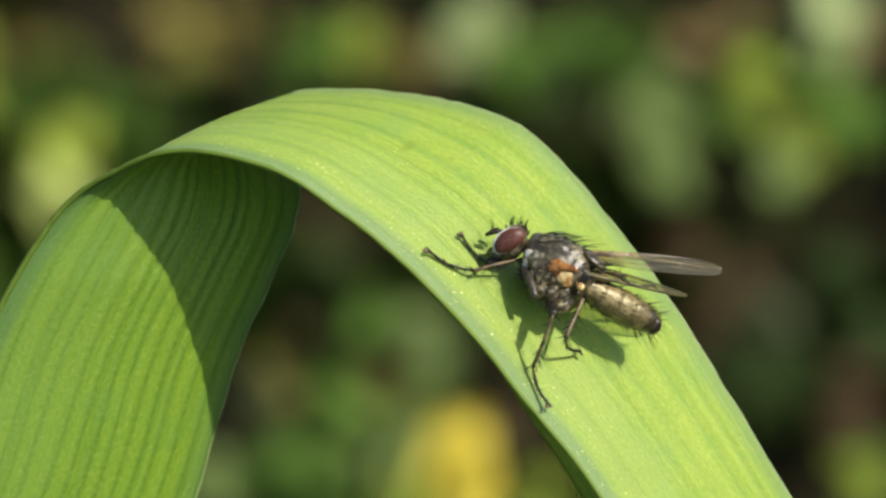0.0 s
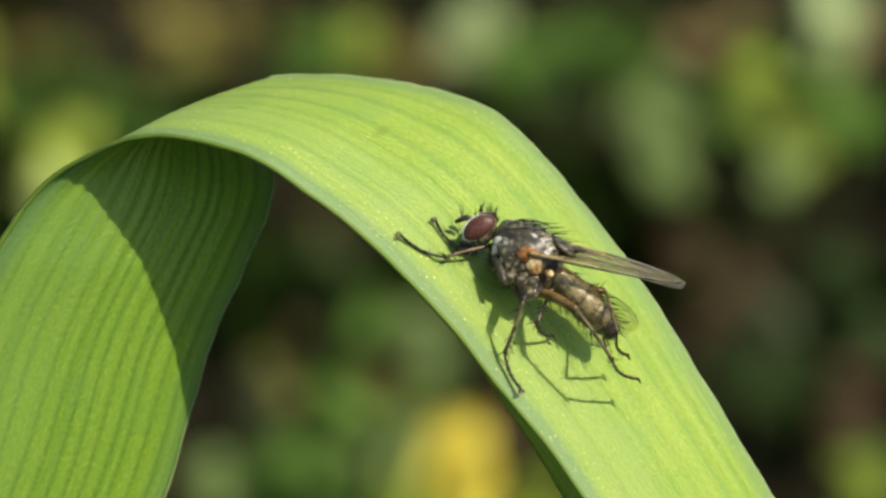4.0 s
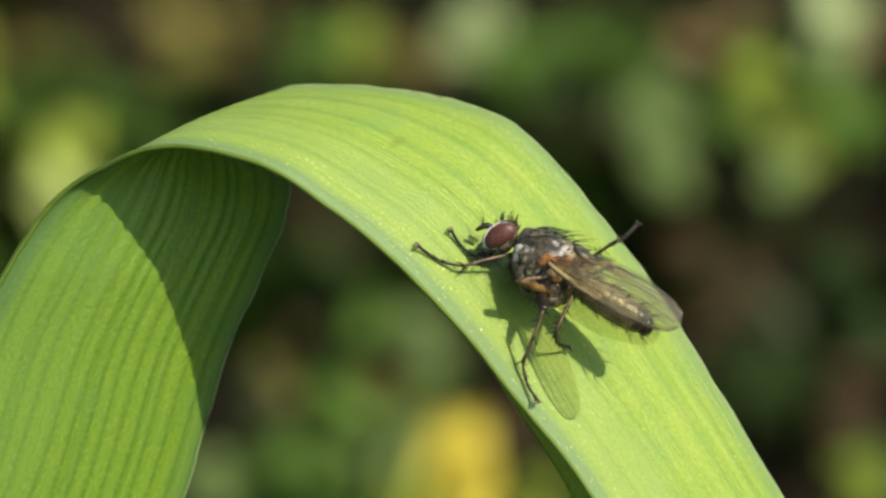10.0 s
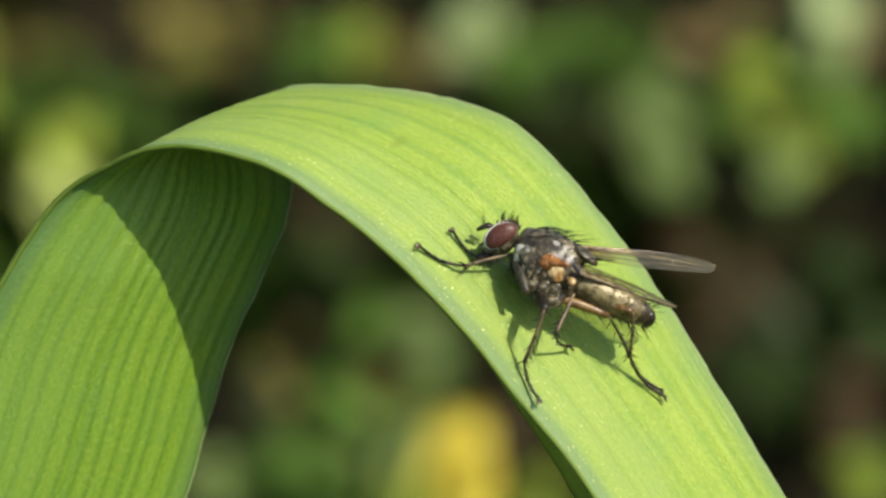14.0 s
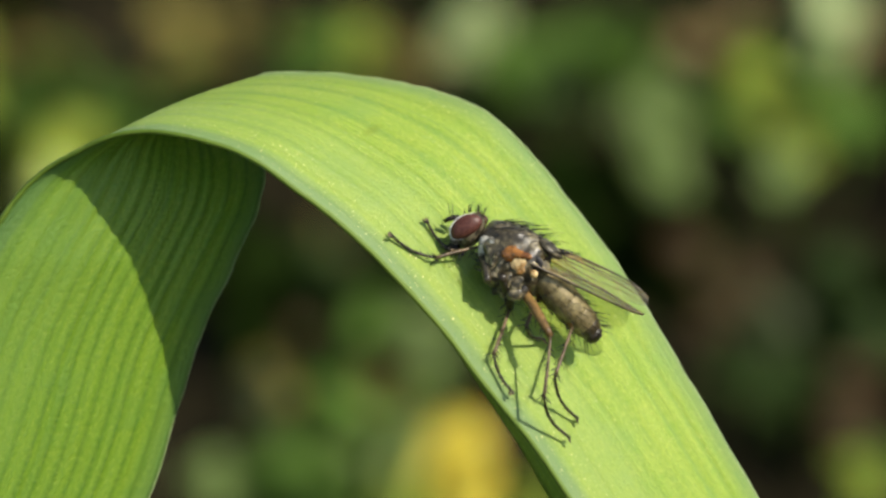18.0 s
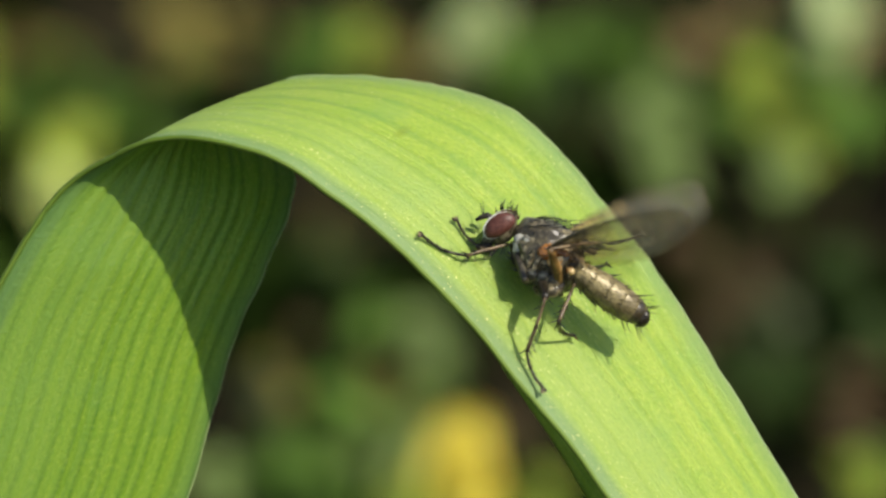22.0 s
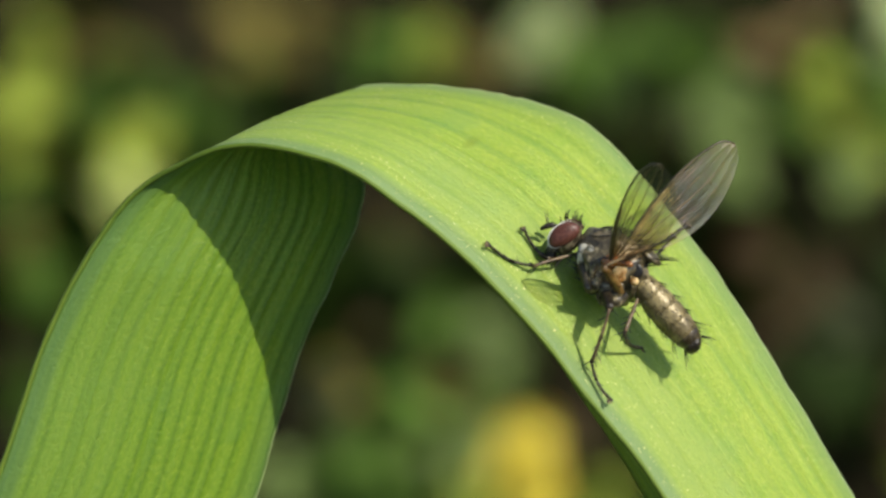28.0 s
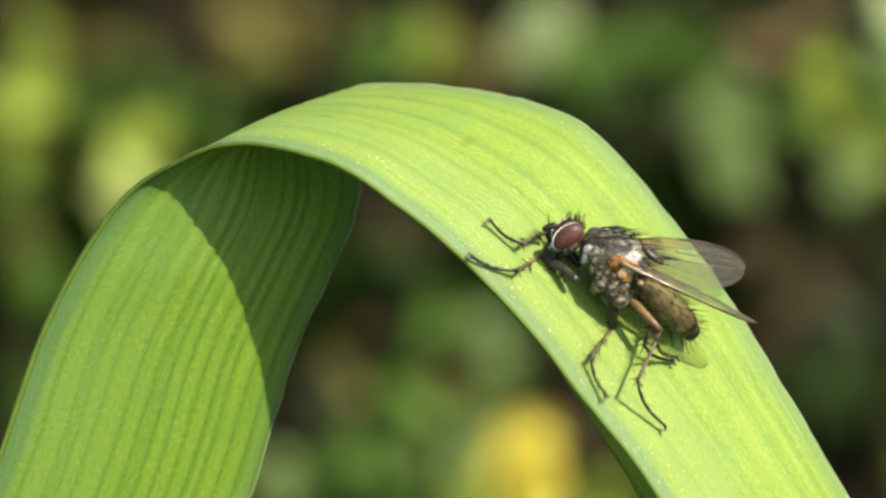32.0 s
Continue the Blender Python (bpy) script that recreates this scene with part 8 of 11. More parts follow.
    walk(legs["hind_near"][1], [(0, bone((-47, -81, 12), (-106, 2, 47))), (0.5, bone((-47, -81, 12), (-106, 2, 47))), (0.583, bone((-71, -62, 36), (-153, -2, 74))), (0.667, bone((-93, -32, 51), (-190, -2, 88))), (0.75, bone((-109, 4, 54), (-212, 1, 86))), (0.833, bone((-117, 41, 45), (-217, 6, 70))), (0.917, bone((-118, 75, 24), (-204, 11, 40))), (1, bone((-109, 101, -4), (-174, 14, 0))), (1.167, bone((-125, 92, -16), (-190, 10, -43))), (1.333, bone((-138, 80, -28), (-197, 10, -84))), (1.5, bone((-147, 66, -41), (-196, 13, -121))), (1.6, bone((-130, 87, -20), (-191, 22, -81))), (1.7, bone((-105, 101, -1), (-174, 27, -38))), (1.8, bone((-75, 107, 14), (-148, 28, 3))), (1.9, bone((-43, 103, 24), (-115, 24, 39))), (2, bone((-11, 90, 28), (-79, 16, 68))), (2.25, bone((-8, 98, 15), (-68, 27, 69))), (2.5, bone((-5, 104, 1), (-57, 37, 67))), (2.75, bone((-8, 98, 15), (-68, 27, 69))), (3, bone((-11, 90, 28), (-79, 16, 68))), (3.125, bone((-36, 101, 25), (-122, 40, 49))), (3.25, bone((-61, 107, 18), (-160, 62, 25))), (3.375, bone((-86, 107, 7), (-191, 82, -3))), (3.5, bone((-109, 101, -6), (-214, 97, -34))), (3.833, bone((-124, 93, -17), (-222, 78, -62))), (4.167, bone((-137, 82, -29), (-223, 56, -89))), (4.5, bone((-146, 68, -42), (-218, 33, -115))), (4.833, bone((-152, 52, -54), (-207, 9, -137))), (5.167, bone((-154, 36, -65), (-190, -14, -155))), (5.5, bone((-153, 18, -76), (-168, -36, -169))), (5.667, bone((-155, 39, -58), (-187, -33, -132))), (5.833, bone((-151, 58, -39), (-196, -26, -89))), (6, bone((-140, 75, -20), (-195, -15, -41))), (6.5, bone((-126, 90, -13), (-174, -4, -38))), (6.6, bone((-106, 100, 1), (-161, 7, -11))), (6.7, bone((-84, 105, 13), (-143, 15, 14))), (6.8, bone((-59, 105, 21), (-123, 19, 36))), (6.9, bone((-34, 100, 26), (-101, 19, 54))), (7, bone((-10, 90, 28), (-79, 16, 68))), (7.5, bone((-10, 90, 28), (-79, 16, 68))), (7.75, bone((8, 96, 2), (-61, 22, 40))), (8, bone((21, 94, -28), (-49, 20, 8))), (8.1, bone((38, 61, -0), (-48, 16, 46))), (8.2, bone((39, 19, 21), (-55, 8, 72))), (8.3, bone((22, -24, 30), (-69, 0, 81))), (8.4, bone((-8, -59, 27), (-88, -3, 73))), (8.5, bone((-47, -81, 12), (-106, 2, 47))), (9, bone((-47, -81, 12), (-106, 2, 47))), (9.1, bone((-8, -59, 27), (-88, -3, 73))), (9.2, bone((22, -24, 30), (-69, 0, 81))), (9.3, bone((39, 19, 21), (-55, 8, 72))), (9.4, bone((38, 61, -0), (-48, 16, 46))), (9.5, bone((21, 94, -28), (-49, 20, 8))), (10, bone((21, 94, -28), (-49, 20, 8))), (10.5, bone((21, 94, -28), (-49, 20, 8))), (11, bone((21, 94, -28), (-49, 20, 8))), (11.1, bone((38, 61, -0), (-48, 16, 46))), (11.2, bone((39, 19, 21), (-55, 8, 72))), (11.3, bone((22, -24, 30), (-69, 0, 81))), (11.4, bone((-8, -59, 27), (-88, -3, 73))), (11.5, bone((-47, -81, 12), (-106, 2, 47))), (11.571, bone((-67, -61, 38), (-145, 7, 71))), (11.643, bone((-86, -30, 54), (-178, 18, 83))), (11.714, bone((-100, 6, 59), (-202, 32, 82))), (11.786, bone((-108, 43, 51), (-215, 47, 67))), (11.857, bone((-109, 77, 31), (-215, 57, 40))), (11.929, bone((-102, 102, 3), (-202, 61, 4))), (12, bone((-89, 117, -31), (-178, 55, -38))), (12.167, bone((-116, 103, -44), (-187, 31, -83))), (12.333, bone((-137, 80, -56), (-182, 8, -122))), (12.5, bone((-150, 52, -66), (-164, -12, -152))), (12.75, bone((-154, 40, -59), (-182, -16, -147))), (13, bone((-156, 28, -52), (-198, -18, -140))), (13.5, bone((-162, 16, -46), (-219, -23, -129))), (13.75, bone((-152, 4, -36), (-213, -49, -107))), (14, bone((-140, -6, -27), (-204, -71, -85))), (14.25, bone((-150, 24, -20), (-202, -52, -76))), (14.5, bone((-149, 58, -13), (-188, -27, -67))), (16.5, bone((-164, 51, -20), (-193, -37, -76))), (16.667, bone((-166, 31, -25), (-196, -50, -90))), (16.833, bone((-165, 12, -30), (-195, -61, -103))), (17, bone((-161, -6, -35), (-191, -71, -116))), (17.25, bone((-168, 6, -32), (-207, -52, -114))), (17.5, bone((-173, 20, -29), (-222, -31, -111))), (17.667, bone((-164, 34, -47), (-215, 9, -139))), (17.833, bone((-152, 45, -63), (-201, 49, -159))), (18, bone((-136, 53, -75), (-180, 85, -168))), (18.5, bone((-132, 55, -77), (-182, 103, -160))), (18.625, bone((-134, 68, -60), (-191, 82, -151))), (18.75, bone((-132, 80, -40), (-189, 58, -130))), (18.875, bone((-125, 89, -20), (-177, 34, -98))), (19, bone((-115, 94, 1), (-155, 12, -57))), (19.25, bone((-100, 110, -19), (-130, 25, -78))), (19.5, bone((-82, 119, -41), (-102, 31, -100))), (19.75, bone((-117, 101, -32), (-155, 18, -87))), (20, bone((-143, 72, -23), (-198, -5, -74))), (20.25, bone((-127, 90, -19), (-208, 38, -67))), (20.5, bone((-108, 105, -15), (-206, 83, -56))), (20.625, bone((-76, 118, -15), (-174, 79, -37))), (20.75, bone((-41, 121, -17), (-135, 67, -20))), (20.875, bone((-8, 112, -22), (-92, 47, -5))), (21, bone((21, 94, -28), (-49, 20, 8))), (21.5, bone((21, 94, -28), (-49, 20, 8))), (21.75, bone((8, 96, 2), (-61, 22, 40))), (22, bone((-11, 90, 28), (-79, 16, 68))), (22.125, bone((-41, 101, 24), (-115, 22, 29))), (22.25, bone((-71, 104, 14), (-143, 29, -16))), (22.375, bone((-99, 99, 0), (-160, 36, -63))), (22.5, bone((-122, 87, -17), (-166, 43, -105))), (22.75, bone((-130, 94, -18), (-159, 40, -108))), (23, bone((-139, 101, -19), (-151, 39, -108))), (23.25, bone((-127, 108, -28), (-157, 36, -104))), (23.5, bone((-115, 113, -37), (-160, 35, -97))), (23.6, bone((-146, 84, -25), (-189, 6, -87))), (23.7, bone((-164, 46, -15), (-206, -33, -78))), (23.8, bone((-167, 2, -8), (-207, -76, -72))), (23.9, bone((-154, -41, -5), (-192, -119, -70))), (24, bone((-126, -77, -7), (-162, -155, -73))), (24.167, bone((-142, -47, 2), (-178, -110, -78))), (24.333, bone((-149, -15, 7), (-184, -61, -84))), (24.5, bone((-147, 17, 8), (-179, -10, -91))), (24.667, bone((-151, 34, -9), (-185, -7, -102))), (24.833, bone((-150, 50, -27), (-185, -5, -113))), (25, bone((-144, 64, -45), (-179, -3, -122))), (25.1, bone((-155, 28, -24), (-225, -10, -97))), (25.2, bone((-149, -11, -4), (-242, -13, -60))), (25.3, bone((-126, -45, 9), (-225, -11, -19))), (25.4, bone((-90, -70, 15), (-177, -6, 19))), (25.5, bone((-47, -81, 12), (-107, 2, 47))), (25.682, bone((-39, -71, 26), (-109, 0, 67))), (25.864, bone((-32, -59, 38), (-110, -0, 84))), (26.045, bone((-25, -45, 48), (-110, 0, 98))), (26.227, bone((-20, -29, 55), (-109, 1, 108))), (26.409, bone((-15, -12, 60), (-107, 3, 114))), (26.591, bone((-11, 6, 62), (-104, 5, 116))), (26.773, bone((-8, 25, 60), (-100, 7, 114))), (26.955, bone((-7, 43, 56), (-96, 10, 108))), (27.136, bone((-7, 60, 49), (-91, 12, 98))), (27.318, bone((-8, 76, 40), (-85, 14, 85))), (27.5, bone((-11, 90, 28), (-79, 16, 68))), (28, bone((-1, 98, 9), (-53, 24, 68))), (28.5, bone((-11, 90, 28), (-79, 16, 68))), (28.571, bone((-11, 62, 60), (-97, 5, 91))), (28.643, bone((-17, 23, 81), (-116, -15, 102))), (28.714, bone((-30, -23, 88), (-136, -39, 97))), (28.786, bone((-47, -69, 75), (-156, -63, 72))), (28.857, bone((-68, -109, 44), (-171, -80, 29))), (28.929, bone((-88, -135, -3), (-181, -85, -29))), (29, bone((-106, -141, -60), (-183, -73, -96))), (29.1, bone((-150, -94, -55), (-238, -51, -103))), (29.2, bone((-169, -40, -49), (-260, -24, -105))), (29.3, bone((-163, 10, -42), (-252, -2, -103))), (29.4, bone((-139, 46, -36), (-220, 7, -97))), (29.5, bone((-107, 65, -33), (-173, 1, -90))), (29.75, bone((-129, 75, -52), (-183, 4, -113))), (30, bone((-148, 78, -79), (-189, 2, -143))), (30.167, bone((-164, 55, -66), (-208, -17, -132))), (30.333, bone((-173, 30, -51), (-220, -38, -120))), (30.5, bone((-174, 4, -35), (-224, -60, -106))), (30.75, bone((-174, 46, -39), (-223, -11, -117))), (31, bone((-159, 87, -44), (-206, 36, -128))), (31.15, bone((-167, 69, -29), (-208, 15, -112))), (31.3, bone((-170, 50, -14), (-206, -8, -97))), (31.44, bone((-163, 50, -26), (-194, 16, -123))), (31.58, bone((-156, 50, -36), (-179, 43, -141))), (31.72, bone((-147, 48, -45), (-162, 69, -150))), (31.86, bone((-138, 47, -52), (-143, 93, -149))), (32, bone((-129, 45, -58), (-123, 114, -141)))])
    walk(legs["hind_near"][2], [(0, bone((-106, 2, 47), (-167, -87, 46))), (0.5, bone((-106, 2, 47), (-167, -87, 46))), (0.583, bone((-153, -2, 74), (-218, -89, 75))), (0.667, bone((-190, -2, 88), (-258, -86, 91))), (0.75, bone((-212, 1, 86), (-284, -79, 91))), (0.833, bone((-217, 6, 70), (-292, -71, 76))), (0.917, bone((-204, 11, 40), (-282, -63, 48))), (1, bone((-174, 14, 0), (-255, -56, 10))), (1.167, bone((-190, 10, -43), (-265, -65, -61))), (1.333, bone((-197, 10, -84), (-262, -64, -130))), (1.5, bone((-196, 13, -121), (-245, -54, -190))), (1.6, bone((-191, 22, -81), (-246, -56, -131))), (1.7, bone((-174, 27, -38), (-233, -58, -68))), (1.8, bone((-148, 28, 3), (-208, -61, -5))), (1.9, bone((-115, 24, 39), (-174, -65, 53))), (2, bone((-79, 16, 68), (-134, -69, 104))), (2.25, bone((-68, 27, 69), (-118, -68, 82))), (2.5, bone((-57, 37, 67), (-99, -62, 57))), (2.75, bone((-68, 27, 69), (-118, -68, 82))), (3, bone((-79, 16, 68), (-134, -69, 104))), (3.125, bone((-122, 40, 49), (-181, -46, 74))), (3.25, bone((-160, 62, 25), (-223, -24, 38))), (3.375, bone((-191, 82, -3), (-257, -3, -2))), (3.5, bone((-214, 97, -34), (-282, 14, -44))), (3.833, bone((-222, 78, -62), (-281, -10, -82))), (4.167, bone((-223, 56, -89), (-273, -35, -118))), (4.5, bone((-218, 33, -115), (-258, -60, -152))), (4.833, bone((-207, 9, -137), (-235, -84, -182))), (5.167, bone((-190, -14, -155), (-207, -106, -208))), (5.5, bone((-168, -36, -169), (-173, -126, -228))), (5.667, bone((-187, -33, -132), (-225, -124, -177))), (5.833, bone((-196, -26, -89), (-263, -107, -113))), (6, bone((-195, -15, -41), (-284, -77, -42))), (6.5, bone((-174, -4, -38), (-244, -80, -68))), (6.6, bone((-161, 7, -11), (-230, -74, -28))), (6.7, bone((-143, 15, 14), (-210, -69, 10))), (6.8, bone((-123, 19, 36), (-187, -67, 46))), (6.9, bone((-101, 19, 54), (-160, -67, 77))), (7, bone((-79, 16, 68), (-133, -69, 104))), (7.5, bone((-79, 16, 68), (-133, -69, 104))), (7.75, bone((-61, 22, 40), (-115, -64, 76))), (8, bone((-49, 20, 8), (-102, -66, 45))), (8.1, bone((-48, 16, 46), (-104, -72, 76))), (8.2, bone((-55, 8, 72), (-112, -81, 94))), (8.3, bone((-69, 0, 81), (-128, -89, 96))), (8.4, bone((-88, -3, 73), (-148, -92, 79))), (8.5, bone((-106, 2, 47), (-167, -87, 46))), (9, bone((-106, 2, 47), (-167, -87, 46))), (9.1, bone((-88, -3, 73), (-148, -92, 79))), (9.2, bone((-69, 0, 81), (-128, -89, 96))), (9.3, bone((-55, 8, 72), (-112, -81, 94))), (9.4, bone((-48, 16, 46), (-104, -72, 76))), (9.5, bone((-49, 20, 8), (-102, -66, 45))), (10, bone((-49, 20, 8), (-102, -66, 45))), (10.5, bone((-49, 20, 8), (-102, -66, 45))), (11, bone((-49, 20, 8), (-102, -66, 45))), (11.1, bone((-48, 16, 46), (-104, -72, 76))), (11.2, bone((-55, 8, 72), (-112, -81, 94))), (11.3, bone((-69, 0, 81), (-128, -89, 96))), (11.4, bone((-88, -3, 73), (-148, -92, 79))), (11.5, bone((-106, 2, 47), (-167, -87, 46))), (11.571, bone((-145, 7, 71), (-208, -81, 71))), (11.643, bone((-178, 18, 83), (-243, -68, 85))), (11.714, bone((-202, 32, 82), (-269, -52, 86))), (11.786, bone((-215, 47, 67), (-284, -36, 73))), (11.857, bone((-215, 57, 40), (-286, -24, 47))), (11.929, bone((-202, 61, 4), (-275, -18, 12))), (12, bone((-178, 55, -38), (-253, -22, -28))), (12.167, bone((-187, 31, -83), (-247, -58, -95))), (12.333, bone((-182, 8, -122), (-223, -86, -156))), (12.5, bone((-164, -12, -152), (-182, -105, -204))), (12.75, bone((-182, -16, -147), (-239, -100, -184))), (13, bone((-198, -18, -140), (-285, -81, -155))), (13.5, bone((-219, -23, -129), (-303, -81, -164))), (13.75, bone((-213, -49, -107), (-299, -102, -146))), (14, bone((-204, -71, -85), (-291, -119, -127))), (14.25, bone((-202, -52, -76), (-280, -123, -102))), (14.5, bone((-188, -27, -67), (-251, -115, -74))), (16.5, bone((-193, -37, -76), (-248, -127, -100))), (16.667, bone((-196, -50, -90), (-274, -116, -125))), (16.833, bone((-195, -61, -103), (-288, -97, -146))), (17, bone((-191, -71, -116), (-289, -72, -161))), (17.25, bone((-207, -52, -114), (-299, -89, -158))), (17.5, bone((-222, -31, -111), (-297, -99, -148))), (17.667, bone((-215, 9, -139), (-286, -60, -182))), (17.833, bone((-201, 49, -159), (-268, -21, -206))), (18, bone((-180, 85, -168), (-243, 15, -221))), (18.5, bone((-182, 103, -160), (-225, 26, -223))), (18.625, bone((-191, 82, -151), (-232, -4, -202))), (18.75, bone((-189, 58, -130), (-228, -35, -167))), (18.875, bone((-177, 34, -98), (-213, -66, -121))), (19, bone((-155, 12, -57), (-187, -91, -66))), (19.25, bone((-130, 25, -78), (-173, -74, -94))), (19.5, bone((-102, 31, -100), (-155, -61, -122))), (19.75, bone((-155, 18, -87), (-204, -77, -106))), (20, bone((-198, -5, -74), (-243, -102, -89))), (20.25, bone((-208, 38, -67), (-266, -51, -84))), (20.5, bone((-206, 83, -56), (-276, 4, -75))), (20.625, bone((-174, 79, -37), (-242, -4, -42))), (20.75, bone((-135, 67, -20), (-199, -19, -11))), (20.875, bone((-92, 47, -5), (-151, -40, 19))), (21, bone((-49, 20, 8), (-102, -66, 45))), (21.5, bone((-49, 20, 8), (-102, -66, 45))), (21.75, bone((-61, 22, 40), (-115, -64, 76))), (22, bone((-79, 16, 68), (-134, -69, 104))), (22.125, bone((-115, 22, 29), (-176, -65, 43))), (22.25, bone((-143, 29, -16), (-207, -57, -24))), (22.375, bone((-160, 36, -63), (-225, -44, -93))), (22.5, bone((-166, 43, -105), (-229, -29, -156))), (22.75, bone((-159, 40, -108), (-227, -21, -164))), (23, bone((-151, 39, -108), (-224, -11, -169))), (23.25, bone((-157, 36, -104), (-222, -36, -150))), (23.5, bone((-160, 35, -97), (-213, -55, -124))), (23.6, bone((-189, 6, -87), (-246, -83, -109))), (23.7, bone((-206, -33, -78), (-266, -120, -96))), (23.8, bone((-207, -76, -72), (-270, -163, -85))), (23.9, bone((-192, -119, -70), (-258, -204, -79))), (24, bone((-162, -155, -73), (-231, -238, -77))), (24.167, bone((-178, -110, -78), (-252, -186, -98))), (24.333, bone((-184, -61, -84), (-261, -126, -120))), (24.5, bone((-179, -10, -91), (-257, -64, -142))), (24.667, bone((-185, -7, -102), (-268, -53, -154))), (24.833, bone((-185, -5, -113), (-272, -41, -165))), (25, bone((-179, -3, -122), (-270, -30, -174))), (25.1, bone((-225, -10, -97), (-315, -52, -140))), (25.2, bone((-242, -13, -60), (-327, -70, -94))), (25.3, bone((-225, -11, -19), (-304, -81, -43))), (25.4, bone((-177, -6, 19), (-248, -87, 6))), (25.5, bone((-107, 2, 47), (-167, -87, 46))), (25.682, bone((-109, 0, 67), (-169, -89, 69))), (25.864, bone((-110, -0, 84), (-170, -89, 90))), (26.045, bone((-110, 0, 98), (-170, -89, 107))), (26.227, bone((-109, 1, 108), (-168, -88, 121))), (26.409, bone((-107, 3, 114), (-166, -86, 130))), (26.591, bone((-104, 5, 116), (-162, -83, 136))), (26.773, bone((-100, 7, 114), (-158, -80, 137))), (26.955, bone((-96, 10, 108), (-153, -77, 135))), (27.136, bone((-91, 12, 98), (-147, -74, 128))), (27.318, bone((-85, 14, 85), (-141, -71, 118))), (27.5, bone((-79, 16, 68), (-134, -69, 104))), (28, bone((-53, 24, 68), (-88, -65, 119))), (28.5, bone((-79, 16, 68), (-134, -69, 104))), (28.571, bone((-97, 5, 91), (-157, -78, 123))), (28.643, bone((-116, -15, 102), (-181, -96, 130))), (28.714, bone((-136, -39, 97), (-206, -118, 120))), (28.786, bone((-156, -63, 72), (-229, -139, 91))), (28.857, bone((-171, -80, 29), (-249, -153, 44))), (28.929, bone((-181, -85, -29), (-263, -154, -19))), (29, bone((-183, -73, -96), (-268, -139, -91))), (29.1, bone((-238, -51, -103), (-322, -118, -108))), (29.2, bone((-260, -24, -105), (-343, -92, -120))), (29.3, bone((-252, -2, -103), (-333, -70, -127))), (29.4, bone((-220, 7, -97), (-297, -60, -131))), (29.5, bone((-173, 1, -90), (-247, -65, -133))), (29.75, bone((-183, 4, -113), (-233, -77, -163))), (30, bone((-189, 2, -143), (-213, -88, -198))), (30.167, bone((-208, -17, -132), (-259, -96, -184))), (30.333, bone((-220, -38, -120), (-295, -101, -165))), (30.5, bone((-224, -60, -106), (-317, -102, -141))), (30.75, bone((-223, -11, -117), (-303, -71, -157))), (31, bone((-206, 36, -128), (-271, -38, -170))), (31.15, bone((-208, 15, -112), (-279, -43, -169))), (31.3, bone((-206, -8, -97), (-279, -47, -166))), (31.44, bone((-194, 16, -123), (-270, -21, -190))), (31.58, bone((-179, 43, -141), (-258, 6, -205))), (31.72, bone((-162, 69, -150), (-243, 34, -212))), (31.86, bone((-143, 93, -149), (-226, 60, -209))), (32, bone((-123, 114, -141), (-209, 82, -198)))])
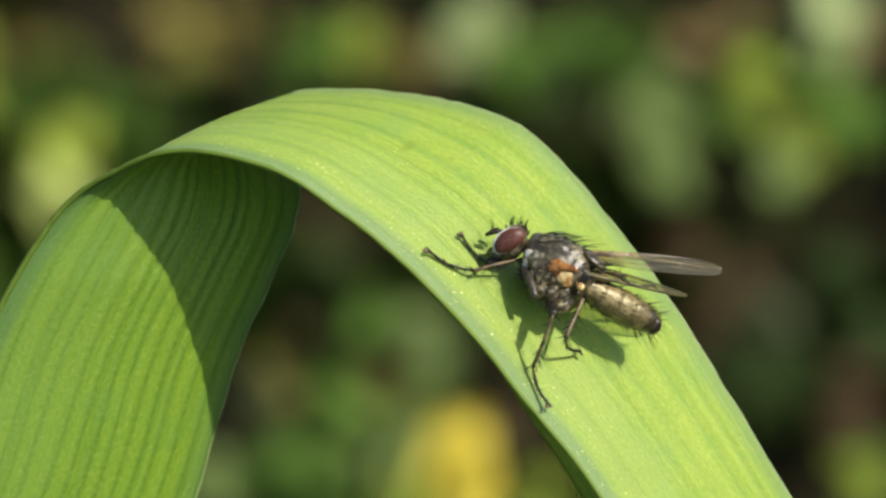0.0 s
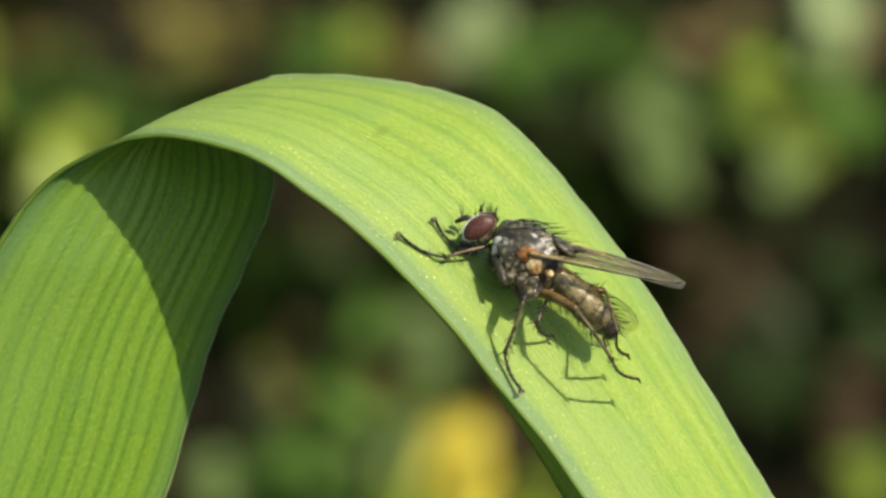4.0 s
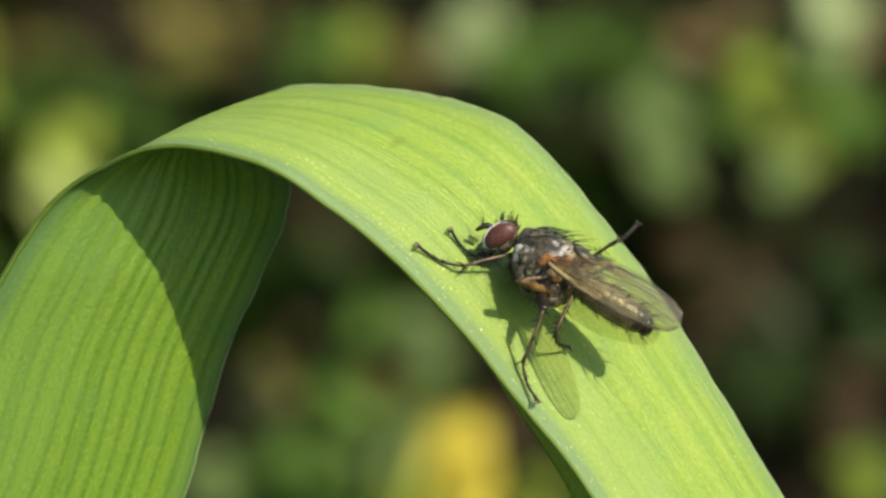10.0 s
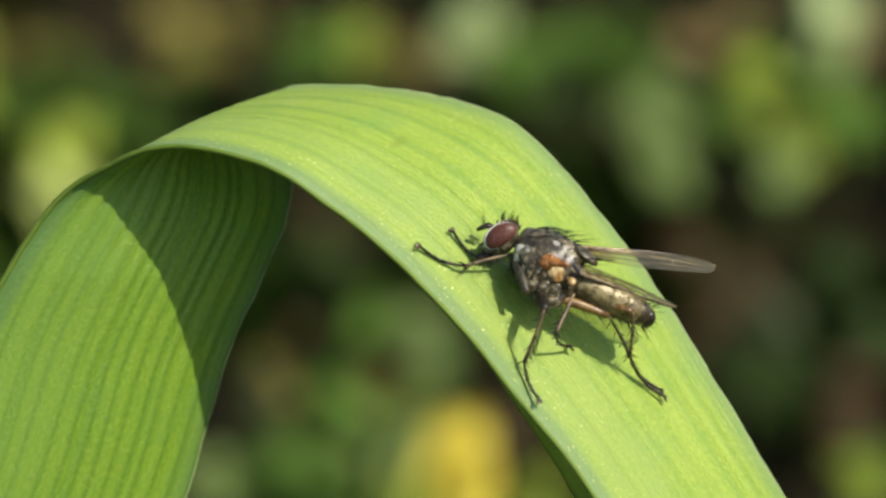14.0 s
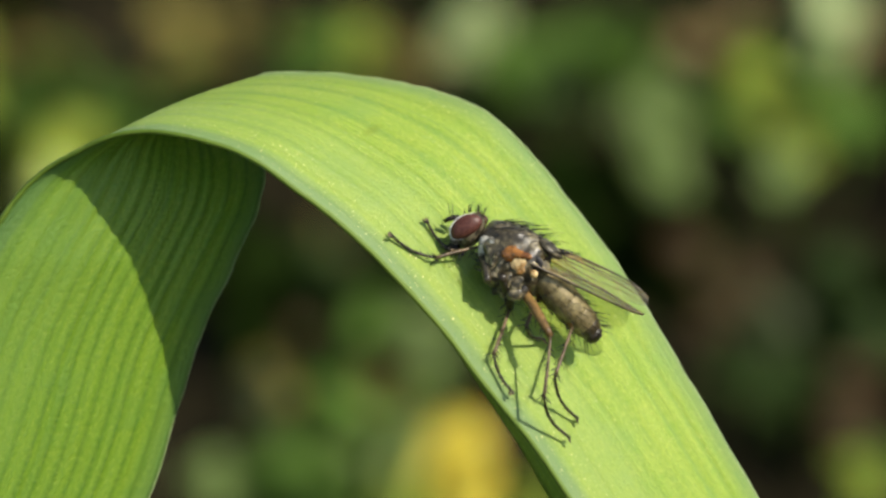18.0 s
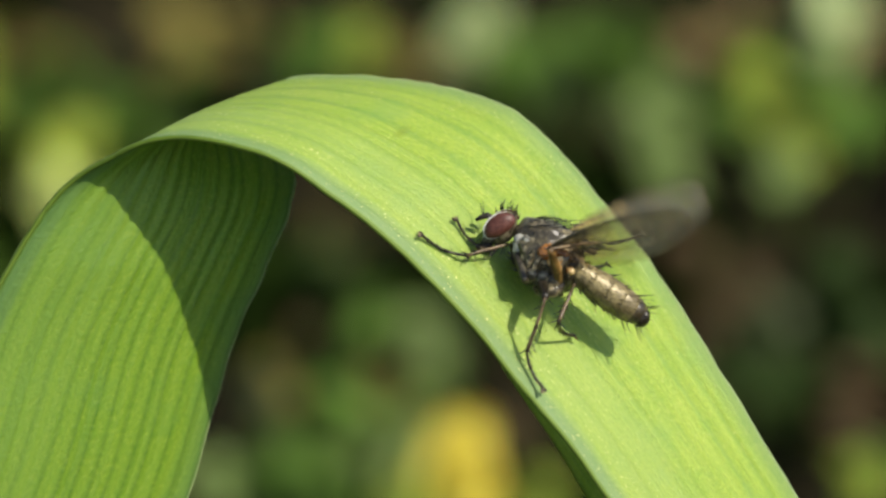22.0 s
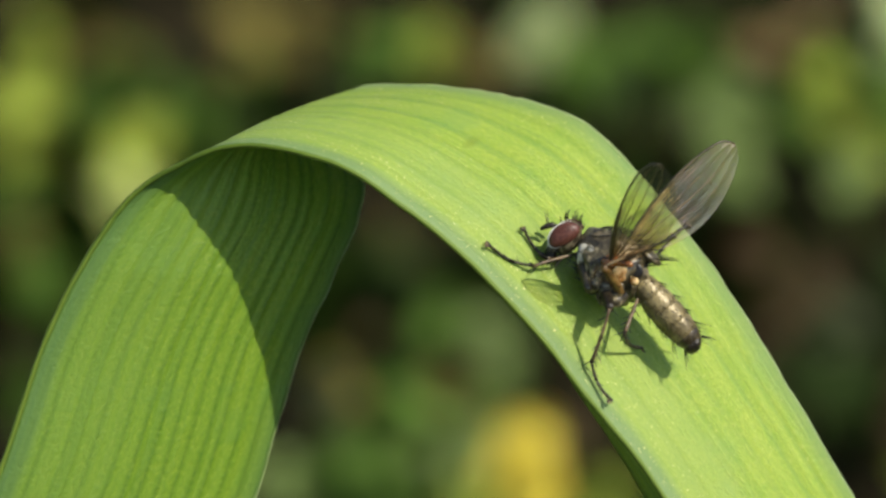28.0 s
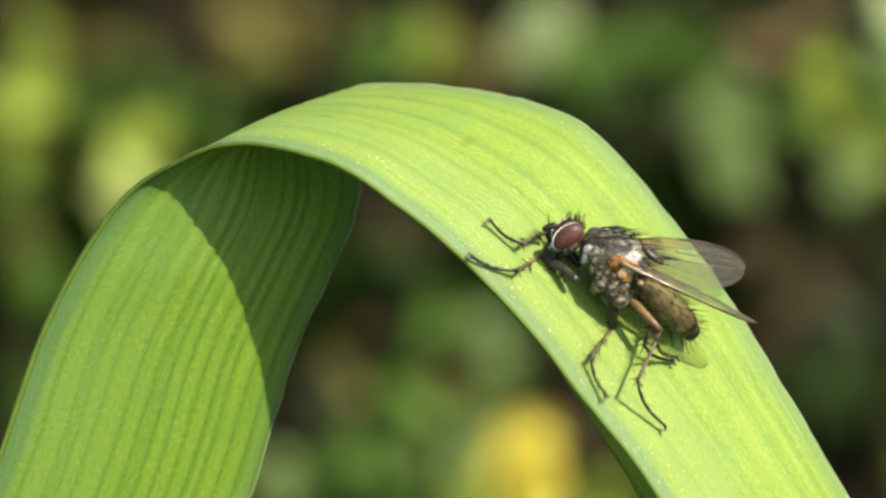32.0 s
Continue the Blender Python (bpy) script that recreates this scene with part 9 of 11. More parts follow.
    walk(legs["hind_far"][0], [(0, bone_end(HIPS["hind_far"], (-60, -130, -8), FEMUR["hind_far"])), (0.5, bone_end(HIPS["hind_far"], (-55, -131, -11), FEMUR["hind_far"])), (0.75, bone_end(HIPS["hind_far"], (-68, -129, -8), FEMUR["hind_far"])), (1, bone_end(HIPS["hind_far"], (-81, -126, -5), FEMUR["hind_far"])), (1.25, bone_end(HIPS["hind_far"], (-68, -129, -8), FEMUR["hind_far"])), (1.5, bone_end(HIPS["hind_far"], (-55, -131, -11), FEMUR["hind_far"])), (2, bone_end(HIPS["hind_far"], (-64, -131, -14), FEMUR["hind_far"])), (2.5, bone_end(HIPS["hind_far"], (-55, -131, -11), FEMUR["hind_far"])), (3, bone_end(HIPS["hind_far"], (-49, -126, 7), FEMUR["hind_far"])), (3.167, bone_end(HIPS["hind_far"], (-89, -110, 26), FEMUR["hind_far"])), (3.333, bone_end(HIPS["hind_far"], (-123, -79, 33), FEMUR["hind_far"])), (3.5, bone_end(HIPS["hind_far"], (-144, -37, 29), FEMUR["hind_far"])), (4, bone_end(HIPS["hind_far"], (-154, -34, 10), FEMUR["hind_far"])), (4.5, bone_end(HIPS["hind_far"], (-160, -32, -10), FEMUR["hind_far"])), (5, bone_end(HIPS["hind_far"], (-162, -28, -32), FEMUR["hind_far"])), (5.5, bone_end(HIPS["hind_far"], (-160, -25, -53), FEMUR["hind_far"])), (5.75, bone_end(HIPS["hind_far"], (-156, -60, -41), FEMUR["hind_far"])), (6, bone_end(HIPS["hind_far"], (-140, -91, -27), FEMUR["hind_far"])), (6.167, bone_end(HIPS["hind_far"], (-116, -113, -21), FEMUR["hind_far"])), (6.333, bone_end(HIPS["hind_far"], (-87, -127, -15), FEMUR["hind_far"])), (6.5, bone_end(HIPS["hind_far"], (-55, -131, -11), FEMUR["hind_far"])), (7, bone_end(HIPS["hind_far"], (-64, -131, -13), FEMUR["hind_far"])), (7.5, bone_end(HIPS["hind_far"], (-55, -131, -11), FEMUR["hind_far"])), (8, bone_end(HIPS["hind_far"], (-40, -120, 17), FEMUR["hind_far"])), (8.5, bone_end(HIPS["hind_far"], (-55, -131, -11), FEMUR["hind_far"])), (9, bone_end(HIPS["hind_far"], (-60, -130, -8), FEMUR["hind_far"])), (9.25, bone_end(HIPS["hind_far"], (-41, -120, 18), FEMUR["hind_far"])), (9.5, bone_end(HIPS["hind_far"], (-23, -101, 39), FEMUR["hind_far"])), (9.667, bone_end(HIPS["hind_far"], (-33, -110, 32), FEMUR["hind_far"])), (9.833, bone_end(HIPS["hind_far"], (-43, -118, 23), FEMUR["hind_far"])), (10, bone_end(HIPS["hind_far"], (-54, -124, 13), FEMUR["hind_far"])), (10.167, bone_end(HIPS["hind_far"], (-36, -104, 41), FEMUR["hind_far"])), (10.333, bone_end(HIPS["hind_far"], (-21, -74, 60), FEMUR["hind_far"])), (10.5, bone_end(HIPS["hind_far"], (-10, -37, 67), FEMUR["hind_far"])), (10.75, bone_end(HIPS["hind_far"], (-9, -79, 51), FEMUR["hind_far"])), (11, bone_end(HIPS["hind_far"], (-16, -112, 20), FEMUR["hind_far"])), (11.25, bone_end(HIPS["hind_far"], (-35, -125, 6), FEMUR["hind_far"])), (11.5, bone_end(HIPS["hind_far"], (-55, -131, -11), FEMUR["hind_far"])), (11.75, bone_end(HIPS["hind_far"], (-82, -129, -24), FEMUR["hind_far"])), (12, bone_end(HIPS["hind_far"], (-107, -119, -38), FEMUR["hind_far"])), (12.25, bone_end(HIPS["hind_far"], (-136, -95, -39), FEMUR["hind_far"])), (12.5, bone_end(HIPS["hind_far"], (-155, -63, -39), FEMUR["hind_far"])), (12.75, bone_end(HIPS["hind_far"], (-160, -89, -34), FEMUR["hind_far"])), (13, bone_end(HIPS["hind_far"], (-159, -117, -27), FEMUR["hind_far"])), (13.125, bone_end(HIPS["hind_far"], (-172, -89, -23), FEMUR["hind_far"])), (13.25, bone_end(HIPS["hind_far"], (-177, -60, -19), FEMUR["hind_far"])), (13.375, bone_end(HIPS["hind_far"], (-176, -31, -17), FEMUR["hind_far"])), (13.5, bone_end(HIPS["hind_far"], (-169, -5, -15), FEMUR["hind_far"])), (13.75, bone_end(HIPS["hind_far"], (-172, -2, -8), FEMUR["hind_far"])), (14, bone_end(HIPS["hind_far"], (-175, 1, 0), FEMUR["hind_far"])), (14.1, bone_end(HIPS["hind_far"], (-176, -24, -8), FEMUR["hind_far"])), (14.2, bone_end(HIPS["hind_far"], (-171, -48, -16), FEMUR["hind_far"])), (14.3, bone_end(HIPS["hind_far"], (-161, -69, -24), FEMUR["hind_far"])), (14.4, bone_end(HIPS["hind_far"], (-148, -87, -32), FEMUR["hind_far"])), (14.5, bone_end(HIPS["hind_far"], (-131, -101, -40), FEMUR["hind_far"])), (14.7, bone_end(HIPS["hind_far"], (-137, -97, -39), FEMUR["hind_far"])), (14.9, bone_end(HIPS["hind_far"], (-143, -92, -38), FEMUR["hind_far"])), (15.1, bone_end(HIPS["hind_far"], (-149, -87, -36), FEMUR["hind_far"])), (15.3, bone_end(HIPS["hind_far"], (-154, -82, -35), FEMUR["hind_far"])), (15.5, bone_end(HIPS["hind_far"], (-159, -76, -34), FEMUR["hind_far"])), (15.7, bone_end(HIPS["hind_far"], (-163, -69, -32), FEMUR["hind_far"])), (15.9, bone_end(HIPS["hind_far"], (-167, -62, -31), FEMUR["hind_far"])), (16.1, bone_end(HIPS["hind_far"], (-171, -55, -29), FEMUR["hind_far"])), (16.3, bone_end(HIPS["hind_far"], (-174, -48, -28), FEMUR["hind_far"])), (16.5, bone_end(HIPS["hind_far"], (-177, -40, -26), FEMUR["hind_far"])), (16.6, bone_end(HIPS["hind_far"], (-179, -52, -28), FEMUR["hind_far"])), (16.7, bone_end(HIPS["hind_far"], (-180, -65, -29), FEMUR["hind_far"])), (16.8, bone_end(HIPS["hind_far"], (-180, -79, -31), FEMUR["hind_far"])), (16.9, bone_end(HIPS["hind_far"], (-178, -92, -33), FEMUR["hind_far"])), (17, bone_end(HIPS["hind_far"], (-174, -106, -35), FEMUR["hind_far"])), (17.5, bone_end(HIPS["hind_far"], (-176, -94, -37), FEMUR["hind_far"])), (17.75, bone_end(HIPS["hind_far"], (-169, -54, -48), FEMUR["hind_far"])), (18, bone_end(HIPS["hind_far"], (-150, -23, -53), FEMUR["hind_far"])), (18.5, bone_end(HIPS["hind_far"], (-157, -37, -68), FEMUR["hind_far"])), (18.667, bone_end(HIPS["hind_far"], (-148, -79, -49), FEMUR["hind_far"])), (18.833, bone_end(HIPS["hind_far"], (-121, -110, -27), FEMUR["hind_far"])), (19, bone_end(HIPS["hind_far"], (-83, -126, -6), FEMUR["hind_far"])), (19.167, bone_end(HIPS["hind_far"], (-97, -121, -6), FEMUR["hind_far"])), (19.333, bone_end(HIPS["hind_far"], (-110, -114, -6), FEMUR["hind_far"])), (19.5, bone_end(HIPS["hind_far"], (-122, -106, -7), FEMUR["hind_far"])), (19.75, bone_end(HIPS["hind_far"], (-115, -109, -1), FEMUR["hind_far"])), (20, bone_end(HIPS["hind_far"], (-107, -112, 5), FEMUR["hind_far"])), (20.25, bone_end(HIPS["hind_far"], (-142, -83, -7), FEMUR["hind_far"])), (20.5, bone_end(HIPS["hind_far"], (-161, -43, -24), FEMUR["hind_far"])), (20.667, bone_end(HIPS["hind_far"], (-142, -86, -17), FEMUR["hind_far"])), (20.833, bone_end(HIPS["hind_far"], (-107, -118, -13), FEMUR["hind_far"])), (21, bone_end(HIPS["hind_far"], (-61, -131, -13), FEMUR["hind_far"])), (21.5, bone_end(HIPS["hind_far"], (-55, -131, -11), FEMUR["hind_far"])), (22, bone_end(HIPS["hind_far"], (-48, -132, -22), FEMUR["hind_far"])), (22.1, bone_end(HIPS["hind_far"], (-87, -114, -20), FEMUR["hind_far"])), (22.2, bone_end(HIPS["hind_far"], (-112, -85, -21), FEMUR["hind_far"])), (22.3, bone_end(HIPS["hind_far"], (-121, -52, -23), FEMUR["hind_far"])), (22.4, bone_end(HIPS["hind_far"], (-114, -24, -26), FEMUR["hind_far"])), (22.5, bone_end(HIPS["hind_far"], (-98, -5, -29), FEMUR["hind_far"])), (22.667, bone_end(HIPS["hind_far"], (-126, -18, -35), FEMUR["hind_far"])), (22.833, bone_end(HIPS["hind_far"], (-147, -47, -45), FEMUR["hind_far"])), (23, bone_end(HIPS["hind_far"], (-153, -89, -57), FEMUR["hind_far"])), (23.25, bone_end(HIPS["hind_far"], (-139, -73, -66), FEMUR["hind_far"])), (23.5, bone_end(HIPS["hind_far"], (-123, -59, -71), FEMUR["hind_far"])), (23.667, bone_end(HIPS["hind_far"], (-126, -82, -51), FEMUR["hind_far"])), (23.833, bone_end(HIPS["hind_far"], (-120, -101, -25), FEMUR["hind_far"])), (24, bone_end(HIPS["hind_far"], (-105, -113, 4), FEMUR["hind_far"])), (24.125, bone_end(HIPS["hind_far"], (-124, -93, 11), FEMUR["hind_far"])), (24.25, bone_end(HIPS["hind_far"], (-139, -69, 15), FEMUR["hind_far"])), (24.375, bone_end(HIPS["hind_far"], (-147, -43, 16), FEMUR["hind_far"])), (24.5, bone_end(HIPS["hind_far"], (-148, -15, 13), FEMUR["hind_far"])), (24.667, bone_end(HIPS["hind_far"], (-162, -37, -9), FEMUR["hind_far"])), (24.833, bone_end(HIPS["hind_far"], (-165, -59, -36), FEMUR["hind_far"])), (25, bone_end(HIPS["hind_far"], (-157, -81, -66), FEMUR["hind_far"])), (25.167, bone_end(HIPS["hind_far"], (-130, -113, -48), FEMUR["hind_far"])), (25.333, bone_end(HIPS["hind_far"], (-94, -130, -28), FEMUR["hind_far"])), (25.5, bone_end(HIPS["hind_far"], (-55, -131, -11), FEMUR["hind_far"])), (27.5, bone_end(HIPS["hind_far"], (-55, -131, -11), FEMUR["hind_far"])), (28, bone_end(HIPS["hind_far"], (-43, -126, 6), FEMUR["hind_far"])), (28.167, bone_end(HIPS["hind_far"], (-72, -119, 20), FEMUR["hind_far"])), (28.333, bone_end(HIPS["hind_far"], (-100, -102, 29), FEMUR["hind_far"])), (28.5, bone_end(HIPS["hind_far"], (-123, -79, 32), FEMUR["hind_far"])), (28.75, bone_end(HIPS["hind_far"], (-137, -109, -0), FEMUR["hind_far"])), (29, bone_end(HIPS["hind_far"], (-138, -131, -47), FEMUR["hind_far"])), (29.1, bone_end(HIPS["hind_far"], (-151, -111, -40), FEMUR["hind_far"])), (29.2, bone_end(HIPS["hind_far"], (-159, -90, -33), FEMUR["hind_far"])), (29.3, bone_end(HIPS["hind_far"], (-163, -68, -27), FEMUR["hind_far"])), (29.4, bone_end(HIPS["hind_far"], (-163, -47, -21), FEMUR["hind_far"])), (29.5, bone_end(HIPS["hind_far"], (-158, -28, -17), FEMUR["hind_far"])), (29.583, bone_end(HIPS["hind_far"], (-161, -35, -21), FEMUR["hind_far"])), (29.667, bone_end(HIPS["hind_far"], (-163, -42, -25), FEMUR["hind_far"])), (29.75, bone_end(HIPS["hind_far"], (-165, -50, -29), FEMUR["hind_far"])), (29.833, bone_end(HIPS["hind_far"], (-166, -58, -34), FEMUR["hind_far"])), (29.917, bone_end(HIPS["hind_far"], (-167, -66, -39), FEMUR["hind_far"])), (30, bone_end(HIPS["hind_far"], (-166, -74, -44), FEMUR["hind_far"])), (30.167, bone_end(HIPS["hind_far"], (-159, -100, -53), FEMUR["hind_far"])), (30.333, bone_end(HIPS["hind_far"], (-145, -125, -62), FEMUR["hind_far"])), (30.5, bone_end(HIPS["hind_far"], (-124, -148, -70), FEMUR["hind_far"])), (30.75, bone_end(HIPS["hind_far"], (-153, -113, -50), FEMUR["hind_far"])), (31, bone_end(HIPS["hind_far"], (-164, -74, -32), FEMUR["hind_far"])), (31.15, bone_end(HIPS["hind_far"], (-169, -93, -30), FEMUR["hind_far"])), (31.3, bone_end(HIPS["hind_far"], (-172, -113, -27), FEMUR["hind_far"])), (31.533, bone_end(HIPS["hind_far"], (-156, -85, -46), FEMUR["hind_far"])), (31.767, bone_end(HIPS["hind_far"], (-134, -60, -55), FEMUR["hind_far"])), (32, bone_end(HIPS["hind_far"], (-109, -41, -56), FEMUR["hind_far"]))])
    walk(legs["hind_far"][1], [(0, bone((-60, -130, -8), (-77, -30, 28))), (0.5, bone((-55, -131, -11), (-64, -28, 21))), (0.75, bone((-68, -129, -8), (-100, -30, 22))), (1, bone((-81, -126, -5), (-135, -36, 21))), (1.25, bone((-68, -129, -8), (-100, -30, 22))), (1.5, bone((-55, -131, -11), (-64, -28, 21))), (2, bone((-64, -131, -14), (-59, -27, 14))), (2.5, bone((-55, -131, -11), (-64, -28, 21))), (3, bone((-49, -126, 7), (-46, -23, 39))), (3.167, bone((-89, -110, 26), (-112, -5, 34))), (3.333, bone((-123, -79, 33), (-169, 18, 18))), (3.5, bone((-144, -37, 29), (-209, 41, -9))), (4, bone((-154, -34, 10), (-209, 50, -31))), (4.5, bone((-160, -32, -10), (-204, 57, -54))), (5, bone((-162, -28, -32), (-194, 64, -77))), (5.5, bone((-160, -25, -53), (-179, 70, -100))), (5.75, bone((-156, -60, -41), (-203, 32, -70))), (6, bone((-140, -91, -27), (-210, -10, -37))), (6.167, bone((-116, -113, -21), (-169, -19, -16))), (6.333, bone((-87, -127, -15), (-119, -25, 4))), (6.5, bone((-55, -131, -11), (-64, -28, 21))), (7, bone((-64, -131, -13), (-64, -27, 17))), (7.5, bone((-55, -131, -11), (-64, -28, 21))), (8, bone((-40, -120, 17), (-53, -19, 52))), (8.5, bone((-55, -131, -11), (-64, -28, 21))), (9, bone((-60, -130, -8), (-77, -30, 28))), (9.25, bone((-41, -120, 18), (-58, -20, 54))), (9.5, bone((-23, -101, 39), (-41, -1, 76))), (9.667, bone((-33, -110, 32), (-59, -20, 85))), (9.833, bone((-43, -118, 23), (-77, -41, 90))), (10, bone((-54, -124, 13), (-94, -63, 92))), (10.167, bone((-36, -104, 41), (-69, -26, 107))), (10.333, bone((-21, -74, 60), (-46, 19, 110))), (10.5, bone((-10, -37, 67), (-25, 65, 99))), (10.75, bone((-9, -79, 51), (-22, 22, 85))), (11, bone((-16, -112, 20), (-28, -11, 57))), (11.25, bone((-35, -125, 6), (-45, -23, 40))), (11.5, bone((-55, -131, -11), (-64, -28, 21))), (11.75, bone((-82, -129, -24), (-124, -31, -6))), (12, bone((-107, -119, -38), (-177, -37, -35))), (12.25, bone((-136, -95, -39), (-190, -9, -75))), (12.5, bone((-155, -63, -39), (-185, 14, -108))), (12.75, bone((-160, -89, -34), (-191, -10, -100))), (13, bone((-159, -117, -27), (-190, -36, -91))), (13.125, bone((-172, -89, -23), (-211, -35, -108))), (13.25, bone((-177, -60, -19), (-220, -38, -116))), (13.375, bone((-176, -31, -17), (-218, -45, -115))), (13.5, bone((-169, -5, -15), (-206, -52, -105))), (13.75, bone((-172, -2, -8), (-204, -59, -94))), (14, bone((-175, 1, 0), (-202, -66, -81))), (14.1, bone((-176, -24, -8), (-224, -58, -99))), (14.2, bone((-171, -48, -16), (-233, -44, -105))), (14.3, bone((-161, -69, -24), (-229, -28, -98))), (14.4, bone((-148, -87, -32), (-212, -14, -81))), (14.5, bone((-131, -101, -40), (-182, -7, -57))), (14.7, bone((-137, -97, -39), (-201, -15, -69))), (14.9, bone((-143, -92, -38), (-217, -25, -80))), (15.1, bone((-149, -87, -36), (-229, -38, -89))), (15.3, bone((-154, -82, -35), (-238, -52, -96))), (15.5, bone((-159, -76, -34), (-243, -67, -100))), (15.7, bone((-163, -69, -32), (-245, -82, -101))), (15.9, bone((-167, -62, -31), (-243, -96, -100))), (16.1, bone((-171, -55, -29), (-237, -108, -96))), (16.3, bone((-174, -48, -28), (-228, -117, -89))), (16.5, bone((-177, -40, -26), (-217, -124, -80))), (16.6, bone((-179, -52, -28), (-228, -110, -104))), (16.7, bone((-180, -65, -29), (-232, -90, -120))), (16.8, bone((-180, -79, -31), (-229, -68, -126))), (16.9, bone((-178, -92, -33), (-219, -47, -121))), (17, bone((-174, -106, -35), (-203, -31, -107))), (17.5, bone((-176, -94, -37), (-213, -16, -102))), (17.75, bone((-169, -54, -48), (-199, 19, -120))), (18, bone((-150, -23, -53), (-174, 45, -133))), (18.5, bone((-157, -37, -68), (-184, 48, -129))), (18.667, bone((-148, -79, -49), (-184, 10, -99))), (18.833, bone((-121, -110, -27), (-166, -20, -66))), (19, bone((-83, -126, -6), (-136, -35, -32))), (19.167, bone((-97, -121, -6), (-147, -30, -37))), (19.333, bone((-110, -114, -6), (-156, -24, -43))), (19.5, bone((-122, -106, -7), (-165, -16, -49))), (19.75, bone((-115, -109, -1), (-167, -25, -45))), (20, bone((-107, -112, 5), (-167, -35, -41))), (20.25, bone((-142, -83, -7), (-193, 4, -45))), (20.5, bone((-161, -43, -24), (-202, 53, -52))), (20.667, bone((-142, -86, -17), (-180, 14, -31))), (20.833, bone((-107, -118, -13), (-139, -15, -12))), (21, bone((-61, -131, -13), (-88, -28, 4))), (21.5, bone((-55, -131, -11), (-64, -28, 21))), (22, bone((-48, -132, -22), (-64, -33, 17))), (22.1, bone((-87, -114, -20), (-117, -12, -3))), (22.2, bone((-112, -85, -21), (-154, 14, -27))), (22.3, bone((-121, -52, -23), (-172, 37, -52))), (22.4, bone((-114, -24, -26), (-172, 51, -76))), (22.5, bone((-98, -5, -29), (-159, 51, -97))), (22.667, bone((-126, -18, -35), (-172, 59, -95))), (22.833, bone((-147, -47, -45), (-174, 46, -92))), (23, bone((-153, -89, -57), (-160, 14, -89))), (23.25, bone((-139, -73, -66), (-161, 29, -91))), (23.5, bone((-123, -59, -71), (-160, 41, -88))), (23.667, bone((-126, -82, -51), (-163, 19, -59))), (23.833, bone((-120, -101, -25), (-157, 1, -25))), (24, bone((-105, -113, 4), (-142, -12, 13))), (24.125, bone((-124, -93, 11), (-175, -2, -18))), (24.25, bone((-139, -69, 15), (-195, -1, -47))), (24.375, bone((-147, -43, 16), (-201, -7, -71))), (24.5, bone((-148, -15, 13), (-192, -18, -86))), (24.667, bone((-162, -37, -9), (-205, 5, -99))), (24.833, bone((-165, -59, -36), (-201, 19, -102))), (25, bone((-157, -81, -66), (-179, 21, -96))), (25.167, bone((-130, -113, -48), (-148, -7, -57))), (25.333, bone((-94, -130, -28), (-108, -24, -17))), (25.5, bone((-55, -131, -11), (-64, -28, 21))), (27.5, bone((-55, -131, -11), (-64, -28, 21))), (28, bone((-43, -126, 6), (-60, -24, 37))), (28.167, bone((-72, -119, 20), (-104, -16, 32))), (28.333, bone((-100, -102, 29), (-146, -5, 22))), (28.5, bone((-123, -79, 32), (-180, 9, 7))), (28.75, bone((-137, -109, -0), (-194, -22, -29))), (29, bone((-138, -131, -47), (-196, -45, -79))), (29.1, bone((-151, -111, -40), (-226, -54, -93))), (29.2, bone((-159, -90, -33), (-242, -69, -101))), (29.3, bone((-163, -68, -27), (-241, -87, -100))), (29.4, bone((-163, -47, -21), (-226, -103, -90))), (29.5, bone((-158, -28, -17), (-198, -113, -71))), (29.583, bone((-161, -35, -21), (-204, -92, -102))), (29.667, bone((-163, -42, -25), (-203, -65, -123))), (29.75, bone((-165, -50, -29), (-197, -35, -132))), (29.833, bone((-166, -58, -34), (-186, -7, -127))), (29.917, bone((-167, -66, -39), (-172, 14, -111))), (30, bone((-166, -74, -44), (-156, 25, -86))), (30.167, bone((-159, -100, -53), (-183, -3, -94))), (30.333, bone((-145, -125, -62), (-200, -40, -97))), (30.5, bone((-124, -148, -70), (-205, -83, -97))), (30.75, bone((-153, -113, -50), (-219, -53, -110))), (31, bone((-164, -74, -32), (-209, -25, -117))), (31.15, bone((-169, -93, -30), (-209, -21, -100))), (31.3, bone((-172, -113, -27), (-203, -23, -78))), (31.533, bone((-156, -85, -46), (-183, 12, -85))), (31.767, bone((-134, -60, -55), (-158, 42, -83))), (32, bone((-109, -41, -56), (-128, 64, -72)))])
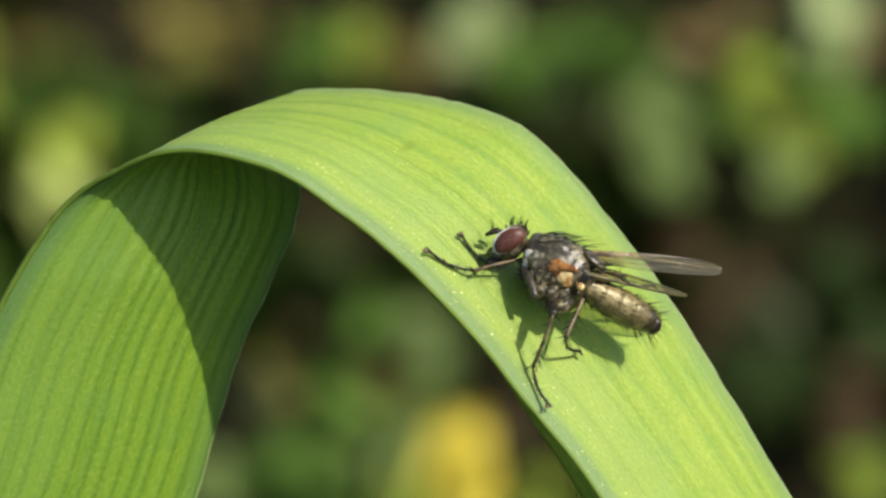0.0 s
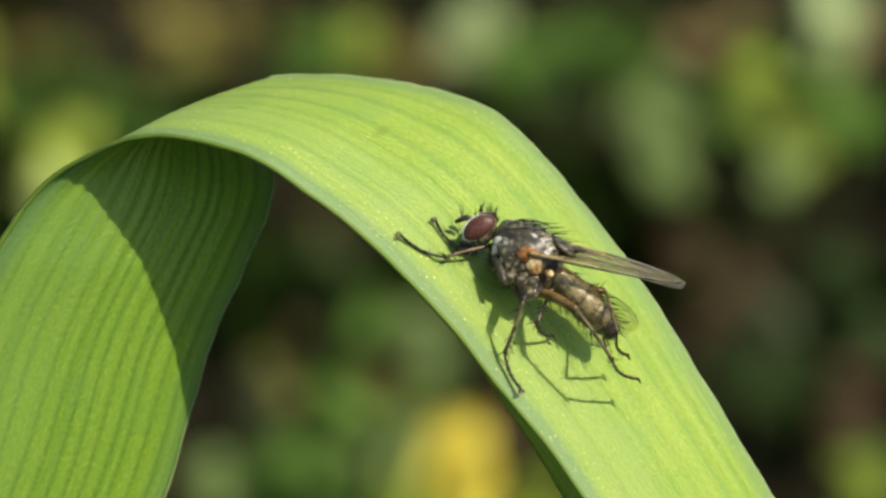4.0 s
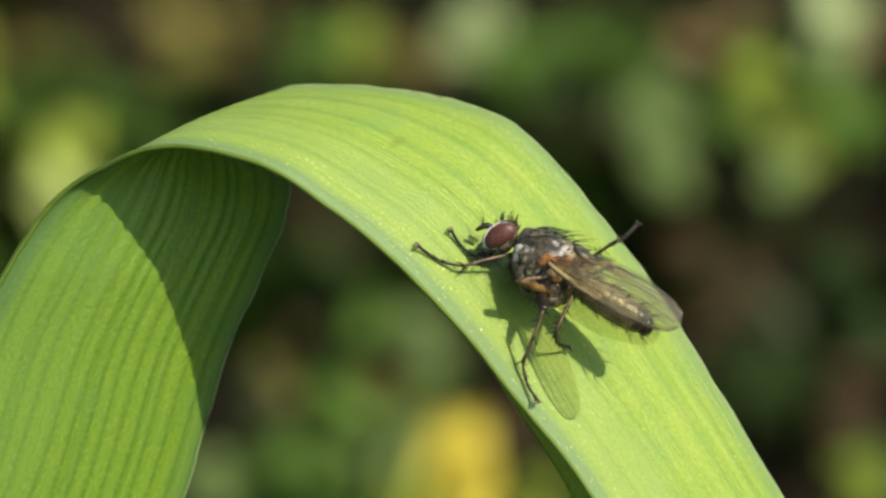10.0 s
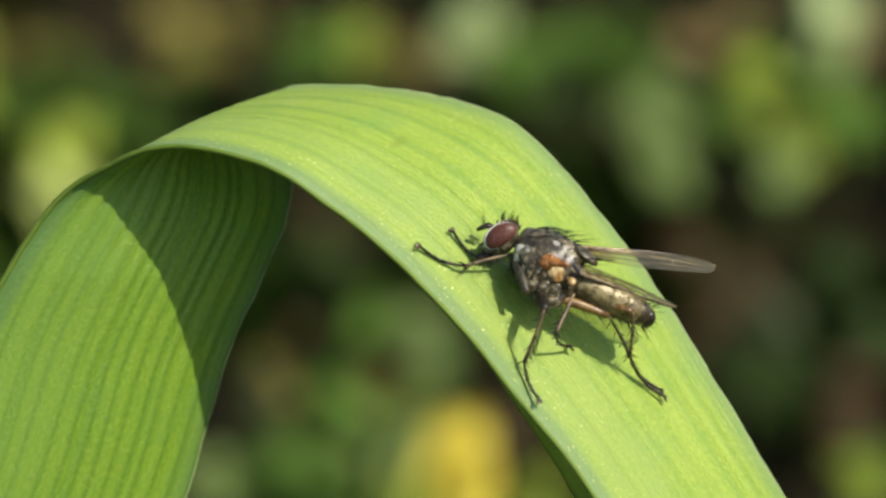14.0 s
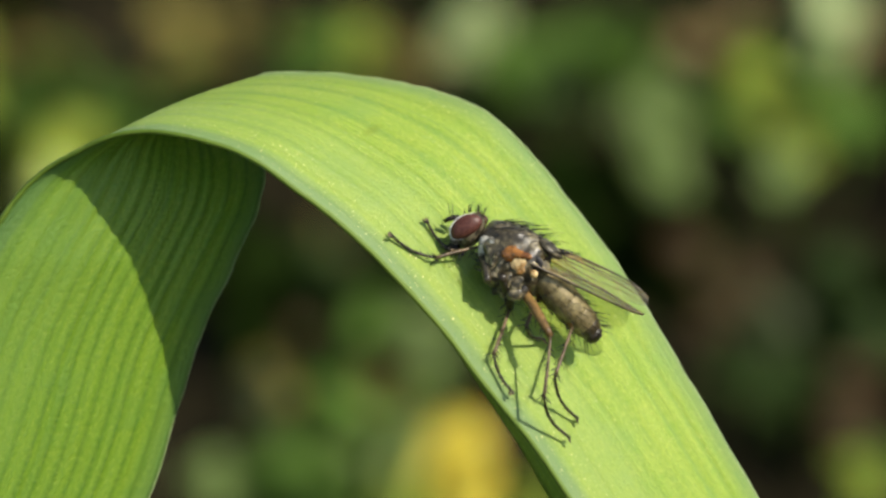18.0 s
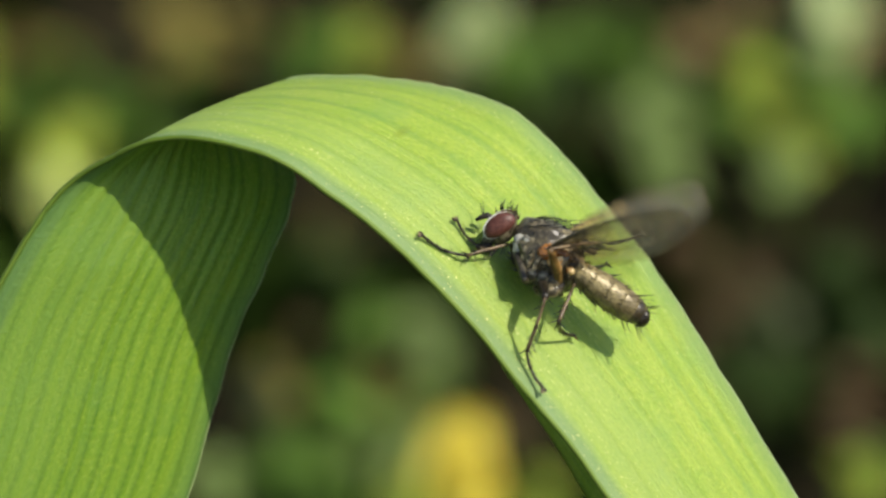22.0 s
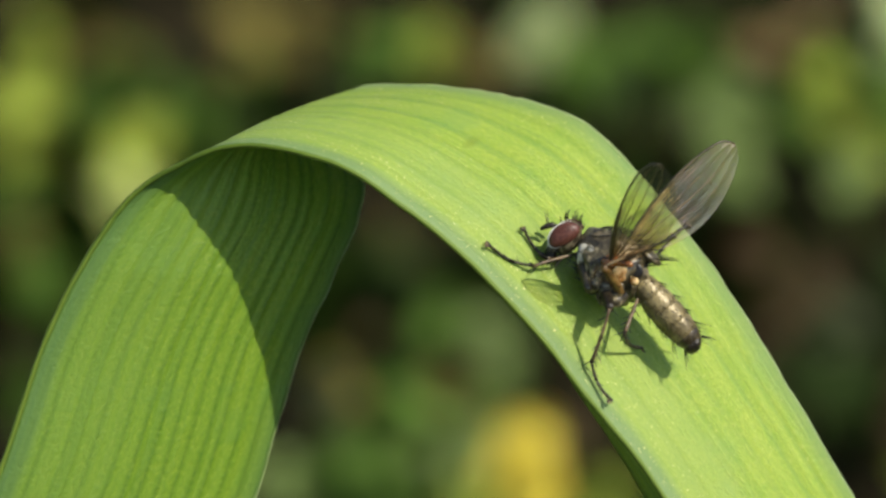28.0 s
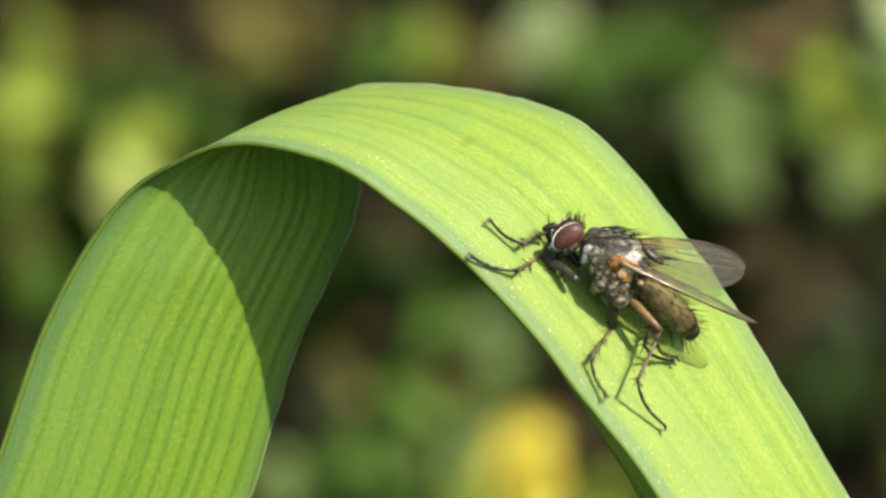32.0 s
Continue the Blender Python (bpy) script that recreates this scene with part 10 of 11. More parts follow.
    walk(legs["hind_far"][2], [(0, bone((-77, -30, 28), (-108, -133, 29))), (0.5, bone((-64, -28, 21), (-95, -131, 22))), (0.75, bone((-100, -30, 22), (-148, -127, 17))), (1, bone((-135, -36, 21), (-198, -124, 11))), (1.25, bone((-100, -30, 22), (-148, -127, 17))), (1.5, bone((-64, -28, 21), (-95, -131, 22))), (2, bone((-59, -27, 14), (-98, -125, 33))), (2.5, bone((-64, -28, 21), (-95, -131, 22))), (3, bone((-46, -23, 39), (-85, -124, 38))), (3.167, bone((-112, -5, 34), (-150, -106, 23))), (3.333, bone((-169, 18, 18), (-207, -81, -3))), (3.5, bone((-209, 41, -9), (-245, -56, -40))), (4, bone((-209, 50, -31), (-241, -44, -74))), (4.5, bone((-204, 57, -54), (-232, -31, -109))), (5, bone((-194, 64, -77), (-218, -18, -143))), (5.5, bone((-179, 70, -100), (-199, -5, -175))), (5.75, bone((-203, 32, -70), (-238, -62, -109))), (6, bone((-210, -10, -37), (-255, -108, -32))), (6.167, bone((-169, -19, -16), (-209, -119, -12))), (6.333, bone((-119, -25, 4), (-155, -127, 6))), (6.5, bone((-64, -28, 21), (-95, -131, 22))), (7, bone((-64, -27, 17), (-98, -130, 20))), (7.5, bone((-64, -28, 21), (-95, -131, 22))), (8, bone((-53, -19, 52), (-86, -121, 39))), (8.5, bone((-64, -28, 21), (-95, -131, 22))), (9, bone((-77, -30, 28), (-108, -133, 29))), (9.25, bone((-58, -20, 54), (-72, -126, 63))), (9.5, bone((-41, -1, 76), (-37, -107, 93))), (9.667, bone((-59, -20, 85), (-61, -126, 106))), (9.833, bone((-77, -41, 90), (-85, -146, 115))), (10, bone((-94, -63, 92), (-107, -166, 121))), (10.167, bone((-69, -26, 107), (-76, -131, 130))), (10.333, bone((-46, 19, 110), (-45, -88, 127))), (10.5, bone((-25, 65, 99), (-18, -42, 110))), (10.75, bone((-22, 22, 85), (-35, -84, 98))), (11, bone((-28, -11, 57), (-60, -113, 72))), (11.25, bone((-45, -23, 40), (-77, -125, 48))), (11.5, bone((-64, -28, 21), (-95, -131, 22))), (11.75, bone((-124, -31, -6), (-165, -131, -10))), (12, bone((-177, -37, -35), (-227, -132, -45))), (12.25, bone((-190, -9, -75), (-223, -105, -113))), (12.5, bone((-185, 14, -108), (-198, -73, -171))), (12.75, bone((-191, -10, -100), (-237, -94, -149))), (13, bone((-190, -36, -91), (-264, -109, -120))), (13.125, bone((-211, -35, -108), (-290, -98, -145))), (13.25, bone((-220, -38, -116), (-303, -91, -161))), (13.375, bone((-218, -45, -115), (-303, -85, -167))), (13.5, bone((-206, -52, -105), (-292, -80, -163))), (13.75, bone((-204, -59, -94), (-288, -105, -144))), (14, bone((-202, -66, -81), (-281, -127, -121))), (14.1, bone((-224, -58, -99), (-298, -127, -135))), (14.2, bone((-233, -44, -105), (-302, -120, -137))), (14.3, bone((-229, -28, -98), (-292, -110, -126))), (14.4, bone((-212, -14, -81), (-268, -102, -104))), (14.5, bone((-182, -7, -57), (-232, -100, -75))), (14.7, bone((-201, -15, -69), (-255, -105, -87))), (14.9, bone((-217, -25, -80), (-275, -113, -97))), (15.1, bone((-229, -38, -89), (-292, -123, -105))), (15.3, bone((-238, -52, -96), (-305, -135, -111))), (15.5, bone((-243, -67, -100), (-314, -147, -115))), (15.7, bone((-245, -82, -101), (-320, -158, -116))), (15.9, bone((-243, -96, -100), (-321, -169, -114))), (16.1, bone((-237, -108, -96), (-319, -177, -109))), (16.3, bone((-228, -117, -89), (-313, -183, -101))), (16.5, bone((-217, -124, -80), (-305, -186, -91))), (16.6, bone((-228, -110, -104), (-314, -174, -120))), (16.7, bone((-232, -90, -120), (-316, -155, -141))), (16.8, bone((-229, -68, -126), (-311, -134, -151))), (16.9, bone((-219, -47, -121), (-299, -114, -151))), (17, bone((-203, -31, -107), (-280, -99, -141))), (17.5, bone((-213, -16, -102), (-273, -99, -136))), (17.75, bone((-199, 19, -120), (-260, -57, -167))), (18, bone((-174, 45, -133), (-235, -22, -192))), (18.5, bone((-184, 48, -129), (-238, -23, -189))), (18.667, bone((-184, 10, -99), (-244, -69, -141))), (18.833, bone((-166, -20, -66), (-230, -104, -88))), (19, bone((-136, -35, -32), (-201, -122, -34))), (19.167, bone((-147, -30, -37), (-187, -126, -67))), (19.333, bone((-156, -24, -43), (-167, -117, -97))), (19.5, bone((-165, -16, -49), (-145, -95, -120))), (19.75, bone((-167, -25, -45), (-168, -119, -98))), (20, bone((-167, -35, -41), (-189, -136, -72))), (20.25, bone((-193, 4, -45), (-235, -94, -61))), (20.5, bone((-202, 53, -52), (-261, -38, -52))), (20.667, bone((-180, 14, -31), (-232, -80, -35))), (20.833, bone((-139, -15, -12), (-186, -112, -21))), (21, bone((-88, -28, 4), (-128, -127, -10))), (21.5, bone((-64, -28, 21), (-95, -131, 22))), (22, bone((-64, -33, 17), (-102, -134, 18))), (22.1, bone((-117, -12, -3), (-159, -111, -13))), (22.2, bone((-154, 14, -27), (-200, -82, -48))), (22.3, bone((-172, 37, -52), (-220, -54, -84))), (22.4, bone((-172, 51, -76), (-223, -34, -118))), (22.5, bone((-159, 51, -97), (-211, -28, -149))), (22.667, bone((-172, 59, -95), (-230, -16, -145))), (22.833, bone((-174, 46, -92), (-238, -26, -141))), (23, bone((-160, 14, -89), (-229, -54, -136))), (23.25, bone((-161, 29, -91), (-217, -54, -130))), (23.5, bone((-160, 41, -88), (-200, -55, -116))), (23.667, bone((-163, 19, -59), (-201, -81, -66))), (23.833, bone((-157, 1, -25), (-191, -100, -9))), (24, bone((-142, -12, 13), (-171, -109, 50))), (24.125, bone((-175, -2, -18), (-214, -100, 3))), (24.25, bone((-195, -1, -47), (-244, -97, -44))), (24.375, bone((-201, -7, -71), (-258, -98, -85))), (24.5, bone((-192, -18, -86), (-255, -100, -117))), (24.667, bone((-205, 5, -99), (-270, -73, -138))), (24.833, bone((-201, 19, -102), (-266, -54, -149))), (25, bone((-179, 21, -96), (-244, -46, -150))), (25.167, bone((-148, -7, -57), (-205, -91, -94))), (25.333, bone((-108, -24, -17), (-153, -120, -36))), (25.5, bone((-64, -28, 21), (-95, -131, 22))), (27.5, bone((-64, -28, 21), (-95, -131, 22))), (28, bone((-60, -24, 37), (-73, -121, 82))), (28.167, bone((-104, -16, 32), (-138, -114, 64))), (28.333, bone((-146, -5, 22), (-198, -98, 38))), (28.5, bone((-180, 9, 7), (-249, -74, 6))), (28.75, bone((-194, -22, -29), (-262, -106, -39))), (29, bone((-196, -45, -79), (-262, -129, -98))), (29.1, bone((-226, -54, -93), (-298, -133, -112))), (29.2, bone((-242, -69, -101), (-319, -143, -118))), (29.3, bone((-241, -87, -100), (-324, -155, -116))), (29.4, bone((-226, -103, -90), (-314, -165, -105))), (29.5, bone((-198, -113, -71), (-290, -168, -85))), (29.583, bone((-204, -92, -102), (-290, -153, -125))), (29.667, bone((-203, -65, -123), (-283, -131, -155))), (29.75, bone((-197, -35, -132), (-269, -105, -171))), (29.833, bone((-186, -7, -127), (-249, -80, -175))), (29.917, bone((-172, 14, -111), (-226, -61, -166))), (30, bone((-156, 25, -86), (-200, -52, -147))), (30.167, bone((-183, -3, -94), (-250, -64, -152))), (30.333, bone((-200, -40, -97), (-286, -81, -148))), (30.5, bone((-205, -83, -97), (-304, -101, -137))), (30.75, bone((-219, -53, -110), (-310, -56, -169))), (31, bone((-209, -25, -117), (-286, -14, -192))), (31.15, bone((-209, -21, -100), (-282, -28, -179))), (31.3, bone((-203, -23, -78), (-271, -48, -159))), (31.533, bone((-183, 12, -85), (-253, -38, -152))), (31.767, bone((-158, 42, -83), (-223, -29, -131))), (32, bone((-128, 64, -72), (-185, -23, -98)))])
    walk(abdomen, [(0, trunk((-201, -56, -10))), (0.5, trunk((-198, -38, -48))), (1, trunk((-192, -74, 16))), (1.5, trunk((-205, -47, 1))), (2, trunk((-212, -4, -4))), (2.5, trunk((-203, -40, -31))), (3, trunk((-209, 1, -30))), (3.5, trunk((-196, -37, -54))), (5.5, trunk((-206, -42, -10))), (6, trunk((-207, -34, -14))), (6.5, trunk((-210, -1, -21))), (7, trunk((-207, -23, -27))), (7.5, trunk((-204, -44, -20))), (8, trunk((-208, 1, -32))), (8.5, trunk((-209, -18, -21))), (9, trunk((-211, -2, -12))), (9.5, trunk((-205, -40, -21))), (10, trunk((-211, -2, -10))), (10.5, trunk((-211, -6, 16))), (11, trunk((-211, -2, -10))), (11.5, trunk((-201, -54, 17))), (12, trunk((-204, -43, 26))), (12.5, trunk((-202, -53, 18))), (13, trunk((-209, -29, -6))), (13.5, trunk((-197, -65, -6))), (14, trunk((-204, -49, -3))), (14.5, trunk((-204, -46, -9))), (16.5, trunk((-206, -36, -20))), (17, trunk((-206, -41, -11))), (17.5, trunk((-205, -45, -6))), (18, trunk((-187, -61, -54))), (18.5, trunk((-205, -14, -41))), (19, trunk((-156, 6, -115))), (19.5, trunk((-155, 7, -116))), (20, trunk((-171, -35, -95))), (20.5, trunk((-185, -19, -81))), (21, trunk((-212, -4, -4))), (21.5, trunk((-203, -36, -34))), (22, trunk((-205, -36, -23))), (22.5, trunk((-194, -48, -52))), (23, trunk((-197, -52, -39))), (23.5, trunk((-181, -10, -88))), (24, trunk((-170, -29, -98))), (24.5, trunk((-185, -34, -77))), (25, trunk((-193, -46, -54))), (25.5, trunk((-208, 1, -34))), (27.5, trunk((-199, -40, -45))), (28, trunk((-200, -14, -55))), (28.5, trunk((-203, 4, -48))), (29, trunk((-205, 3, -43))), (29.5, trunk((-204, -23, -41))), (30, trunk((-211, -2, -16))), (30.5, trunk((-208, -29, -14))), (31, trunk((-210, -14, -17))), (31.3, trunk((-208, -29, -13))), (32, trunk((-192, -54, -50)))])
    walk(wing_near, [(0, wing_pose(WING_NEAR, (-238, -112, 54), (0.04, -1, 0.06))), (0.5, wing_pose(WING_NEAR, (-238, -112, 54), (0.04, -1, 0.06))), (1, wing_pose(WING_NEAR, (-247, -96, 58), (0.04, -1, 0.06))), (1.5, wing_pose(WING_NEAR, (-251, -83, 76), (0.04, -1, 0.06))), (1.7, wing_pose(WING_NEAR, (-251, -83, 76), (0.04, -1, 0.06))), (1.8, wing_pose(WING_NEAR, (-259, 123, 119), (-0.37, -0.91, -0.22))), (1.9, wing_pose(WING_NEAR, (-105, 253, 181), (-0.9, -0.25, -0.18))), (1.967, wing_pose(WING_NEAR, (-154, 245, 152), (-0.9, -0.25, -0.18))), (2, wing_pose(WING_NEAR, (-127, 250, 171), (-0.9, -0.25, -0.18))), (2.033, wing_pose(WING_NEAR, (-103, 251, 185), (-0.9, -0.25, -0.18))), (2.1, wing_pose(WING_NEAR, (-34, 260, 198), (-0.9, -0.25, -0.18))), (2.3, wing_pose(WING_NEAR, (2, 239, 222), (-0.9, -0.25, -0.18))), (2.5, wing_pose(WING_NEAR, (-45, 148, 276), (-0.9, -0.25, -0.18))), (2.7, wing_pose(WING_NEAR, (-14, 237, 224), (-0.9, -0.25, -0.18))), (2.9, wing_pose(WING_NEAR, (-31, 67, 297), (-0.9, -0.25, -0.18))), (3, wing_pose(WING_NEAR, (-134, 10, 266), (-0.9, -0.25, -0.18))), (3.1, wing_pose(WING_NEAR, (-161, 122, 241), (-0.9, -0.25, -0.18))), (3.2, wing_pose(WING_NEAR, (-247, 92, 159), (-0.37, -0.86, -0.35))), (3.3, wing_pose(WING_NEAR, (-276, -3, 88), (0.04, -1, 0.06))), (3.5, wing_pose(WING_NEAR, (-276, -3, 88), (0.04, -1, 0.06))), (5.5, wing_pose(WING_NEAR, (-227, -123, 67), (0.04, -1, 0.06))), (6, wing_pose(WING_NEAR, (-227, -123, 67), (0.04, -1, 0.06))), (6.5, wing_pose(WING_NEAR, (-229, -121, 63), (0.04, -1, 0.06))), (6.7, wing_pose(WING_NEAR, (-229, -121, 63), (0.04, -1, 0.06))), (6.8, wing_pose(WING_NEAR, (-222, -121, 91), (0.04, -1, 0.06))), (6.85, wing_pose(WING_NEAR, (-271, 47, 117), (-0.13, -0.93, -0.35))), (6.9, wing_pose(WING_NEAR, (-189, 193, 175), (-0.9, -0.25, -0.18))), (6.967, wing_pose(WING_NEAR, (-221, 113, 187), (-0.51, -0.43, -0.7))), (7, wing_pose(WING_NEAR, (-242, 91, 165), (-0.51, -0.43, -0.7))), (7.033, wing_pose(WING_NEAR, (-257, 84, 141), (-0.51, -0.43, -0.7))), (7.066, wing_pose(WING_NEAR, (-273, -14, 89), (0.05, -0.85, -0.52))), (7.1, wing_pose(WING_NEAR, (-228, -116, 84), (0.04, -1, 0.06))), (7.3, wing_pose(WING_NEAR, (-192, -161, 63), (0.04, -1, 0.06))), (7.4, wing_pose(WING_NEAR, (-269, 12, 116), (-0.04, -0.90, -0.43))), (7.5, wing_pose(WING_NEAR, (-178, 160, 209), (-0.9, -0.25, -0.18))), (7.7, wing_pose(WING_NEAR, (-159, 217, 182), (-0.9, -0.25, -0.18))), (7.9, wing_pose(WING_NEAR, (33, 242, 215), (-0.9, -0.25, -0.18))), (7.967, wing_pose(WING_NEAR, (-70, 272, 171), (-0.9, -0.25, -0.18))), (8, wing_pose(WING_NEAR, (-104, 254, 179), (-0.9, -0.25, -0.18))), (8.033, wing_pose(WING_NEAR, (-159, 231, 164), (-0.9, -0.25, -0.18))), (8.1, wing_pose(WING_NEAR, (-3, 238, 224), (-0.9, -0.25, -0.18))), (8.2, wing_pose(WING_NEAR, (-71, 254, 196), (-0.9, -0.25, -0.18))), (8.25, wing_pose(WING_NEAR, (-267, 113, 104), (-0.31, -0.92, -0.22))), (8.3, wing_pose(WING_NEAR, (-225, -132, 31), (0.04, -1, 0.06))), (8.5, wing_pose(WING_NEAR, (-225, -132, 31), (0.04, -1, 0.06))), (8.6, wing_pose(WING_NEAR, (-276, 97, 86), (-0.24, -0.94, -0.24))), (8.7, wing_pose(WING_NEAR, (-115, 254, 174), (-0.9, -0.25, -0.18))), (8.8, wing_pose(WING_NEAR, (-273, 88, 103), (-0.23, -0.94, -0.25))), (8.9, wing_pose(WING_NEAR, (-215, -141, 57), (0.04, -1, 0.06))), (8.967, wing_pose(WING_NEAR, (-242, -106, 52), (0.04, -1, 0.06))), (9, wing_pose(WING_NEAR, (-242, -106, 52), (0.04, -1, 0.06))), (9.033, wing_pose(WING_NEAR, (-242, -106, 52), (0.04, -1, 0.06))), (9.5, wing_pose(WING_NEAR, (-242, -106, 52), (0.04, -1, 0.06))), (10, wing_pose(WING_NEAR, (-259, 172, 22), (-0.25, -0.61, 0.75))), (10.5, wing_pose(WING_NEAR, (-257, 177, 16), (-0.38, -0.61, 0.7))), (11, wing_pose(WING_NEAR, (-254, 181, 10), (-0.31, -0.61, 0.73))), (11.5, wing_pose(WING_NEAR, (-240, 202, 22), (-0.44, -0.6, 0.67))), (12, wing_pose(WING_NEAR, (-226, 222, 34), (-0.41, -0.6, 0.68))), (12.25, wing_pose(WING_NEAR, (-285, 61, 64), (0.01, -0.92, 0.38))), (12.5, wing_pose(WING_NEAR, (-245, -104, 30), (0.04, -1, 0.06))), (13, wing_pose(WING_NEAR, (-245, -104, 30), (0.04, -1, 0.06))), (13.5, wing_pose(WING_NEAR, (-245, -104, 30), (0.04, -1, 0.06))), (14, wing_pose(WING_NEAR, (-248, -100, 26), (0.04, -1, 0.06))), (14.5, wing_pose(WING_NEAR, (-248, -100, 26), (0.04, -1, 0.06))), (16.5, wing_pose(WING_NEAR, (-257, -82, 36), (0.04, -1, 0.06))), (17, wing_pose(WING_NEAR, (-257, -82, 36), (0.04, -1, 0.06))), (17.5, wing_pose(WING_NEAR, (-257, -82, 36), (0.04, -1, 0.06))), (18, wing_pose(WING_NEAR, (-252, -93, 11), (0.04, -1, 0.06))), (18.5, wing_pose(WING_NEAR, (-252, -93, 11), (0.04, -1, 0.06))), (19, wing_pose(WING_NEAR, (-229, -128, 30), (0.04, -1, 0.06))), (19.5, wing_pose(WING_NEAR, (-229, -128, 30), (0.04, -1, 0.06))), (20, wing_pose(WING_NEAR, (-266, -66, 16), (0.04, -1, 0.06))), (20.5, wing_pose(WING_NEAR, (-266, -66, 16), (0.04, -1, 0.06))), (21, wing_pose(WING_NEAR, (-261, -70, 55), (0.04, -1, 0.06))), (21.5, wing_pose(WING_NEAR, (-236, -118, 19), (0.04, -1, 0.06))), (21.7, wing_pose(WING_NEAR, (-236, -118, 19), (0.04, -1, 0.06))), (21.75, wing_pose(WING_NEAR, (-277, 93, 85), (-0.23, -0.94, -0.26))), (21.8, wing_pose(WING_NEAR, (-132, 232, 188), (-0.9, -0.25, -0.18))), (21.85, wing_pose(WING_NEAR, (-272, 78, 108), (-0.21, -0.94, -0.28))), (21.9, wing_pose(WING_NEAR, (-221, -133, 56), (0.04, -1, 0.06))), (21.93, wing_pose(WING_NEAR, (-267, 36, 127), (-0.14, -0.90, -0.41))), (21.967, wing_pose(WING_NEAR, (-158, 152, 230), (-0.9, -0.25, -0.18))), (22, wing_pose(WING_NEAR, (-190, 142, 207), (-0.9, -0.25, -0.18))), (22.033, wing_pose(WING_NEAR, (-214, 149, 178), (-0.9, -0.25, -0.18))), (22.07, wing_pose(WING_NEAR, (-284, 31, 68), (-0.02, -0.93, -0.37))), (22.1, wing_pose(WING_NEAR, (-230, -126, 11), (0.04, -1, 0.06))), (22.15, wing_pose(WING_NEAR, (-283, 80, 65), (-0.16, -0.95, -0.25))), (22.2, wing_pose(WING_NEAR, (-159, 232, 164), (-0.9, -0.25, -0.18))), (22.3, wing_pose(WING_NEAR, (-288, 58, 42), (-0.06, -0.97, -0.24))), (22.4, wing_pose(WING_NEAR, (-191, -165, -13), (0.04, -1, 0.06))), (22.5, wing_pose(WING_NEAR, (-191, -165, -13), (0.04, -1, 0.06))), (23, wing_pose(WING_NEAR, (-228, -128, 32), (0.04, -1, 0.06))), (23.5, wing_pose(WING_NEAR, (-228, -128, 32), (0.04, -1, 0.06))), (24, wing_pose(WING_NEAR, (-222, -132, 52), (0.04, -1, 0.06))), (24.5, wing_pose(WING_NEAR, (-222, -132, 52), (0.04, -1, 0.06))), (25, wing_pose(WING_NEAR, (-213, -144, 45), (0.04, -1, 0.06))), (25.5, wing_pose(WING_NEAR, (-213, -144, 45), (0.04, -1, 0.06))), (27.3, wing_pose(WING_NEAR, (-187, -170, 28), (0.04, -1, 0.06))), (27.4, wing_pose(WING_NEAR, (-246, -6, 159), (-0.10, -0.86, -0.49))), (27.5, wing_pose(WING_NEAR, (-86, 67, 286), (-0.9, -0.25, -0.18))), (27.7, wing_pose(WING_NEAR, (0, 248, 213), (-0.9, -0.25, -0.18))), (27.9, wing_pose(WING_NEAR, (5, 246, 215), (-0.9, -0.25, -0.18))), (28, wing_pose(WING_NEAR, (4, 229, 230), (-0.9, -0.25, -0.18))), (28.1, wing_pose(WING_NEAR, (2, 245, 216), (-0.9, -0.25, -0.18))), (28.3, wing_pose(WING_NEAR, (2, 263, 196), (-0.9, -0.25, -0.18))), (28.5, wing_pose(WING_NEAR, (6, 269, 187), (-0.9, -0.25, -0.18))), (28.6, wing_pose(WING_NEAR, (-262, 124, 109), (-0.35, -0.92, -0.18))), (28.7, wing_pose(WING_NEAR, (-187, -170, 28), (0.04, -1, 0.06))), (28.8, wing_pose(WING_NEAR, (-187, -170, 28), (0.04, -1, 0.06))), (29, wing_pose(WING_NEAR, (-216, -142, 37), (0.04, -1, 0.06))), (29.5, wing_pose(WING_NEAR, (-216, -142, 37), (0.04, -1, 0.06))), (30, wing_pose(WING_NEAR, (-218, -140, 34), (0.04, -1, 0.06))), (30.5, wing_pose(WING_NEAR, (-218, -140, 34), (0.04, -1, 0.06))), (31, wing_pose(WING_NEAR, (-221, -137, 23), (0.04, -1, 0.06))), (31.3, wing_pose(WING_NEAR, (-221, -137, 23), (0.04, -1, 0.06))), (32, wing_pose(WING_NEAR, (-286, 5, 21), (0.04, -1, 0.06)))])
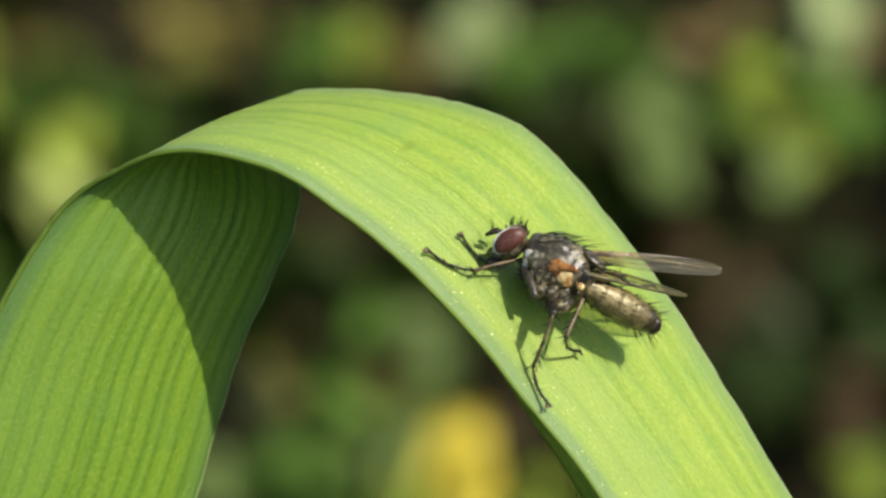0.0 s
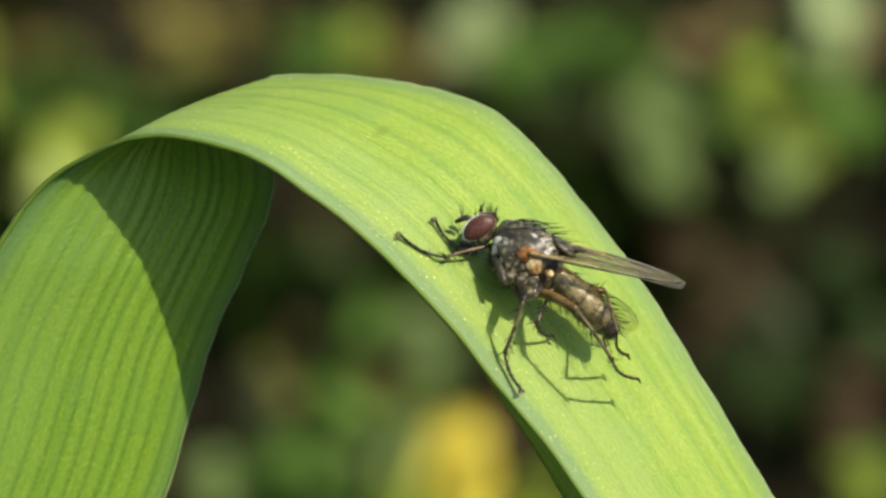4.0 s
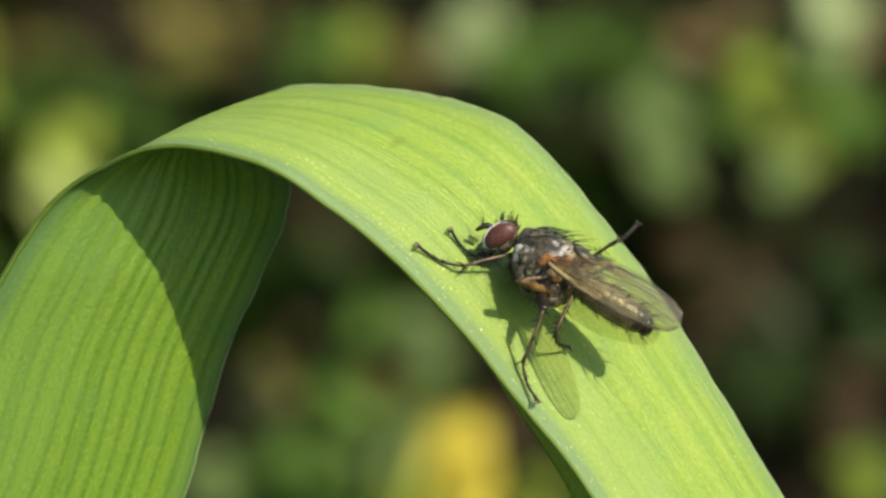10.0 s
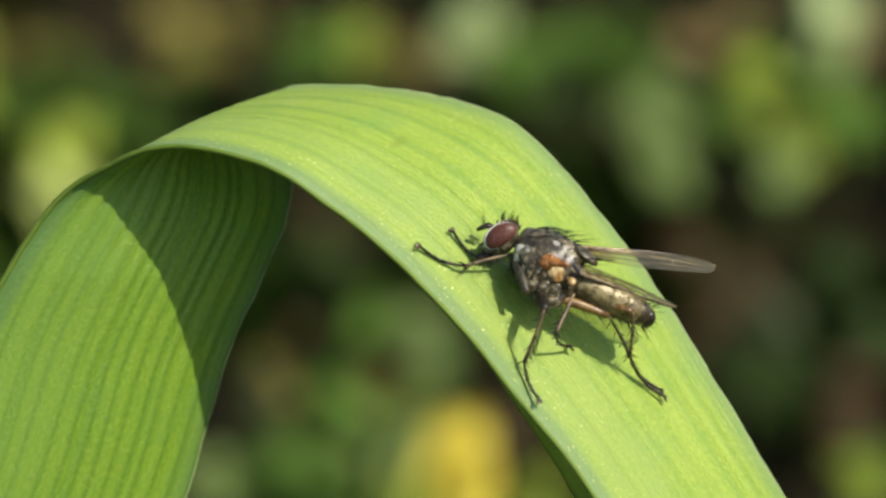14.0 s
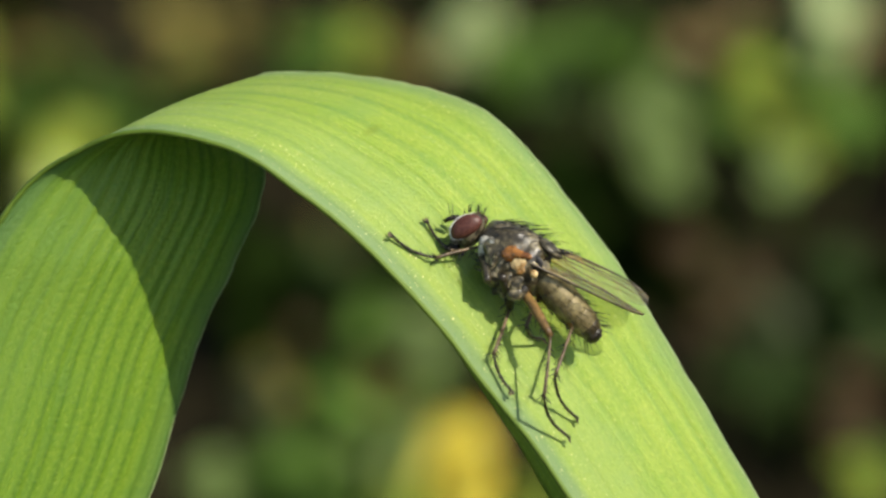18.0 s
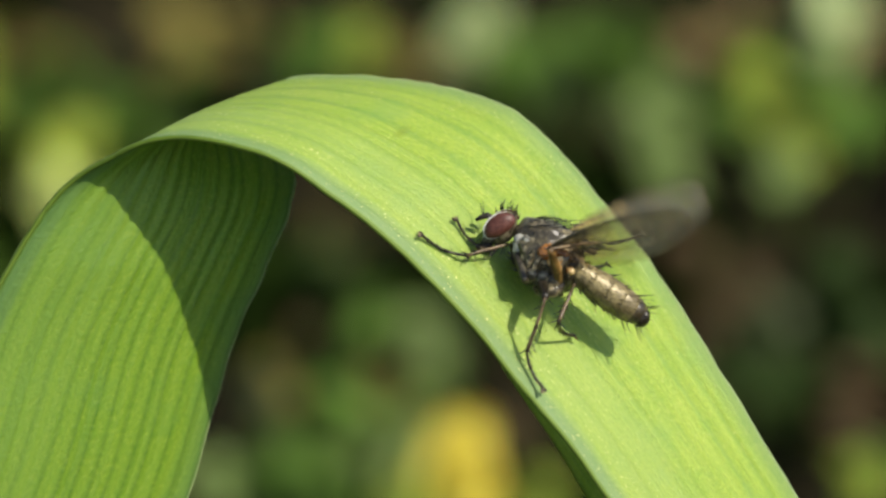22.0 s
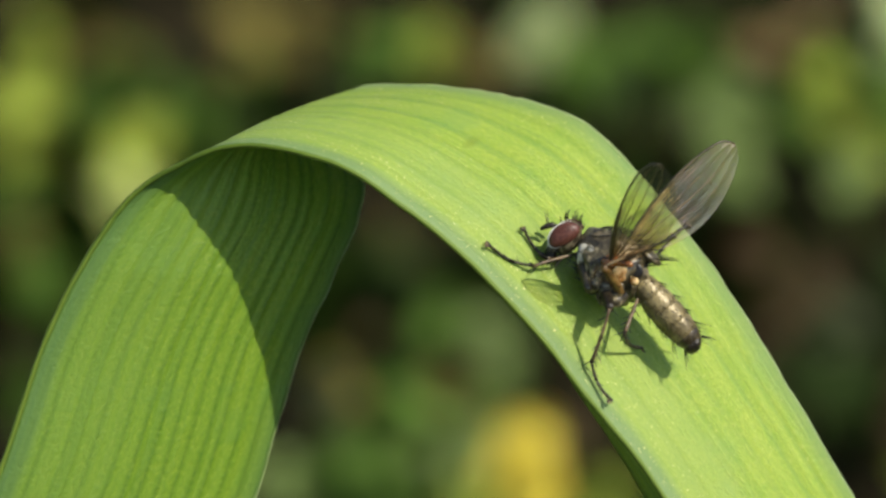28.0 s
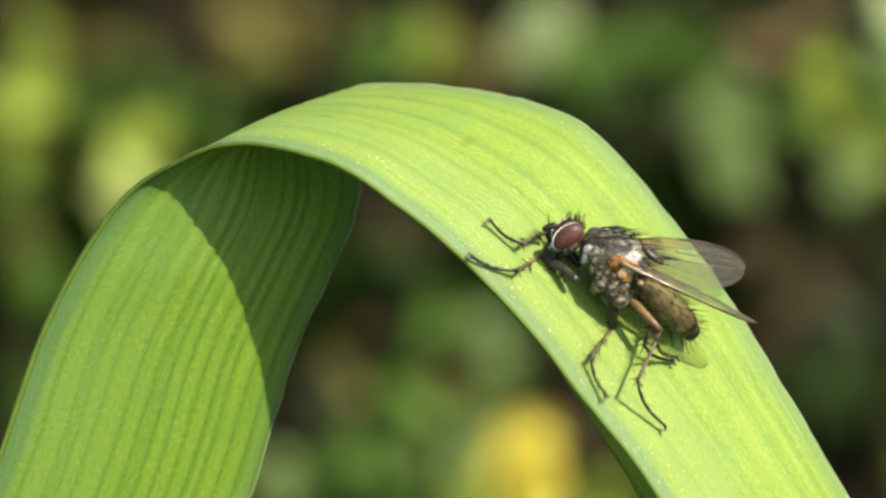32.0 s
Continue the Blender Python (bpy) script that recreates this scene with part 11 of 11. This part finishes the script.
    walk(wing_far, [(0, wing_pose(WING_FAR, (-248, -171, 121), (-0.21, 0.96, -0.07))), (0.5, wing_pose(WING_FAR, (-256, -146, 130), (-0.21, 0.96, -0.07))), (1, wing_pose(WING_FAR, (-220, -199, 138), (-0.21, 0.96, -0.07))), (1.5, wing_pose(WING_FAR, (-265, -133, 118), (-0.21, 0.96, -0.07))), (1.7, wing_pose(WING_FAR, (-247, -147, 150), (-0.21, 0.96, -0.07))), (1.9, wing_pose(WING_FAR, (-247, -91, 185), (-0.21, 0.96, -0.07))), (1.967, wing_pose(WING_FAR, (-219, -210, 126), (-0.21, 0.96, -0.07))), (2, wing_pose(WING_FAR, (-203, -220, 140), (-0.21, 0.96, -0.07))), (2.033, wing_pose(WING_FAR, (-186, -224, 161), (-0.21, 0.96, -0.07))), (2.1, wing_pose(WING_FAR, (-147, -185, 236), (-0.9, -0.25, -0.18))), (2.3, wing_pose(WING_FAR, (-109, -133, 283), (-0.9, -0.25, -0.18))), (2.5, wing_pose(WING_FAR, (-42, -191, 270), (-0.9, -0.25, -0.18))), (2.7, wing_pose(WING_FAR, (-22, -139, 299), (-0.9, -0.25, -0.18))), (2.9, wing_pose(WING_FAR, (-13, -181, 279), (-0.9, -0.25, -0.18))), (3, wing_pose(WING_FAR, (-129, -267, 152), (-0.9, -0.25, -0.18))), (3.1, wing_pose(WING_FAR, (-160, -218, 198), (-0.21, 0.96, -0.07))), (3.3, wing_pose(WING_FAR, (-271, -139, 94), (-0.21, 0.96, -0.07))), (3.5, wing_pose(WING_FAR, (-259, -170, 73), (-0.21, 0.96, -0.07))), (5.5, wing_pose(WING_FAR, (-263, -160, 83), (-0.21, 0.96, -0.07))), (6, wing_pose(WING_FAR, (-255, -170, 101), (-0.21, 0.96, -0.07))), (6.5, wing_pose(WING_FAR, (-261, -154, 103), (-0.21, 0.96, -0.07))), (6.7, wing_pose(WING_FAR, (-241, -192, 103), (-0.21, 0.96, -0.07))), (6.8, wing_pose(WING_FAR, (-132, -241, 193), (-0.21, 0.96, -0.07))), (6.9, wing_pose(WING_FAR, (-161, -241, 166), (-0.21, 0.96, -0.07))), (6.967, wing_pose(WING_FAR, (-207, -194, 168), (-0.21, 0.96, -0.07))), (7, wing_pose(WING_FAR, (-252, -149, 135), (-0.21, 0.96, -0.07))), (7.033, wing_pose(WING_FAR, (-284, -79, 98), (-0.21, 0.96, -0.07))), (7.1, wing_pose(WING_FAR, (-115, -180, 258), (-0.21, 0.96, -0.07))), (7.3, wing_pose(WING_FAR, (-168, -170, 232), (-0.21, 0.96, -0.07))), (7.5, wing_pose(WING_FAR, (-169, -227, 175), (-0.9, -0.25, -0.18))), (7.7, wing_pose(WING_FAR, (-186, -201, 189), (-0.9, -0.25, -0.18))), (7.9, wing_pose(WING_FAR, (-67, -159, 285), (-0.9, -0.25, -0.18))), (7.967, wing_pose(WING_FAR, (3, -311, 104), (-0.9, -0.25, -0.18))), (8, wing_pose(WING_FAR, (-73, -300, 122), (-0.9, -0.25, -0.18))), (8.033, wing_pose(WING_FAR, (-197, -240, 107), (-0.9, -0.25, -0.18))), (8.1, wing_pose(WING_FAR, (-66, -137, 294), (-0.9, -0.25, -0.18))), (8.15, wing_pose(WING_FAR, (-132, -190, 242), (-0.88, 0.43, -0.20))), (8.2, wing_pose(WING_FAR, (-212, -173, 185), (-0.21, 0.96, -0.07))), (8.3, wing_pose(WING_FAR, (-256, -165, 105), (-0.21, 0.96, -0.07))), (8.5, wing_pose(WING_FAR, (-260, -155, 103), (-0.21, 0.96, -0.07))), (8.7, wing_pose(WING_FAR, (-147, -151, 257), (-0.21, 0.96, -0.07))), (8.9, wing_pose(WING_FAR, (-193, -184, 197), (-0.21, 0.96, -0.07))), (8.967, wing_pose(WING_FAR, (-181, -166, 222), (-0.21, 0.96, -0.07))), (9, wing_pose(WING_FAR, (-240, -176, 133), (-0.21, 0.96, -0.07))), (9.033, wing_pose(WING_FAR, (-293, -48, 54), (-0.21, 0.96, -0.07))), (9.5, wing_pose(WING_FAR, (-256, -161, 107), (-0.21, 0.96, -0.07))), (10, wing_pose(WING_FAR, (-242, -203, 19), (-0.49, 0.53, -0.36))), (10.5, wing_pose(WING_FAR, (-193, -240, -43), (-0.49, 0.53, -0.36))), (11, wing_pose(WING_FAR, (-263, -169, 51), (-0.49, 0.53, -0.36))), (11.5, wing_pose(WING_FAR, (-186, -246, -46), (-0.49, 0.53, -0.36))), (12, wing_pose(WING_FAR, (-171, -266, -19), (-0.49, 0.53, -0.36))), (12.5, wing_pose(WING_FAR, (-250, -161, 126), (-0.21, 0.96, -0.07))), (13, wing_pose(WING_FAR, (-257, -150, 123), (-0.21, 0.96, -0.07))), (13.5, wing_pose(WING_FAR, (-261, -139, 123), (-0.21, 0.96, -0.07))), (14, wing_pose(WING_FAR, (-257, -153, 122), (-0.21, 0.96, -0.07))), (14.5, wing_pose(WING_FAR, (-252, -155, 128), (-0.21, 0.96, -0.07))), (16.5, wing_pose(WING_FAR, (-264, -146, 106), (-0.21, 0.96, -0.07))), (17, wing_pose(WING_FAR, (-265, -144, 109), (-0.21, 0.96, -0.07))), (17.5, wing_pose(WING_FAR, (-265, -139, 110), (-0.21, 0.96, -0.07))), (18, wing_pose(WING_FAR, (-201, -249, 28), (-0.35, 0.92, -0.18))), (18.5, wing_pose(WING_FAR, (-228, -220, 22), (-0.35, 0.92, -0.18))), (19, wing_pose(WING_FAR, (-233, -211, 76), (-0.35, 0.92, -0.18))), (19.5, wing_pose(WING_FAR, (-246, -184, 97), (-0.35, 0.92, -0.18))), (20, wing_pose(WING_FAR, (-242, -203, 57), (-0.35, 0.92, -0.18))), (20.5, wing_pose(WING_FAR, (-267, -158, 61), (-0.21, 0.96, -0.07))), (21, wing_pose(WING_FAR, (-254, -170, 103), (-0.21, 0.96, -0.07))), (21.5, wing_pose(WING_FAR, (-257, -158, 108), (-0.21, 0.96, -0.07))), (21.7, wing_pose(WING_FAR, (-248, -193, 67), (-0.21, 0.96, -0.07))), (21.8, wing_pose(WING_FAR, (-266, -156, 80), (-0.21, 0.96, -0.07))), (21.9, wing_pose(WING_FAR, (-257, -164, 102), (-0.21, 0.96, -0.07))), (21.93, wing_pose(WING_FAR, (-190, -202, 183), (-0.78, 0.49, -0.39))), (21.967, wing_pose(WING_FAR, (-121, -164, 263), (-0.9, -0.25, -0.18))), (22, wing_pose(WING_FAR, (-192, -149, 223), (-0.9, -0.25, -0.18))), (22.033, wing_pose(WING_FAR, (-246, -131, 163), (-0.9, -0.25, -0.18))), (22.07, wing_pose(WING_FAR, (-236, -165, 154), (-0.61, 0.56, -0.56))), (22.1, wing_pose(WING_FAR, (-236, -187, 125), (-0.21, 0.96, -0.07))), (22.2, wing_pose(WING_FAR, (-182, -240, 139), (-0.21, 0.96, -0.07))), (22.4, wing_pose(WING_FAR, (-204, -247, 45), (-0.21, 0.96, -0.07))), (22.5, wing_pose(WING_FAR, (-261, -168, 69), (-0.21, 0.96, -0.07))), (23, wing_pose(WING_FAR, (-262, -169, 70), (-0.21, 0.96, -0.07))), (23.5, wing_pose(WING_FAR, (-273, -138, 75), (-0.21, 0.96, -0.07))), (24, wing_pose(WING_FAR, (-258, -156, 115), (-0.46, 0.4, -0.79))), (24.5, wing_pose(WING_FAR, (-271, -140, 84), (-0.21, 0.96, -0.07))), (25, wing_pose(WING_FAR, (-258, -168, 90), (-0.21, 0.96, -0.07))), (25.5, wing_pose(WING_FAR, (-255, -168, 97), (-0.21, 0.96, -0.07))), (27.3, wing_pose(WING_FAR, (-267, -148, 89), (-0.21, 0.96, -0.07))), (27.4, wing_pose(WING_FAR, (-179, -210, 186), (-0.81, 0.48, -0.35))), (27.5, wing_pose(WING_FAR, (-75, -167, 278), (-0.9, -0.25, -0.18))), (27.7, wing_pose(WING_FAR, (-49, -156, 289), (-0.9, -0.25, -0.18))), (27.9, wing_pose(WING_FAR, (-51, -168, 283), (-0.9, -0.25, -0.18))), (28, wing_pose(WING_FAR, (-73, -159, 282), (-0.9, -0.25, -0.18))), (28.1, wing_pose(WING_FAR, (-53, -151, 291), (-0.9, -0.25, -0.18))), (28.2, wing_pose(WING_FAR, (-132, -195, 239), (-0.88, 0.43, -0.19))), (28.3, wing_pose(WING_FAR, (-217, -164, 185), (-0.21, 0.96, -0.07))), (28.5, wing_pose(WING_FAR, (-223, -154, 183), (-0.21, 0.96, -0.07))), (28.7, wing_pose(WING_FAR, (-254, -132, 150), (-0.21, 0.96, -0.07))), (28.8, wing_pose(WING_FAR, (-266, -62, 155), (-0.21, 0.96, -0.07))), (29, wing_pose(WING_FAR, (-247, -164, 131), (-0.21, 0.96, -0.07))), (29.5, wing_pose(WING_FAR, (-257, -138, 135), (-0.21, 0.96, -0.07))), (30, wing_pose(WING_FAR, (-251, -156, 133), (-0.21, 0.96, -0.07))), (30.5, wing_pose(WING_FAR, (-253, -151, 130), (-0.21, 0.96, -0.07))), (31, wing_pose(WING_FAR, (-255, -160, 118), (-0.21, 0.96, -0.07))), (31.3, wing_pose(WING_FAR, (-263, -138, 119), (-0.21, 0.96, -0.07))), (32, wing_pose(WING_FAR, (-231, -210, 91), (-0.32, 0.65, -0.67)))])


motions()
